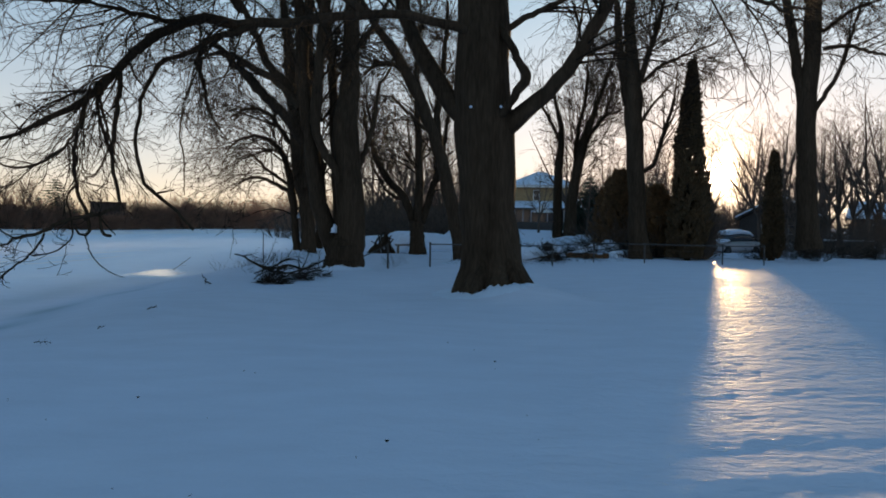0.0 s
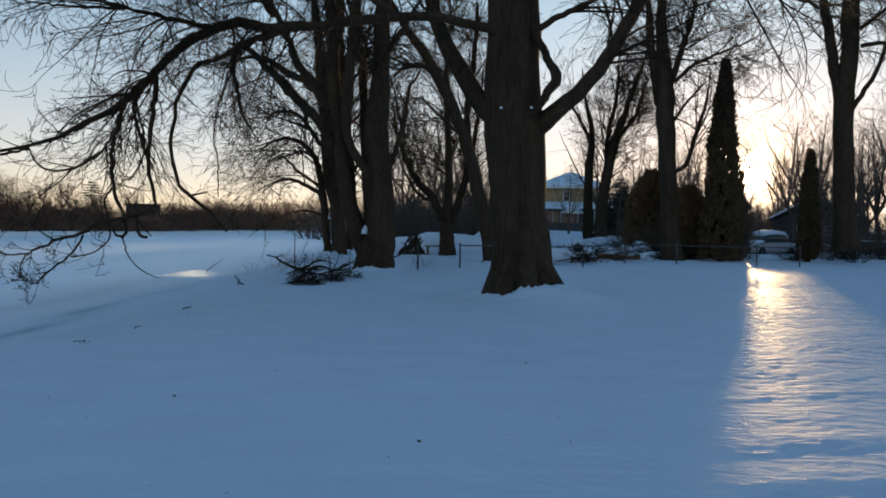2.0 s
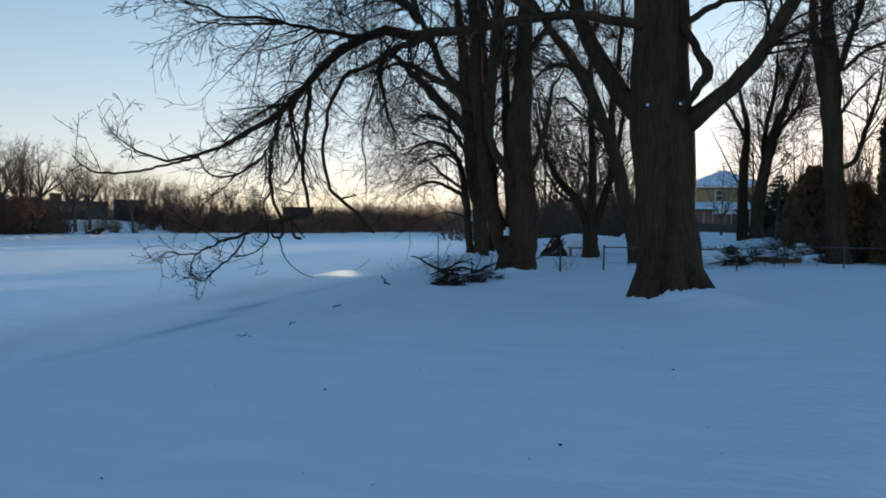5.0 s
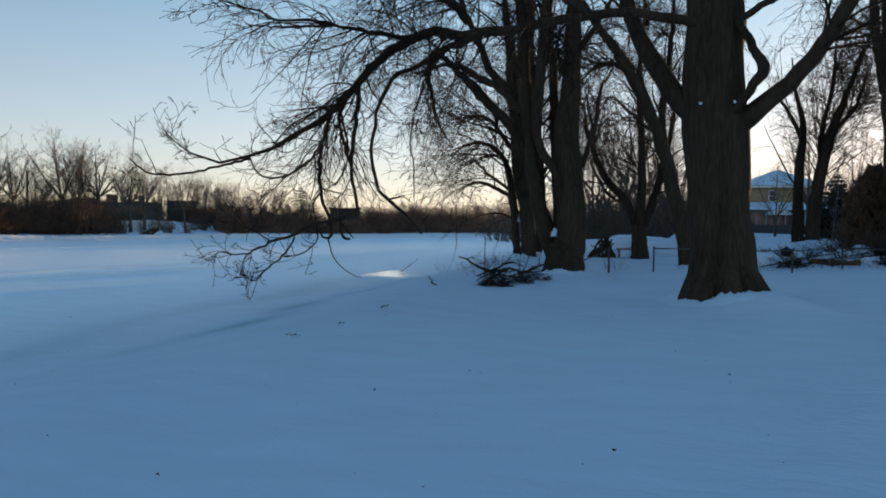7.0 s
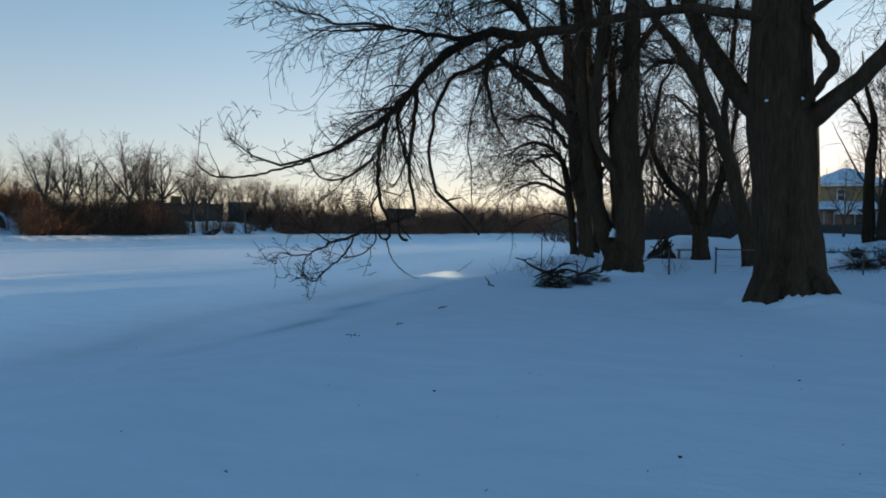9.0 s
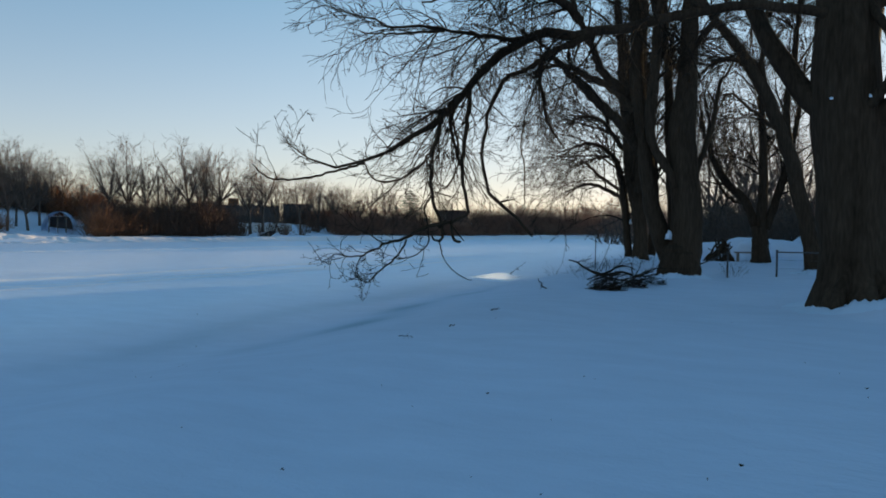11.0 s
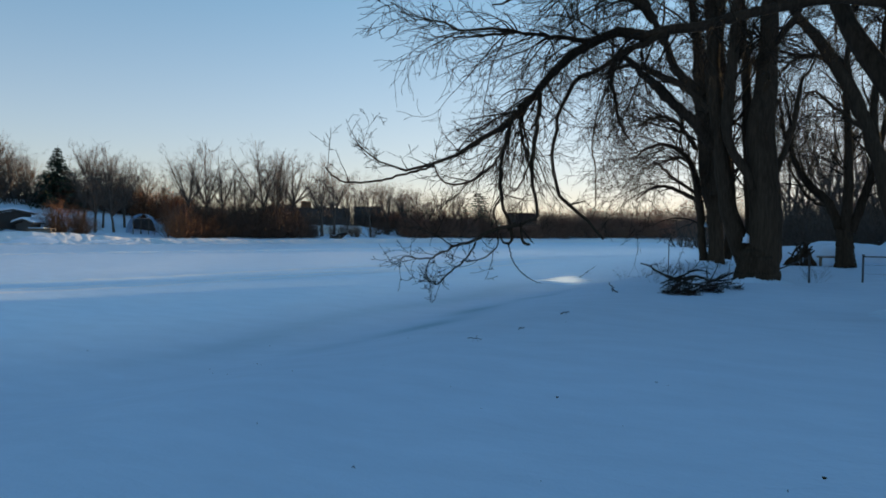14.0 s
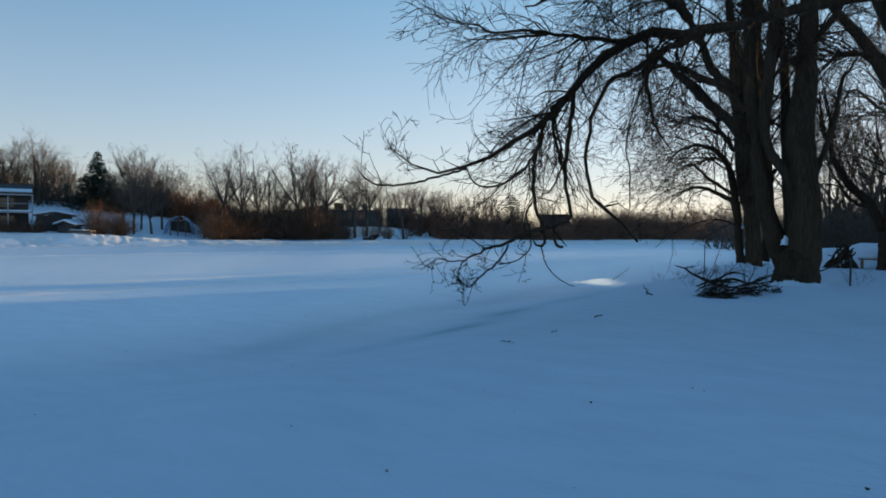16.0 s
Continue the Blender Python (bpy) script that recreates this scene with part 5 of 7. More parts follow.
def brush_pile(name, label, x, y, length, width, height, n, seed, r=0.05, tall=0.0):
    """Cut branches thrown in a heap: thick poles, side branches and a mass of twigs."""
    rng = np.random.default_rng(seed)
    p = thing(name, Matrix.Translation((x, y, gz(x, y) - 0.06)), label, "brush pile")
    L, R = [], []
    for k in range(n):
        a = rng.normal(0, 0.35) + (math.pi if k % 2 else 0)
        c = np.array([rng.uniform(-0.3, 0.3) * length, rng.uniform(-0.4, 0.4) * width, rng.uniform(0.05, 0.6) * height])
        d = np.array([math.cos(a), math.sin(a) * 0.5, rng.normal(0.02, 0.16) + tall])
        ln = length * rng.uniform(0.35, 0.6)
        w = np.linspace(-0.5, 0.5, 9)[:, None]
        line = c + d * w * ln + rng.normal(0, 0.04, (9, 3)) + np.array([0, 0, -0.12]) * (w * 2) ** 2
        line[:, 2] = np.maximum(line[:, 2], 0.02 + 0.25 * rng.random())
        L.append(line)
        R.append(np.linspace(1, 0.4, 9) * r * rng.uniform(0.5, 1.2))
    L, R = np.stack(L), np.stack(R)
    for i in range(n):
        v, f = tubes(L[i:i + 1], R[i:i + 1], 7, rng, 0.08)
        mesh_part("branch", fast_mesh("branch", v, f, BARK), p)
    A, AR = grow(rng, L, R, n * 10, (0.3, 1.0), (20, 70), 0.02, 0.16, 6, 0.05, 1.0, 0.5, 0.3)
    B, BR = grow(rng, A, AR, n * 34, (0.15, 0.45), (20, 80), 0.03, 0.2, 4, 0.05, 1.0, 0.6, 0.4)
    A[..., 2], B[..., 2] = np.maximum(A[..., 2], 0.01), np.maximum(B[..., 2], 0.01)
    v, f = join([tubes(A, np.maximum(AR, 0.006), 4), tubes(B, np.maximum(BR, 0.005), 3)])
    mesh_part("tangle", fast_mesh("tangle", v, f, TWIG), p)
    return p


def bough_heap(name, label, boughs, clumps, seed):
    """Fallen boughs lying across one another, with their twigs matted into clumps."""
    rng = np.random.default_rng(seed)
    x, y = clumps[0][:2]
    off = np.array([x, y, gz(x, y)])
    p = thing(name, Matrix.Translation(off), label, "brush pile")
    L, R = [], []
    for ctrl in boughs:
        c = spline(ctrl, 16)
        c[:, 2] = np.maximum(c[:, 2], ground_z(c[:, 0], c[:, 1]) + 0.01)
        c[:, :3] += rng.normal(0, 0.012, (16, 3)) - off
        v, f = tubes(c[None, :, :3], c[None, :, 3], 7, rng, 0.1)
        mesh_part("bough", fast_mesh("bough", v, f, BARK), p)
        L.append(c[:, :3])
        R.append(c[:, 3])
    A, AR = grow(rng, np.stack(L), np.stack(R), 70, (0.3, 1.0), (20, 65), 0.01, 0.16, 8, 0.05, 1.0, 0.5, 0.3, 0.1, 0.010)
    B, BR = grow(rng, A, AR, 170, (0.12, 0.4), (20, 75), 0.0, 0.2, 5, 0.05, 1.0, 0.6, 0.4, 0.2, 0.007)
    v, f = join([tubes(A, np.maximum(AR, 0.005), 4), tubes(B, np.maximum(BR, 0.004), 3)])
    mesh_part("spray", fast_mesh("spray", v, f, TWIG), p)
    for cx, cy, r, h, n in clumps:
        a, q = rng.uniform(0, 2 * np.pi, n), np.sqrt(rng.uniform(0, 1, n))
        C = np.stack([cx + np.cos(a) * q * r, cy + np.sin(a) * q * r, rng.uniform(0, 1, n) * h * (1.05 - q * q)], 1)
        C[:, 2] += ground_z(C[:, 0], C[:, 1])
        D = rng.normal(0, 1, (n, 3)) * [1, 1, 0.6]
        D /= np.linalg.norm(D, axis=1, keepdims=True)
        ln = rng.uniform(0.12, 0.42, n)
        w = np.linspace(-0.5, 0.5, 5)
        T = C[:, None, :] + D[:, None, :] * (ln[:, None] * w)[..., None] + rng.normal(0, 0.012, (n, 5, 3)) - off
        v, f = tubes(T, np.full((n, 5), 0.006) * rng.uniform(0.7, 1.5, (n, 1)), 3)
        mesh_part("tangle", fast_mesh("tangle", v, f, TWIG), p)


bough_heap("brush_pile", "heap of fallen dark boughs and matted twigs in snow", [
    [(-5.54, 19.95, 0.68, 0.016), (-5.39, 20.23, 0.62, 0.021), (-5.23, 20.51, 0.44, 0.027), (-4.97, 20.81, 0.30, 0.034), (-4.67, 21.11, 0.25, 0.038), (-4.36, 21.41, 0.31, 0.033), (-3.99, 21.71, 0.18, 0.027), (-3.63, 22.01, 0.23, 0.017)],
    [(-4.90, 19.50, 0.21, 0.015), (-4.75, 19.74, 0.29, 0.023), (-4.54, 20.00, 0.36, 0.028), (-4.36, 20.24, 0.49, 0.025), (-4.17, 20.49, 0.55, 0.019), (-3.90, 20.74, 0.45, 0.013)],
    [(-5.08, 19.66, 0.55, 0.011), (-4.93, 19.99, 0.40, 0.020), (-4.73, 20.32, 0.28, 0.027), (-4.37, 20.69, 0.15, 0.029), (-3.95, 21.06, 0.11, 0.024), (-3.48, 21.42, 0.20, 0.013)],
    [(-4.55, 18.97, 0.01, 0.019), (-4.49, 19.32, 0.15, 0.022), (-4.32, 19.71, 0.28, 0.024), (-4.16, 20.08, 0.35, 0.019)],
    [(-4.08, 20.10, 0.06, 0.020), (-3.88, 20.68, 0.23, 0.024), (-3.62, 21.27, 0.37, 0.020), (-3.48, 21.83, 0.44, 0.012)],
    [(-4.33, 19.43, 0.05, 0.018), (-4.07, 20.03, 0.17, 0.023), (-3.72, 20.64, 0.33, 0.019), (-3.58, 21.21, 0.44, 0.011)],
    [(-4.84, 19.31, 0.09, 0.012), (-4.71, 19.41, 0.22, 0.018), (-4.48, 19.53, 0.27, 0.023), (-4.18, 19.67, 0.16, 0.015)]], [
    (-4.36, 19.32, 0.42, 0.40, 230), (-3.90, 20.54, 0.34, 0.22, 110), (-3.64, 21.60, 0.45, 0.25, 70)], 51)


def pole_stack(x, y, n, r, h, seed):
    """Cut poles and boughs leaned together to a point."""
    rng = np.random.default_rng(seed)
    p = thing("pole_stack", Matrix.Translation((x, y, gz(x, y))), "dark stack of cut boughs leaned together in snow", "wood stack")
    for k in range(n):
        a = 2 * math.pi * k / n + rng.normal(0, 0.15)
        foot = np.array([math.cos(a) * r * rng.uniform(0.6, 1.1), math.sin(a) * r * rng.uniform(0.6, 1.1), -0.08])
        top = np.array([rng.normal(0.15, 0.25), rng.normal(0, 0.15), h * rng.uniform(0.5, 1.12)])
        line = np.stack([foot + (top - foot) * u + rng.normal(0, 0.025, 3) for u in np.linspace(0, 1, 6)])
        v, f = tubes(line[None], np.linspace(0.055, 0.025, 6)[None] * rng.uniform(0.7, 1.3), 7, rng, 0.08)
        mesh_part("bough", fast_mesh("bough", v, f, BARK), p)


pole_stack(-3.2, 38.5, 34, 0.7, 1.0, 52)


def bench(x, y, rz):
    b = thing("bench", Matrix.Translation((x, y, gz(x, y))) @ Matrix.Rotation(radians(rz), 4, "Z"), "dark weathered wooden bench standing in snow", "bench")
    for k in range(3):
        part("plank", boxes((-0.75, 0.75, -0.24 + k * 0.16, -0.10 + k * 0.16, 0.40, 0.46), bevel=0.008), WOOD, b)
    for sx in (-0.6, 0.6):
        part("leg", boxes((sx - 0.05, sx + 0.05, -0.2, 0.2, -0.1, 0.40)), WOOD, b)
    part("snow", boxes((-0.7, 0.7, -0.22, 0.2, 0.462, 0.54), bevel=0.03), SNOW_SOFT, b)


bench(-1.75, 38.5, 8)


def picnic_table(x, y, rz):
    b = thing("picnic_table", Matrix.Translation((x, y, gz(x, y))) @ Matrix.Rotation(radians(rz), 4, "Z"), "wooden picnic table covered with snow", "table")
    for k in range(5):
        part("plank", boxes((-0.9, 0.9, -0.38 + k * 0.155, -0.24 + k * 0.155, 0.70, 0.74)), WOOD, b)
    for sy in (-0.72, 0.58):
        part("seat", boxes((-0.9, 0.9, sy, sy + 0.15, 0.42, 0.46)), WOOD, b)
    for sx in (-0.65, 0.65):
        part("leg", boxes((sx - 0.03, sx + 0.03, -0.7, 0.72, 0.35, 0.42), (sx - 0.03, sx + 0.03, -0.45, -0.33, -0.1, 0.70), (sx - 0.03, sx + 0.03, 0.33, 0.45, -0.1, 0.70)), WOOD, b)
    part("snow", boxes((-0.88, 0.88, -0.36, 0.38, 0.745, 0.9), bevel=0.05), SNOW_SOFT, b)


picnic_table(1.4, 44.0, 10)


def canoe(x, y, rz, s=1.0):
    c = thing("canoe", Matrix.Translation((x, y, gz(x, y))) @ Matrix.Rotation(radians(rz), 4, "Z") @ Matrix.Scale(s, 4), "upturned rust-brown canoe half buried in snow", "canoe")

    def hull(grow_by, z0):
        bm = bmesh.new()
        rings = []
        for i in range(17):
            u = -1 + i / 8
            hw = 0.42 * math.sqrt(max(0.0, 1 - u * u)) + 0.015 + grow_by
            hz = 0.36 + 0.06 * u * u + grow_by
            rings.append([bm.verts.new((u * 1.6, math.cos(a) * hw, z0 + math.sin(a) * hz)) for a in [math.pi * k / 8 for k in range(9)]])
        for p, q in zip(rings, rings[1:]):
            for k in range(8):
                bm.faces.new((p[k], q[k], q[k + 1], p[k + 1]))
        bmesh.ops.solidify(bm, geom=bm.faces[:], thickness=0.02)
        for f in bm.faces:
            f.smooth = True
        return bm
    part("hull", hull(0, 0.0), RUSTY, c)
    bm = hull(0.03, 0.01)
    bmesh.ops.delete(bm, geom=[v for v in bm.verts if v.co.z < 0.30 + 0.04 * math.sin(v.co.x * 5)], context="VERTS")
    part("snow", bm, SNOW_SOFT, c)
    part("keel", boxes((-1.4, 1.4, -0.015, 0.015, 0.37, 0.40)), RUSTY, c)


canoe(7.01, 36.42, -24, 0.66)
lump("snow_mound", "snow-covered heap behind the wire fence", 6.2, 44.0, 1.4, 0.9, 0.7, 61, SNOW_SOFT, "snow mound")
lump("snow_mound", "rounded snow mound over garden clutter", 5.2, 50.0, 1.8, 1.0, 0.75, 62, SNOW_SOFT, "snow mound")
lump("snow_mound", "long low snow bank in the back yard", 10.0, 52.0, 2.6, 1.0, 0.8, 63, SNOW_SOFT, "snow mound")
for i, (x, y, rx, ry, h) in enumerate(((-2.2, 43.6, 3.4, 1.7, 1.15), (1.8, 44.6, 2.8, 1.5, 1.2), (5.2, 46.4, 3.0, 1.6, 0.75), (8.2, 47.6, 2.2, 1.3, 0.6))):
    lump("snow_bank", "broad smooth snow bank rising behind the fence", x, y, rx, ry, h, 260 + i, SNOW_SOFT, "snow bank", rough=0.11)
lump("snow_mound", "snow bank behind the hedge", 13.3, 50.0, 2.0, 1.0, 1.0, 64, SNOW_SOFT, "snow mound")


def trailer(x, y, rz):
    t = thing("utility_trailer", Matrix.Translation((x, y, gz(x, y))) @ Matrix.Rotation(radians(rz), 4, "Z"), "flat utility trailer loaded with a slab of snow", "trailer")
    part("deck", boxes((-1.6, 1.6, -0.8, 0.8, 0.55, 0.65)), WOOD, t)
    part("side_rail", boxes((-1.6, 1.6, -0.84, -0.8, 0.6, 0.85), (-1.6, 1.6, 0.8, 0.84, 0.6, 0.85)), STEEL, t)
    part("snow", boxes((-1.55, 1.55, -0.78, 0.78, 0.652, 0.95), bevel=0.08), SNOW_SOFT, t)
    for sy in (-0.95, 0.95):
        bm = bmesh.new()
        bmesh.ops.create_cone(bm, cap_ends=True, segments=18, radius1=0.3, radius2=0.3, depth=0.18, matrix=pose(0.1, sy, 0.3, 90, 0, 0))
        part("wheel", bm, RUBBER, t)
    part("drawbar", boxes((1.6, 2.6, -0.05, 0.05, 0.5, 0.58)), STEEL, t)


trailer(25.6, 47.5, -30)


def leaning_pole(x, y, length, rz, rise):
    v, f = tubes(np.array([[(-length / 2, 0, 0.03), (0, 0.02, 0.03 + rise * 0.5), (length / 2, 0, 0.03 + rise)]]), np.array([[0.026, 0.024, 0.016]]), 9)
    ob = new("pole", fast_mesh("pole", v, f, BARK))
    ob.matrix_world = Matrix.Translation((x, y, gz(x, y))) @ Matrix.Rotation(rz, 4, "Z")
    tagged(ob, "long bare pole propped aslant behind the fence", "pole", "garden poles")


leaning_pole(5.2, 31.8, 3.4, 0.1, 0.75)
leaning_pole(6.4, 33.6, 2.6, -0.25, 0.6)
for i, (x, y, rx, ry, h) in enumerate(((3.9, 33.0, 0.8, 0.5, 0.55), (3.2, 38.0, 1.1, 0.6, 0.6), (-2.1, 40.5, 1.2, 0.7, 0.75), (1.9, 35.0, 0.6, 0.4, 0.3), (8.6, 40.0, 1.0, 0.6, 0.6))):
    lump("snow_mound", "lumpy snow heaped over garden clutter", x, y, rx, ry, h, 160 + i, SNOW_SOFT, "snow mound", rough=0.2)


def kettle_grill(x, y):
    g = thing("kettle_grill", Matrix.Translation((x, y, gz(x, y))) @ Matrix.Scale(0.8, 4), "dark kettle grill on thin legs standing in snow", "grill")
    for name, z0, sgn in (("bowl", 0.72, -1), ("lid", 0.735, 1)):
        bm = bmesh.new()
        bmesh.ops.create_uvsphere(bm, u_segments=20, v_segments=10, radius=0.29)
        bmesh.ops.delete(bm, geom=[v for v in bm.verts if v.co.z * sgn < -0.01], context="VERTS")
        for v in bm.verts:
            v.co.z = v.co.z * 0.8 + z0
        bmesh.ops.solidify(bm, geom=bm.faces[:], thickness=0.012)
        for f in bm.faces:
            f.smooth = True
        part(name, bm, RUBBER, g)
    part("knob", boxes((-0.05, 0.05, -0.02, 0.02, 0.965, 1.03), bevel=0.01), RUBBER, g)
    for k in range(3):
        a = k * 2.094 + 0.5
        v, f = rod((0.16 * math.cos(a), 0.16 * math.sin(a), 0.55), (0.34 * math.cos(a), 0.34 * math.sin(a), -0.1), 0.014)
        mesh_part("leg", fast_mesh("leg", v, f, STEEL), g)


kettle_grill(4.56, 32.77)
for i, (x, y, rx, ry, h) in enumerate(((4.3, 34.6, 0.4, 0.3, 0.35), (5.4, 38.4, 0.5, 0.35, 0.5), (7.6, 39.0, 0.7, 0.45, 0.55), (9.6, 38.2, 0.6, 0.4, 0.4), (6.9, 37.6, 0.4, 0.3, 0.3), (8.3, 36.4, 0.35, 0.25, 0.3))):
    lump("snow_mound", "lumpy snow heaped over garden clutter", x, y, rx, ry, h, 460 + i, SNOW_SOFT, "snow mound", rough=0.25)
brush_pile("brush_pile", "dark prunings and sticks half buried in snow", 4.4, 35.6, 1.6, 0.8, 0.55, 10, 57, 0.03, 0.2)
brush_pile("brush_pile", "dark prunings and sticks half buried in snow", 7.3, 40.4, 2.2, 0.9, 0.8, 12, 58, 0.03, 0.3)
brush_pile("brush_pile", "dark prunings and sticks half buried in snow", 3.6, 36.4, 1.6, 0.8, 0.6, 10, 59, 0.03, 0.25)
brush_pile("brush_pile", "dark tangle of cut stems by the fence", 4.7, 32.2, 1.3, 0.7, 0.5, 9, 55, 0.03, 0.15)
brush_pile("brush_pile", "dark tangle of prunings before the hedge", 9.4, 36.6, 1.8, 0.8, 0.6, 10, 56, 0.03, 0.25)

# ---- shrubs along the back of the yard ----
shrub = bush("shrub", "tangled bare brown shrub at the lawn's edge", 36, 1.5, 1.1, 0.015, 71, TWIG, group="yard shrubs", twigs=1.8)
put(shrub, 7.6, 37.4)
for x, y, k in ((5.0, 33.6, 0.45), (6.6, 34.4, 0.5), (4.2, 38.6, 0.6), (5.6, 40.2, 0.7), (6.8, 42.0, 0.75), (8.4, 43.4, 0.8), (3.2, 41.4, 0.6)):
    put(copy_thing(shrub, Matrix()), x, y, x * 3, k)
rs = random.Random(5)
for k in range(30):
    u = k / 29
    x = 8.2 + u * 21.0 + rs.uniform(-0.4, 0.4)
    y = 37.6 + rs.uniform(-0.8, 2.2) + (2.0 if u > 0.55 else 0)
    s = rs.uniform(0.55, 1.0)
    if abs(math.degrees(math.atan2(x, y)) - SUN_AZ) < 2.4:
        s *= 0.5
    put(copy_thing(shrub, Matrix()), x, y, rs.uniform(0, 6), s)
for k in range(14):
    put(copy_thing(shrub, Matrix()), *polar(18.0 + k * 0.55, rs.uniform(53, 60)), k, rs.uniform(0.8, 1.05))
weed = bush("weed", "thin dry weed stalks sticking out of the snow", 9, 0.8, 0.45, 0.004, 72, TWIG, "weeds", "dry weeds", 2.0)
put(weed, -6.0, 23.5)
for k in range(52):
    if k < 10:
        x, y = rs.uniform(-8.2, -5.2), rs.uniform(24.0, 30)
    else:
        x = rs.uniform(-2.0, 9.0)
        y = 26.5 + 0.9 * max(0, x) + rs.uniform(-0.6, 3.0)
    put(copy_thing(weed, Matrix()), x, y, rs.uniform(0, 6), rs.uniform(0.5, 1.3))

v, f = rod((0, 0, -0.3), (0.01, 0, 1.25), 0.014)
stake = tagged(new("stake", fast_mesh("stake", v, f, BARK)), "thin upright stake by the river bank", "stake")
sx, sy = -6.1, 25.3
stake.location = (sx, sy, gz(sx, sy))

# Added sun blocker, shaping the near end of the lit patch's edge.
put(bush("shrub", "dense upright brown shrub added to trim the sun patch", 260, 3.7, 0.8, 0.022, 76, FARWOOD, group="yard shrubs", twigs=3.5), 12.76, 36.9)
brush = bush("brush", "dense bare brown brush behind the lawn", 46, 3.4, 1.9, 0.023, 73, FARWOOD, group="yard brush", twigs=2.8)
put(brush, 10.2, 45.0)
for az, d, k in ((18.6, 80, 1.2), (19.3, 78, 1.05), (20.0, 82, 1.0), (20.7, 76, 0.95), (21.4, 80, 1.0), (22.1, 77, 1.0), (22.8, 81, 1.1), (23.5, 76, 1.1), (24.2, 80, 1.3), (26.5, 62, 1.3), (27.6, 58, 1.35), (28.6, 61, 1.4), (29.6, 57, 1.35), (-5.6, 48, 1.3), (-4.6, 47, 1.2), (-3.6, 50, 1.4), (-2.4, 46, 1.2), (-1.2, 49, 1.3)):
    put(copy_thing(brush, Matrix()), d * math.sin(radians(az)), d * math.cos(radians(az)), az, k)
brush_spots = [(8.9, 40.2, 0.75), (10.0, 39.4, 0.9), (11.0, 38.0, 0.62), (9.4, 42.6, 1.1), (10.6, 41.0, 1.05), (9.9, 39.2, 0.6), (13.2, 40.3, 0.75), (10.6, 48.0, 0.9), (11.8, 50.5, 1.0), (14.0, 48.5, 0.8), (15.0, 56.0, 1.0), (19.2, 41.5, 0.65), (20.6, 42.0, 0.8), (22.3, 41.0, 0.85), (24.2, 43.0, 1.0), (22.8, 46.0, 1.1), (25.5, 45.5, 1.0), (27.0, 42.0, 0.9), (28.5, 46.0, 1.1), (30.5, 43.0, 1.0), (26.5, 52.0, 1.25), (29.5, 53.0, 1.3)]
# Brush near (18, 75) is added unseen to block sun streaks on snow.
brush_spots += [(32.5, 50.0, 1.3), (24.6, 50.0, 1.1), (33.0, 45.0, 1.1), (17.0, 74.0, 1.5), (18.4, 76.0, 1.6), (19.6, 75.0, 1.4), (-5.2, 45.5, 1.1), (-3.9, 49.0, 1.4), (-2.4, 46.5, 1.2), (-0.9, 50.0, 1.5), (0.6, 47.5, 1.2), (-4.6, 54.0, 1.7), (-1.6, 56.0, 1.7), (1.8, 55.0, 1.5)]
for x, y, s in brush_spots:
    put(copy_thing(brush, Matrix()), x, y, x * 7, s)

# ---- background trees round the houses ----
CROWN = [
    dict(count=56, length=(1.3, 3.0), angle=(20, 60), pull=-0.05, wander=0.10, segs=7, u0=0.05, ratio=0.45, tip=0.3, up=0.3, rmax=0.035),
    dict(count=190, length=(0.6, 1.7), angle=(20, 55), pull=-0.03, wander=0.12, segs=4, u0=0.12, ratio=0.5, tip=0.4, rmax=0.013),
    dict(count=430, length=(0.4, 1.2), angle=(20, 55), pull=-0.02, wander=0.14, segs=3, u0=0.1, ratio=0.6, tip=0.6, rmax=0.009),
]
kinds = [small_tree("bare_tree", "leafless brown-grey tree on the far snowy shore", 8.0, 80 + i, CROWN, 0.15, "far bare trees", forks=5 + i % 3, lean=(i - 2) * 0.05, min_r=0.009, spread=(0.16, 0.40), bole=(0.22, 0.36)) for i in range(6)]
FINE = [
    dict(count=40, length=(1.4, 3.2), angle=(20, 50), pull=-0.04, wander=0.13, segs=6, u0=0.1, ratio=0.45, tip=0.3, up=0.3, rmax=0.04),
    dict(count=160, length=(0.7, 1.9), angle=(20, 55), pull=-0.02, wander=0.16, segs=4, u0=0.12, ratio=0.5, tip=0.4, rmax=0.015),
    dict(count=180, length=(0.5, 1.5), angle=(15, 55), pull=-0.01, wander=0.2, segs=3, u0=0.1, ratio=0.6, tip=0.6, rmax=0.008),
]
kinds += [small_tree("twiggy_tree", "leafless twiggy brown tree in the back yards", 8.0, 180 + i, FINE, 0.13, "back yard trees", forks=4 + i % 2, lean=(i - 1) * 0.06, min_r=0.006) for i in range(4)]
placed = [False] * 10


def far_tree(x, y, h, k):
    if placed[k]:
        ob = copy_thing(kinds[k], Matrix())
    else:
        placed[k] = True
        ob = kinds[k]
    put(ob, x, y, k * 1.7 + x, h / 8.0)


rb = random.Random(9)
# bearing, distance, height
yard_spots = [(24.5, 62, 5.6), (21.8, 75, 7.5), (26.2, 60, 8), (28.0, 52, 8.5), (29.5, 50, 9.5), (31.0, 47, 8.5), (33.0, 50, 9), (27.0, 80, 9), (18.6, 85, 8), (10.8, 75, 7), (13.4, 62, 7.5), (14.6, 70, 8.5), (15.8, 58, 7), (9.0, 110, 9), (5.8, 112, 8), (2.0, 100, 8), (0.0, 90, 8), (-3.0, 64, 7), (-6.2, 70, 7), (36, 50, 9), (39, 47, 8), (28.6, 58, 9), (30.2, 60, 10)]
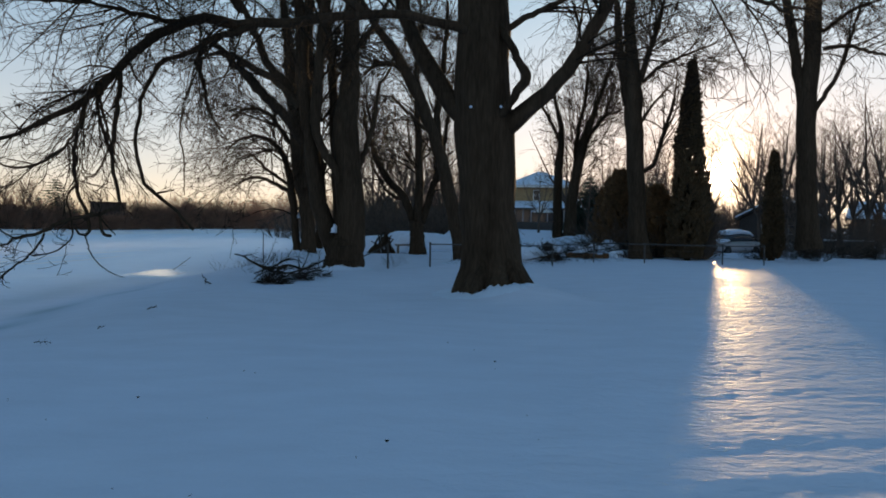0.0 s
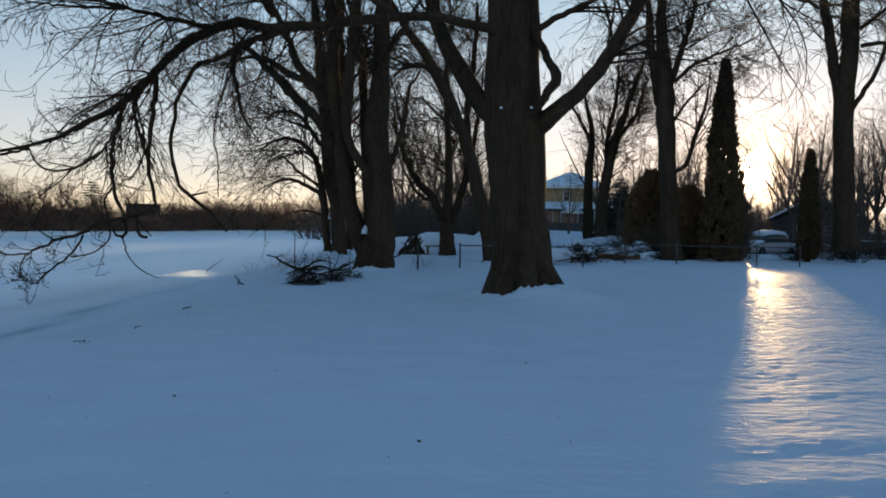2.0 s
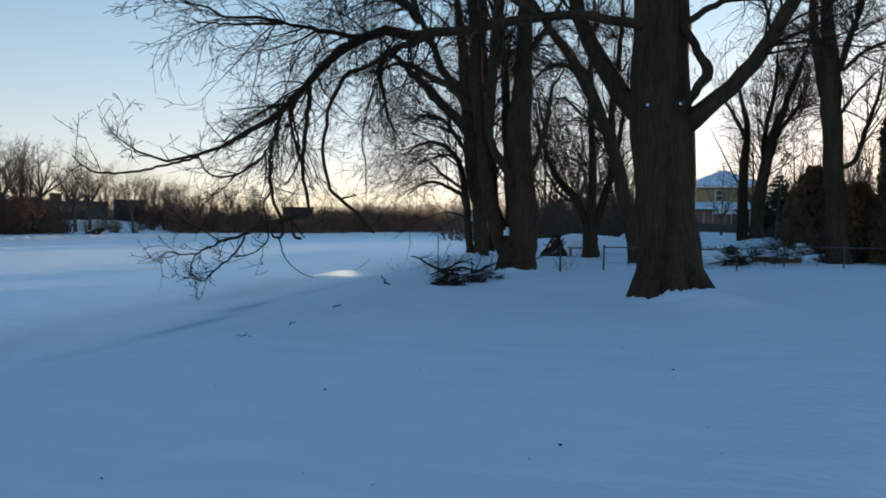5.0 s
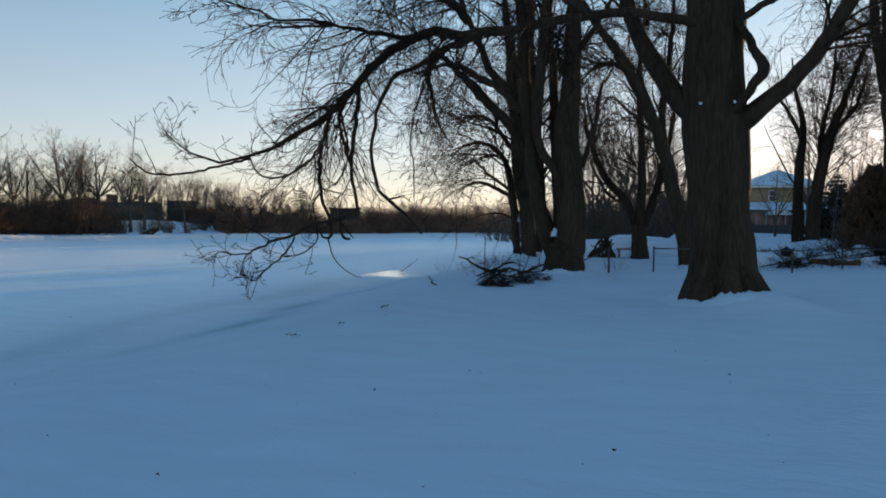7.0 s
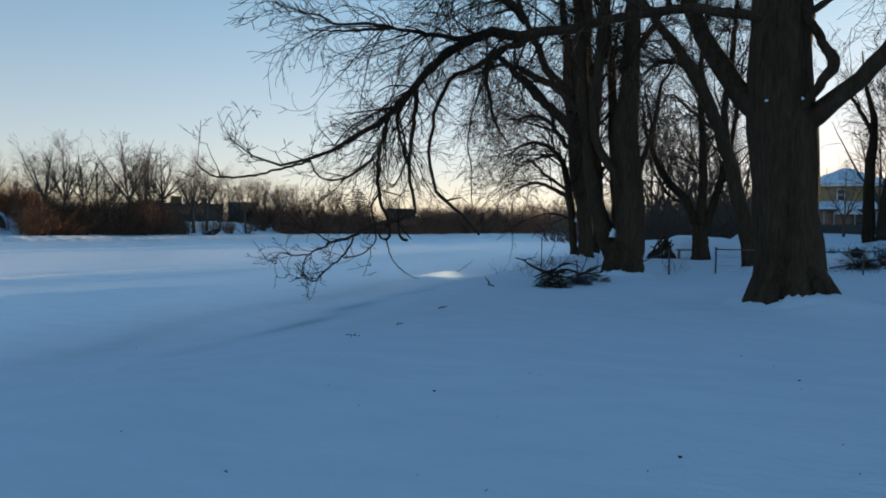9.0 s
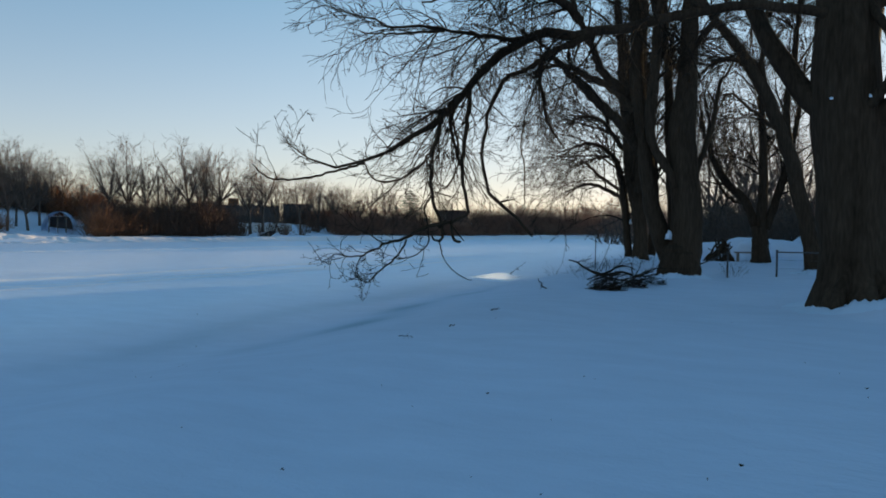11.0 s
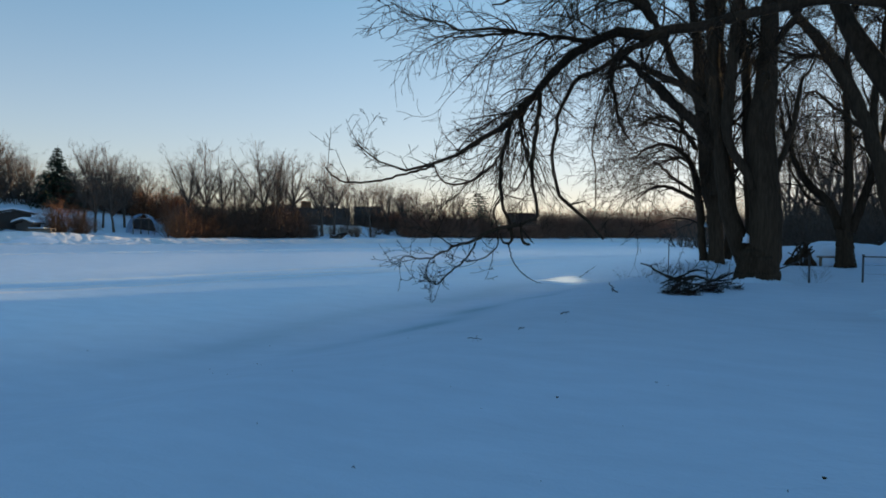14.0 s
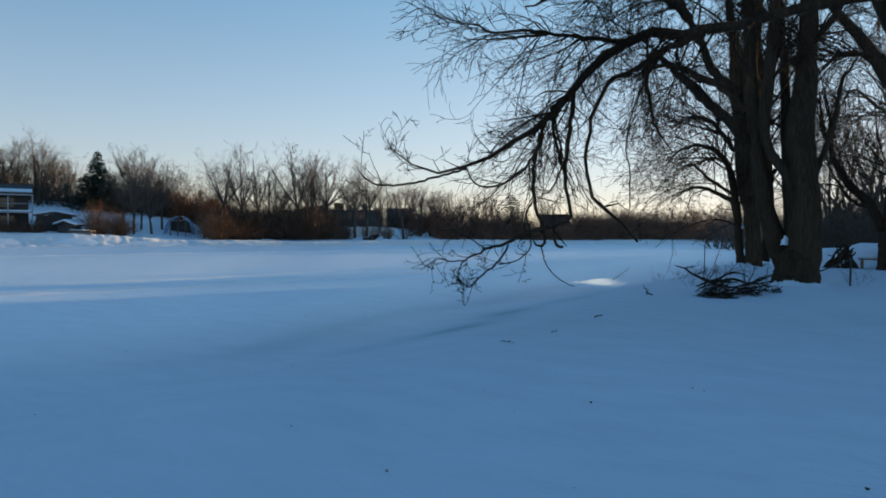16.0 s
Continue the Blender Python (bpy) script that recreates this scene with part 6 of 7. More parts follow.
yard_spots += [(21.5, 108, 5.5), (22.4, 100, 5.5), (23.4, 66, 7.5), (24.0, 58, 6.5), (24.5, 70, 8), (22.9, 66, 9.5), (24.0, 62, 10), (18.2, 70, 8.5), (9.3, 70, 11), (-4.2, 60, 11), (-2.2, 55, 10.5), (0.2, 52, 9), (31.8, 56, 9), (27.3, 55, 7.5), (25.2, 72, 8), (23.6, 80, 8.5), (19.5, 72, 7), (32.4, 44, 7.5), (22.4, 82, 11.5), (17.0, 86, 11), (24.9, 84, 11), (15.6, 80, 11.5), (19.2, 96, 11), (26.6, 78, 11), (12.2, 92, 10.5), (7.2, 80, 7.0), (-6.8, 50, 9), (-5.2, 56, 10), (-3.4, 52, 9), (-1.4, 58, 9.5), (0.8, 60, 9)]
for i, (az, d, h) in enumerate(yard_spots):
    x, y = polar(az, d)
    far_tree(x, y, h, 6 + i % 4)

# ---- far shore ----
def shore(s, across):
    """A point s metres along the far shore and so far behind it."""
    p = SHORE_A + SHORE_D * s + np.array([-SHORE_D[1], SHORE_D[0]]) * across
    return float(p[0]), float(p[1])


def on_shore(az, across):
    """Where the bearing az meets the line that runs at this depth behind the far shore."""
    n = np.array([-SHORE_D[1], SHORE_D[0]])
    d = np.array([math.sin(radians(az)), math.cos(radians(az))])
    k = (n @ SHORE_A + across) / (n @ d)
    return float(d[0] * k), float(d[1] * k)


# bearing, depth behind the shore, height
shore_spots = [(-63.2, 24, 7.4), (-62.5, 27, 7.5), (-61.5, 22, 8.8), (-61.0, 25, 6.9), (-60.3, 24, 6.1), (-59.4, 28, 6.3), (-55.6, 20, 8.5), (-55.2, 21, 7.8), (-54.4, 20, 8.6), (-53.2, 22, 7.7), (-52.1, 20, 7.2), (-50.9, 26, 6.0), (-49.1, 10, 10.4), (-48.0, 12, 11.2), (-46.8, 11, 10.4), (-45.3, 10, 8.8), (-43.7, 9, 12.0), (-42.9, 11, 11.5), (-41.7, 12, 11.0), (-39.5, 9, 10.6), (-38.6, 11, 10.2), (-37.7, 14, 8.5), (-35.8, 8, 8.6), (-34.6, 12, 7.7), (-33.2, 10, 7.2), (-32.1, 14, 6.6), (-40.1, 30, 8.3), (-36.9, 28, 8.1), (-35.1, 34, 8.1), (-33.6, 30, 7.3), (-30.6, 26, 6.3), (-29.1, 30, 6.4), (-44.7, 28, 7.8), (-42.4, 32, 9.4)]
shore_spots += [(-33.2, 12, 7.5), (-31.4, 10, 7), (-29.4, 12, 7.5), (-27.2, 9, 6.5), (-24.8, 11, 6.5), (-22.4, 10, 6), (-19.6, 12, 6), (-16.8, 10, 6), (-14.0, 12, 6.5), (-12.0, 14, 6), (-67, 24, 9)]
for i, (az, ac, h) in enumerate(shore_spots):
    x, y = on_shore(az, ac)
    far_tree(x, y, h, (i * 5 + 2) % 6)


def shore_drift():
    """Trampled, wind-heaped snow along the far waterline, its colour carrying the low sunlight."""
    rng = np.random.default_rng(58)
    ss, aa = np.arange(-30.0, 130.0, 0.12), np.linspace(-3.6, 4.6, 26)
    S, A = np.meshgrid(ss, aa)
    n = np.array([-SHORE_D[1], SHORE_D[0]])
    X = SHORE_A[0] + SHORE_D[0] * S + n[0] * A
    Y = SHORE_A[1] + SHORE_D[1] * S + n[1] * A
    k = rng.uniform(0, 6, 6)
    H = 0.055 * lattice(S / 0.8, A / 1.3, 311) + 0.04 * lattice(S / 0.4, A / 0.7, 312) + 0.09 * lattice(S / 3.1, A / 1.7, 313)
    edge = smooth(-3.5, -1.9, A + 0.3 * np.sin(S * 0.5 + k[4])) * (1 - smooth(2.6, 4.4, A + 0.3 * np.sin(S * 0.7 + k[5])))
    Z = ground_z(X, Y) - 0.16 + edge * (0.26 + H)
    V = np.stack([X.ravel(), Y.ravel(), Z.ravel()], 1)
    m = len(ss)
    i = (np.arange(len(aa) - 1)[:, None] * m + np.arange(m - 1)[None]).ravel()
    F = np.stack([i, i + 1, i + m + 1, i + m], 1)
    tagged(new("snow_drift", fast_mesh("snow_drift", V, F, SNOW_SUN_TINT)), "rough heaped snow along the far waterline, coloured as sunlit", "snow drift", kind="stuff")


shore_drift()


def river_track(x0, y0, x1, y1, width, height, seed):
    """A lumpy wind-packed snow ridge along an old ice track, coloured as sunlit."""
    length = math.hypot(x1 - x0, y1 - y0)
    dx, dy = (x1 - x0) / length, (y1 - y0) / length
    ss, aa = np.arange(0.0, length, 0.16), np.linspace(-1, 1, 7)
    S, A = np.meshgrid(ss, aa)
    side = A * width * (0.8 + 0.3 * lattice(S / 6.0, 0 * S + 0.5, seed)) + 0.5 * lattice(S / 9.0, 0 * S + 3.5, seed)
    X, Y = x0 + dx * S + dy * side, y0 + dy * S - dx * side
    lumps = 0.55 + 0.45 * lattice(S / 0.8, A * 1.5, seed + 1) + 0.3 * lattice(S / 4.0, A, seed + 2)
    ends = smooth(0, 4, S) * (1 - smooth(length - 8, length, S))
    Z = ground_z(X, Y) - 0.02 * A * A + height * (1 - A * A) * np.clip(lumps, 0.1, 2) * ends
    m = len(ss)
    i = (np.arange(len(aa) - 1)[:, None] * m + np.arange(m - 1)[None]).ravel()
    F = np.stack([i, i + 1, i + m + 1, i + m], 1)
    tagged(new("snow_ridge", fast_mesh("snow_ridge", np.stack([X.ravel(), Y.ravel(), Z.ravel()], 1), F, RIDGE_SUN_TINT)), "low lumpy snow ridge of an old river track, coloured as sunlit", "snow ridge", "river tracks")


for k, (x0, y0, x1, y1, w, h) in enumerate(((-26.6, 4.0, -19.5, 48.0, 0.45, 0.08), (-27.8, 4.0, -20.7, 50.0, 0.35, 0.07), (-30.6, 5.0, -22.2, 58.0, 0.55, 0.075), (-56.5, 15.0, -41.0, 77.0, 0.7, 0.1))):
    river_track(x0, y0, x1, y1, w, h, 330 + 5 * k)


def thicket(name, label, spots, seed, material, h, spread, stems, r, twigs=2.0):
    """Many bare bushes grown together into one brushwood belt."""
    rng = np.random.default_rng(seed)
    pc = []
    for x, y, s in spots:
        v, f = bush_mesh(rng, stems, h * s, spread * s, r, 4, 0.5, twigs, 3, (30, 95), 0.38)
        pc.append((v + np.array([x, y, gz(x, y)]), f))
    v, f = join(pc)
    return tagged(new(name, fast_mesh(name, v, f, material)), label, "brush", kind="stuff")


def twig_mass(name, label, spots, seed, material, n, size, width):
    """Fine leafless twigs filling the body of a wood, clump by clump."""
    rng = np.random.default_rng(seed)
    C, D = [], []
    for x, y, r, h in spots:
        a, q = rng.uniform(0, 2 * np.pi, n), np.sqrt(rng.uniform(0, 1, n))
        top = h * np.sqrt(np.clip(1.02 - q * q, 0.02, 1)) * (1 + 0.16 * np.sin(a * 3 + seed + x) + 0.1 * np.sin(a * 7 + y))
        z = top * rng.uniform(0, 1, n) ** 0.85
        px, py = x + np.cos(a) * q * r, y + np.sin(a) * q * r
        C.append(np.stack([px, py, ground_z(px, py) + z], 1))
        D.append(np.stack([np.cos(a) * 0.5, np.sin(a) * 0.5, np.full(n, 0.7)], 1) + rng.normal(0, 0.55, (n, 3)))
    v, f = sprays(rng, np.vstack(C), np.vstack(D), size, width)
    return tagged(new(name, fast_mesh(name, v, f, material, False)), label, "brush", kind="stuff")


# the wood that closes the river: along the far shore, then across its head
masses = []
for k in range(46):
    az = -24.6 + 11.0 * (k + rb.uniform(-0.5, 0.5)) / 45
    masses.append((*on_shore(az, rb.uniform(7.0, 12.0)), rb.uniform(2.2, 3.2), rb.uniform(3.3, 4.3) + 0.16 * (az + 24.6)))
for k in range(44):
    u = (k + rb.uniform(-0.5, 0.5)) / 43
    masses.append((-36 + 42 * u + rb.uniform(-1, 1), 148 + 36 * max(0.0, u) ** 0.9 + rb.uniform(0, 8), rb.uniform(2.6, 4.2), rb.uniform(7.0, 8.6) + 1.4 * u))
masses = [p for p in masses if abs(math.degrees(math.atan2(p[0], p[1])) + 24.3) > 1.4]
twig_mass("far_brush", "brown leafless wood standing close along the river bend", masses, 97, BROWNTWIG, 640, 0.75, 0.05)
masses = []
for az0, az1, n, lo, hi, h0, h1 in ((-32.9, -29.9, 16, 7, 11, 3.4, 4.4), (-30.0, -26.8, 14, 7, 12, 2.6, 3.5), (-26.4, -22.6, 16, 6.4, 7.6, 1.4, 2.2), (-49.8, -45.6, 16, 8, 15, 2.6, 4.0), (-45.4, -41.4, 14, 8, 15, 2.6, 4.2), (-35.6, -33.2, 8, 16, 24, 2.4, 3.2)):
    for k in range(n):
        masses.append((*on_shore(rb.uniform(az0, az1), rb.uniform(lo, hi)), rb.uniform(1.5, 2.6), rb.uniform(h0, h1)))
twig_mass("shore_brush", "dense brown brushwood on the far snowy shore", masses, 98, BROWNTWIG, 600, 0.62, 0.055)

masses = []
for k in range(34):
    az = rb.uniform(-57.6, -48.8)
    masses.append((*on_shore(az, rb.uniform(19, 27)), rb.uniform(1.8, 2.8), rb.uniform(2.8, 4.6)))
for az0, az1, n, h0, h1 in ((-44.6, -43.2, 9, 4.0, 5.0), (-48.9, -46.8, 8, 3.0, 4.2), (-42.6, -41.0, 7, 2.6, 3.8)):
    for k in range(n):
        masses.append((*on_shore(rb.uniform(az0, az1), rb.uniform(6.0, 10)), rb.uniform(1.3, 2.0), rb.uniform(h0, h1)))
twig_mass("hill_brush", "dark leafless brushwood grown together on the far slope", masses, 99, BRUSHWOOD, 420, 0.6, 0.055)
masses = [(*on_shore(rb.uniform(-52.4, -49.2), rb.uniform(15, 18)), rb.uniform(1.3, 2.0), rb.uniform(3.2, 4.4)) for k in range(10)]
twig_mass("russet_brush", "reddish-brown leafless brush on the far slope", masses, 100, RUSSET, 420, 0.5, 0.05)

spots = []
for az0, az1, n, lo, hi in ((-50.2, -45.3, 46, 0.5, 0.95), (-45.3, -41.2, 40, 0.55, 1.0), (-41.2, -39.8, 7, 0.3, 0.5), (-38.9, -34.4, 9, 0.25, 0.45)):
    for k in range(n):
        spots.append((*on_shore(rb.uniform(az0, az1), rb.uniform(6.0, 13)), rb.uniform(lo, hi)))
thicket("far_thicket", "dense leafless brown brushwood along the far shore", spots, 91, BRUSHWOOD, 6.6, 2.3, 24, 0.038, 2.9)
spots = [(*on_shore(-34.2 + 28 * (k / 119) ** 0.8, rb.uniform(7.0, 16)), rb.uniform(0.6, 1.0)) for k in range(120)]
spots = [p for p in spots if abs(math.degrees(math.atan2(p[0], p[1])) + 24.3) > 1.2]
thicket("far_woods", "dark leafless woods closing the river bend", spots, 94, BRUSHWOOD, 5.6, 2.8, 22, 0.05, 2.6)
# Row across the river's head, raised to keep the sun off the ice.
spots = [(-48 + 75 * k / 43 + rb.uniform(-1.5, 1.5), rb.uniform(196, 228), rb.uniform(0.75, 1.05)) for k in range(44)]
spots = [(x, y, s * (0.6 if x < -10 else 1.0)) for x, y, s in spots]
# Clumps added out of sight behind the maple, also blocking the sun.
spots += [(-8 + 25 * k / 13, rb.uniform(200, 226), rb.uniform(0.95, 1.1)) for k in range(14)]
thicket("upstream_woods", "bare brown woods across the head of the river", spots, 95, FARWOOD, 11.5, 6.0, 26, 0.11, 2.6)
spots = [(*on_shore(rb.uniform(-47, -33), rb.uniform(52, 62)), rb.uniform(0.55, 1.0)) for k in range(46)]
spots += [(*on_shore(rb.uniform(-43, -32), rb.uniform(17, 26)), rb.uniform(0.45, 0.7)) for k in range(40)]
thicket("skyline_thicket", "thin leafless brown trees behind the far buildings", spots, 96, FARWOOD, 6.2, 3.6, 18, 0.045, 4.0)
spots = []
for k in range(60):
    az = rb.uniform(-66, -49)
    x, y = on_shore(az, rb.uniform(20, 34))
    spots.append((x, y, rb.uniform(0.6, 1.0)))
for k in range(26):
    spots.append((*on_shore(rb.uniform(-67, -59), rb.uniform(16, 26)), rb.uniform(0.8, 1.15)))
thicket("hill_thicket", "brown leafless thicket on the slope over the far shore", spots, 92, FARWOOD, 6.2, 2.8, 22, 0.044, 3.0)
spots = [(*polar(rb.uniform(-13, 44), rb.uniform(96, 130)), rb.uniform(0.6, 1.0)) for k in range(80)]
spots += [(*polar(rb.uniform(-6.5, -1), rb.uniform(60, 100)), rb.uniform(0.4, 0.6)) for k in range(34)]
spots += [(*polar(rb.uniform(-6, 1), rb.uniform(62, 100)), rb.uniform(0.5, 0.72)) for k in range(20)]
# Added behind the hedge, out of sight, to block sun streaks.
spots += [(19 + 1.3 * k, 98 + 3 * (k % 3), rb.uniform(1.15, 1.35)) for k in range(9)]
spots = [p for p in spots if abs(math.degrees(math.atan2(p[0], p[1])) - 21.0) > 2.0 or p[2] < 0.95]
spots += [(*polar(rb.uniform(16.5, 26.5), rb.uniform(138, 152)), rb.uniform(0.88, 1.0)) for k in range(60)]
# Added sun blockers for the bank trees, 106 to 118 m out.
spots += [(*polar(rb.uniform(9.8, 15.6), rb.uniform(106, 118)), rb.uniform(1.2, 1.45)) for k in range(24)]
spots += [(*polar(rb.uniform(12.5, 16.0), rb.uniform(108, 116)), rb.uniform(1.6, 1.9)) for k in range(18)]
thicket("back_thicket", "dense brown brush and saplings behind the houses", spots, 93, FARWOOD, 6.6, 3.2, 20, 0.05, 2.2)

for i, (az, ac, s, h) in enumerate(((-57.6, 6.0, 2.3, 4.2), (-56.2, 6.0, 1.9, 3.2), (-49.6, 5.5, 2.3, 4.4), (-48.0, 6.0, 2.2, 3.4), (-52.0, 24.0, 2.8, 4.6), (-50.4, 22.0, 2.8, 4.4), (-47.0, 7.0, 2.0, 3.4))):
    x, y = on_shore(az, ac)
    b = bush("russet_bush", "dense reddish-brown leafless bush on the shore", 210, h, s, 0.025, 100 + i, RUSSET, group="russet bushes", twigs=3.0)
    put(b, x, y)

x, y = on_shore(-57.6, 20.0)
put(spruce("spruce", "tall dark blue-green spruce on the far bank", 7.9, 4.6, 41, 24, m=26), x, y)
for az, ac, s in ((-27.6, 14, 0.8), (-18.9, 14, 0.6), (-53.6, 30, 0.6), (-28.6, 20, 0.4), (-30.2, 18, 0.35)):
    x, y = on_shore(az, ac)
    put(spruce("spruce", "small dark spruce among the far brush", 9.4, 8.5, int(50 - az), 18, "", 12), x, y, 0, s)


for i, (az, ac, h) in enumerate(((-61.4, 4.6, 1.5), (-62.1, 4.8, 1.3), (-62.9, 4.6, 1.6), (-63.8, 4.8, 1.5), (-64.8, 4.6, 1.6))):
    put(bush("shrub", "low dark leafless shrub before the shore house", 90, h, 1.2, 0.03, 170 + i, BRUSHWOOD, group="shore shrubs", twigs=3.0), *on_shore(az, ac))

put(spruce("spruce", "small dark conifer beside the yellow house", 6.2, 3.4, 61, 16, "", 16), 14.84, 76.66)

# ---- houses and buildings over the river ----
def shore_house():
    x, y = on_shore(-64.3, 10.0)
    h = thing("shore_house", Matrix.Translation((x, y, gz(x, y) - 0.75)) @ Matrix.Rotation(radians(62), 4, "Z"), "dark two-storey shore house with white balcony rails and snowy roof", "house")
    part("wall", boxes((-7, 4.2, -3, 3, -0.5, 4.2)), DARKWALL, h)
    r = part("roof", gable_roof(-7.4, 4.6, -3.6, 3.6, 4.15, 5.1, 0.18, "x"), DARKWALL, h)
    part("snow", gable_roof(-7.35, 4.55, -3.5, -1.6, 4.36, 4.62, 0.12, "x"), SNOW_SOFT, r, "snow along the eaves")
    d = part("deck", boxes((-7, 4.6, -5.0, -3.01, 2.1, 2.25)), RAIL, h)
    part("deck_snow", boxes((-6.9, 4.5, -4.9, -3.1, 2.252, 2.4), bevel=0.04), SNOW_SOFT, d)
    part("balcony_roof", boxes((-7, 4.6, -5.1, -3.02, 4.0, 4.12)), RAIL, h)
    part("top_rail", boxes((-7, 4.6, -5.0, -4.93, 3.05, 3.12)), RAIL, d)
    for i in range(6):
        px = -6.9 + i * 2.28
        part("post", boxes((px, px + 0.12, -4.98, -4.86, -0.5, 2.1), (px, px + 0.12, -4.98, -4.86, 2.25, 4.0)), RAIL, h)
    for i in range(4):
        px = -6.0 + i * 2.5
        window(h, px, px + 1.3, 0.7, 1.8, -3.0, frame_m=GREYWALL)
        window(h, px, px + 1.3, 2.7, 3.7, -3.0, frame_m=GREYWALL)
    part("chimney", boxes((-1.3, -0.7, -0.2, 0.4, 5.0, 6.5)), GREYWALL, h)


shore_house()


def boathouse(az, ac, w, d, eave, ridge, label, rz, m):
    x, y = on_shore(az, ac)
    return small_house("boathouse", label, x, y, w, d, eave, ridge, rz, m, "y", 0)


boathouse(-60.3, 8.0, 3.6, 3.4, 1.6, 1.95, "dark boathouse with snow on its roof", 62, DARKWALL)
boathouse(-59.35, 5.5, 1.7, 1.8, 0.9, 1.25, "little dark shed with a snowy roof", 30, GREYWALL)


def hoop_shelter(az, ac):
    x, y = on_shore(az, ac)
    s = thing("hoop_shelter", Matrix.Translation((x, y, gz(x, y))) @ Matrix.Rotation(radians(45), 4, "Z"), "white arched shelter with dark open end and snow on it", "shelter")
    bm = bmesh.new()
    a = [math.pi * k / 14 for k in range(15)]
    v0 = [bm.verts.new((math.cos(q) * 1.7, -2, math.sin(q) * 2.3)) for q in a]
    v1 = [bm.verts.new((math.cos(q) * 1.7, 2, math.sin(q) * 2.3)) for q in a]
    for i in range(14):
        bm.faces.new((v0[i], v0[i + 1], v1[i + 1], v1[i]))
    bmesh.ops.solidify(bm, geom=bm.faces[:], thickness=0.08)
    part("cover", bm, SNOW_SOFT, s)
    part("back_wall", boxes((-1.3, 1.3, 1.5, 1.6, -0.2, 1.7)), GREYWALL, s)
    for sx in (-0.9, 0.0, 0.9):
        part("door_post", boxes((sx - 0.05, sx + 0.05, -1.95, -1.85, -0.2, 1.8)), WOOD, s)


hoop_shelter(-52.2, 10.0)


def block(name, label, az, d, w, dep, h, m, rz, wins=0, base=None):
    x, y = polar(az, d)
    z = gz(x, y) if base is None else base
    b = thing(name, Matrix.Translation((x, y, z)) @ Matrix.Rotation(radians(rz), 4, "Z"), label, "building")
    part("wall", boxes((-w / 2, w / 2, -dep / 2, dep / 2, -1.0, h)), m, b)
    part("parapet", boxes((-w / 2 - 0.1, w / 2 + 0.1, -dep / 2 - 0.1, dep / 2 + 0.1, h + 0.002, h + 0.3)), BROWNWALL if m is BROWNWALL else DARKWALL, b)
    for i in range(wins):
        c = -w / 2 + w * (i + 0.5) / wins
        window(b, c - 0.7, c + 0.7, h - 2.2, h - 0.9, -dep / 2)
    return b


g = block("long_building", "long low grey building behind the far trees", -40.6, 142, 15, 10, 2.7, GREYWALL, 42)
part("roof_block", boxes((-1.2, 0.6, -2, 2, 3.02, 4.3)), RUSTY, g)
part("chimney", boxes((4.0, 4.8, -0.5, 0.5, 3.02, 4.3)), GREYWALL, g)
part("roof_step", boxes((-5.2, -2.2, -3, 3, 3.02, 3.6)), GREYWALL, g)
part("roof_step", boxes((1.6, 3.2, -3, 3, 3.02, 3.45)), DARKWALL, g)
block("long_building", "low grey flat-roofed building across the river", -36.1, 132, 4.6, 6, 3.0, GREYWALL, 38)
block("dark_building", "dark brown flat-roofed building across the river", -24.3, 144, 5.7, 5, 3.2, BROWNWALL, 26)


def board_fence(az0, az1, ac):
    f = thing("board_fence", Matrix(), "pale weathered board fence half sunk in snow", "fence")
    me = None
    for i in range(34):
        az = az0 + (az1 - az0) * i / 33
        x, y = on_shore(az, ac)
        if me is None:
            bm = boxes((-0.16, 0.16, -0.02, 0.02, -0.3, 1.25), bevel=0.01)
            me = bpy.data.meshes.new("board")
            bm.to_mesh(me)
            bm.free()
            me.materials.append(TRIMWHITE)
        b = mesh_part("board", me, f)
        b.location, b.rotation_euler = (x, y, gz(x, y)), (0, 0, radians(50))


board_fence(-40.0, -36.6, 12)
v, f = rod((0, 0, -0.5), (0, 0, 7.4), 0.13)
pole = tagged(new("utility_pole", fast_mesh("utility_pole", v, f, WOOD)), "brown wooden utility pole among far trees", "pole")
put(pole, *on_shore(-45.9, 12))


def rowboat(az, ac, rz):
    """A small open boat lying on its side, hauled out on the snow."""
    x, y = on_shore(az, ac)
    b = thing("rowboat", Matrix.Translation((x, y, gz(x, y) + 0.22)) @ Matrix.Rotation(radians(rz), 4, "Z") @ Matrix.Rotation(radians(-20), 4, "Y") @ Matrix.Rotation(radians(50), 4, "X"), "dark rowboat hauled out on its side on the snow", "boat")
    bm = bmesh.new()
    rings = []
    for i in range(13):
        u = -1 + i / 6
        hw = 0.5 * (1 - max(0.0, u) ** 2.2) * (1 - 0.25 * max(0.0, -u)) + 0.02
        rings.append([bm.verts.new((u * 1.35, math.cos(q) * hw, -0.38 * math.sin(q) * (0.6 + 0.4 * hw) + 0.10 * max(0.0, u))) for q in [math.pi * k / 8 for k in range(9)]])
    for p, q in zip(rings, rings[1:]):
        for k in range(8):
            bm.faces.new((p[k], q[k], q[k + 1], p[k + 1]))
    bm.faces.new(rings[0])
    bmesh.ops.solidify(bm, geom=bm.faces[:], thickness=0.03)
    part("hull", bm, DARKWALL, b)
    for u in (-0.5, 0.2):
        part("thwart", boxes((u - 0.1, u + 0.1, -0.42, 0.42, -0.12, -0.09)), WOOD, b)


rowboat(-38.3, 4.0, 25)


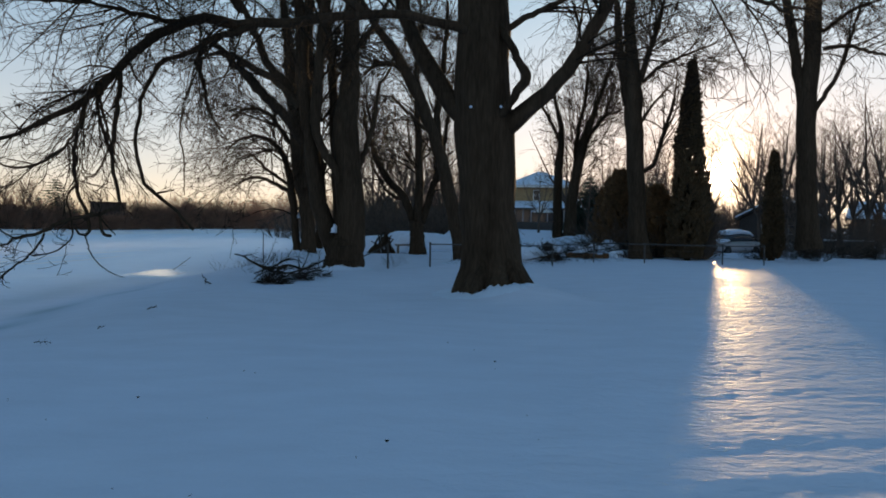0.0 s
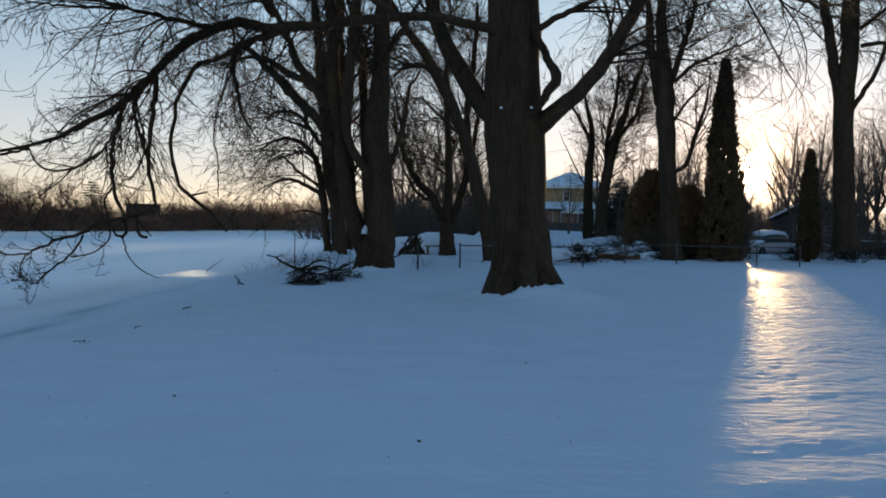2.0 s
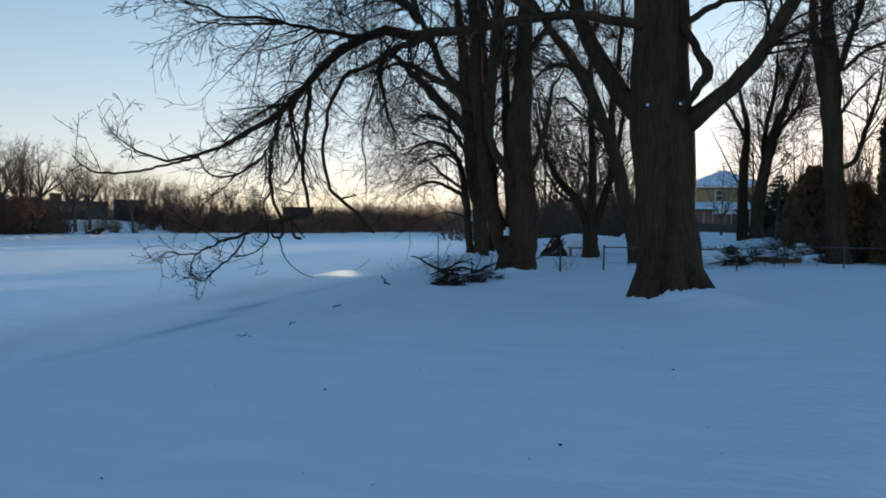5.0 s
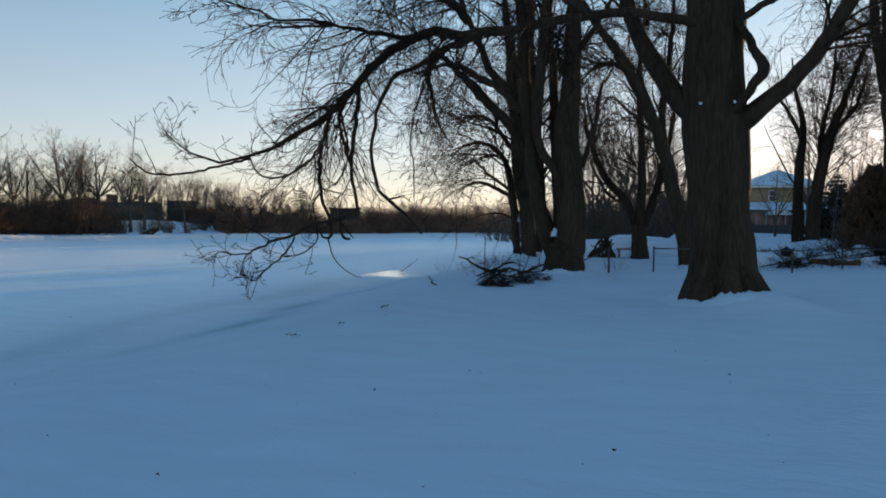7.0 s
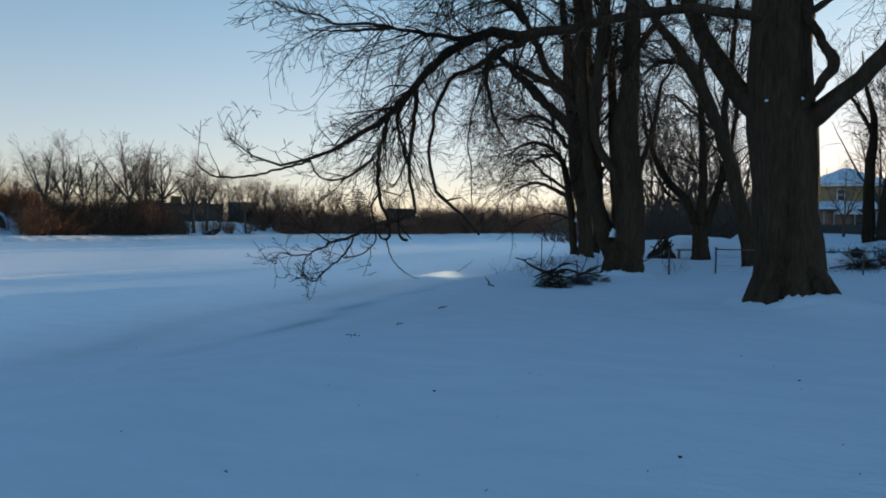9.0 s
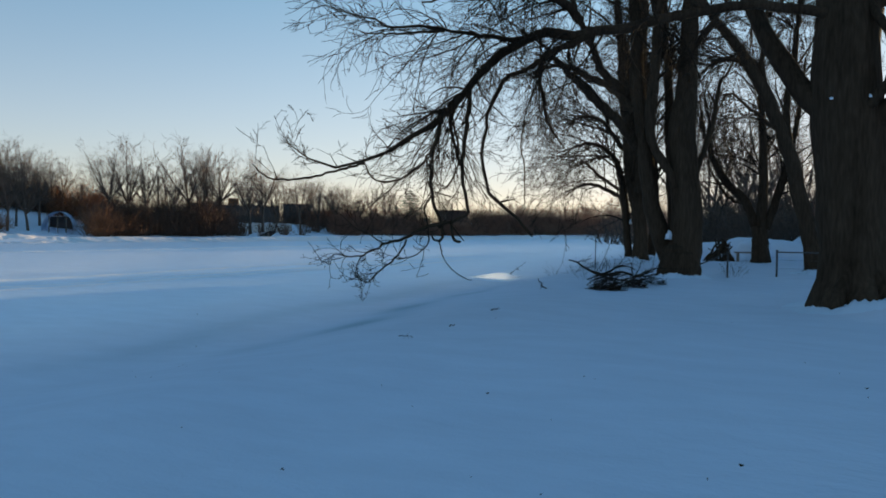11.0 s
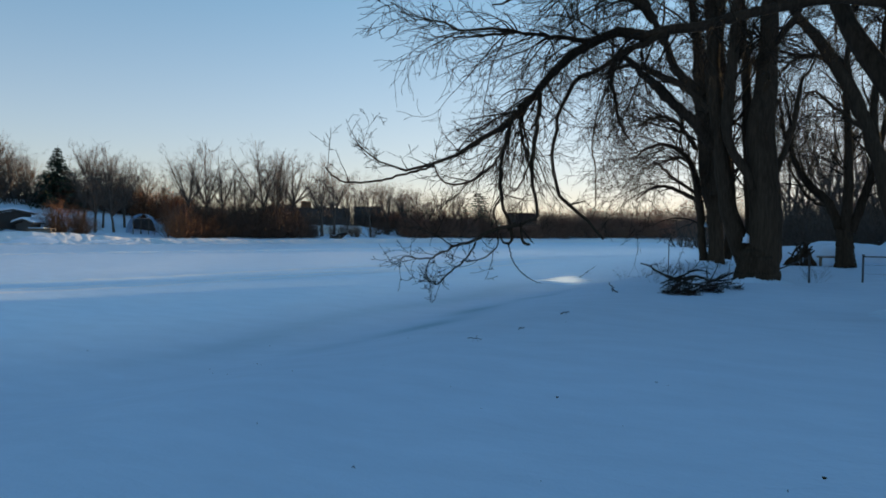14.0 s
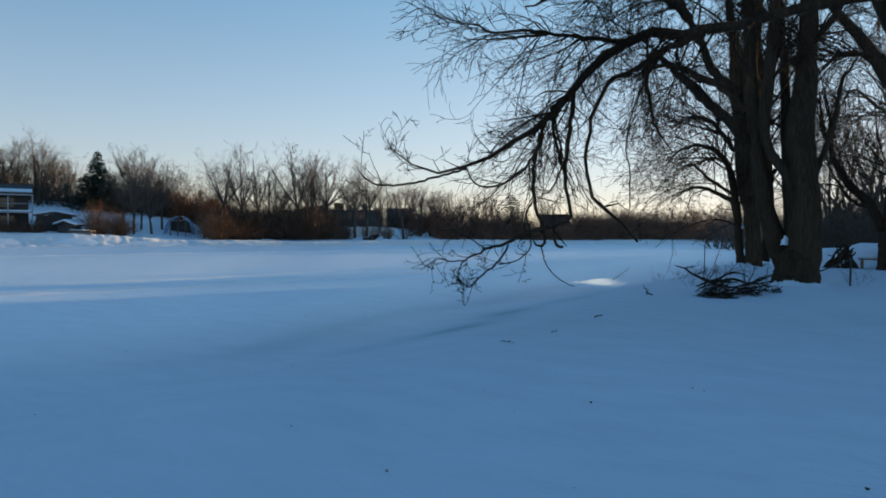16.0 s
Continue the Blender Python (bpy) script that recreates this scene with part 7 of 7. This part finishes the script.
def landing(az, ac):
    """A low weathered landing stage of boards on two bearers."""
    x, y = on_shore(az, ac)
    d = thing("landing_stage", Matrix.Translation((x, y, gz(x, y) + 0.05)) @ Matrix.Rotation(radians(28), 4, "Z"), "low yellowish-brown wooden landing stage by the shed", "landing stage")
    for k in range(9):
        part("board", boxes((-1.35 + k * 0.3, -1.09 + k * 0.3, -0.55, 0.55, 0.32, 0.37)), WOOD, d)
    for sy in (-0.4, 0.4):
        part("bearer", boxes((-1.35, 1.35, sy - 0.05, sy + 0.05, -0.3, 0.318)), WOOD, d)
    part("snow", boxes((-1.2, 0.5, -0.45, 0.5, 0.372, 0.46), bevel=0.03), SNOW_SOFT, d)


landing(-58.6, 3.6)
for i, (az, ac) in enumerate(((-55.3, 8), (-54.8, 11), (-54.1, 9), (-53.4, 12), (-56.0, 12))):
    x, y = on_shore(az, ac)
    far_tree(x, y, 7.5, (i + 3) % 6)

# ---- ice, twigs and litter on the snow ----
def fallen_twig(x, y, length, r, rz, seed, rise=0.0):
    rng = np.random.default_rng(seed)
    w = np.linspace(-0.5, 0.5, 9)
    L = np.stack([w * length, rng.normal(0, 0.05 * length, 9), 0.02 + (w + 0.5) * rise + np.abs(rng.normal(0, 0.02, 9))], 1)[None]
    R = np.linspace(1, 0.4, 9)[None] * r
    A, AR = grow(rng, L, R, 5, (length * 0.15, length * 0.4), (25, 60), 0.02, 0.2, 5, 0.2, 0.9, 0.6, 0.4)
    v, f = join([tubes(L, R, 6), tubes(A, AR, 4)])
    ob = new("fallen_twig", fast_mesh("fallen_twig", v, f, TWIG))
    ob.matrix_world = Matrix.Translation((x, y, gz(x, y))) @ Matrix.Rotation(rz, 4, "Z")
    tagged(ob, "fallen dark twig lying on the snow", "twig", "fallen twigs")


TWIGS = [
    (-5.10, 9.62, 0.0, 0.36, 0.006, -0.5, 0.02), (-4.84, 12.54, 0.0, 0.16, 0.012, 0.5, 0.02), (-5.63, 17.74, 0.0, 0.55, 0.018, 2.2, 0.16),
    (-4.90, 10.81, 0.0, 0.10, 0.008, 0.3, 0.02), (-11.98, 34.19, 0.0, 0.8, 0.016, 0.5, 0.6),
]
for i, (x, y, z, ln, r, rz, rise) in enumerate(TWIGS):
    fallen_twig(x, y, ln, r, rz, 120 + i, rise)

rl = np.random.default_rng(77)
SPECKS = [(-3.09, 4.06), (-1.85, 6.05), (-0.35, 5.26), (0.63, 8.40), (-3.79, 6.60), (-1.87, 4.37), (-1.38, 4.27), (-1.88, 7.70), (-11.65, 18.77), (-10.31, 10.93), (-2.72, 6.81), (-8.74, 4.78), (-3.07, 4.05), (-1.85, 6.07), (-3.76, 6.56), (-11.55, 18.67), (-0.34, 5.27), (-12.56, 8.55), (-13.96, 14.85), (-2.02, 7.79)]
SPECKS += [(rl.uniform(-9, 3), rl.uniform(3.2, 14)) for k in range(30)]
lv, lf = [], []
for k, (lx, ly) in enumerate(SPECKS):
    a = np.sort(rl.uniform(0, 6.28, 5))
    q = rl.uniform(0.009, 0.019, 5) if k < 20 else rl.uniform(0.004, 0.009, 5)
    z = gz(lx, ly) + 0.012
    for j in range(5):
        lv.append((lx + math.cos(a[j]) * q[j], ly + math.sin(a[j]) * q[j], z + rl.uniform(0, 0.02)))
    lf.append([k * 5 + j for j in range(5)])
tagged(new("leaf_litter", fast_mesh("leaf_litter", lv, lf, TWIG, False)), "scattered dark bits of bark and leaf on snow", "litter", kind="stuff")

# snow lodged in crotches of the trees
for i, (x, y, z, s) in enumerate(((1.20, 16.01, 4.07, 0.03), (0.56, 16.14, 4.08, 0.028), (-3.53, 24.10, 1.26, 0.115), (-6.05, 31.12, 1.74, 0.08))):
    ob = lump("snow_clump", "small clump of snow lodged in a branch fork", 0, 0, s * 0.75, s * 0.75, s * 1.5, 140 + i, SNOW_SOFT, "snow clump", rough=0.3)
    ob.location = (x, y, z)
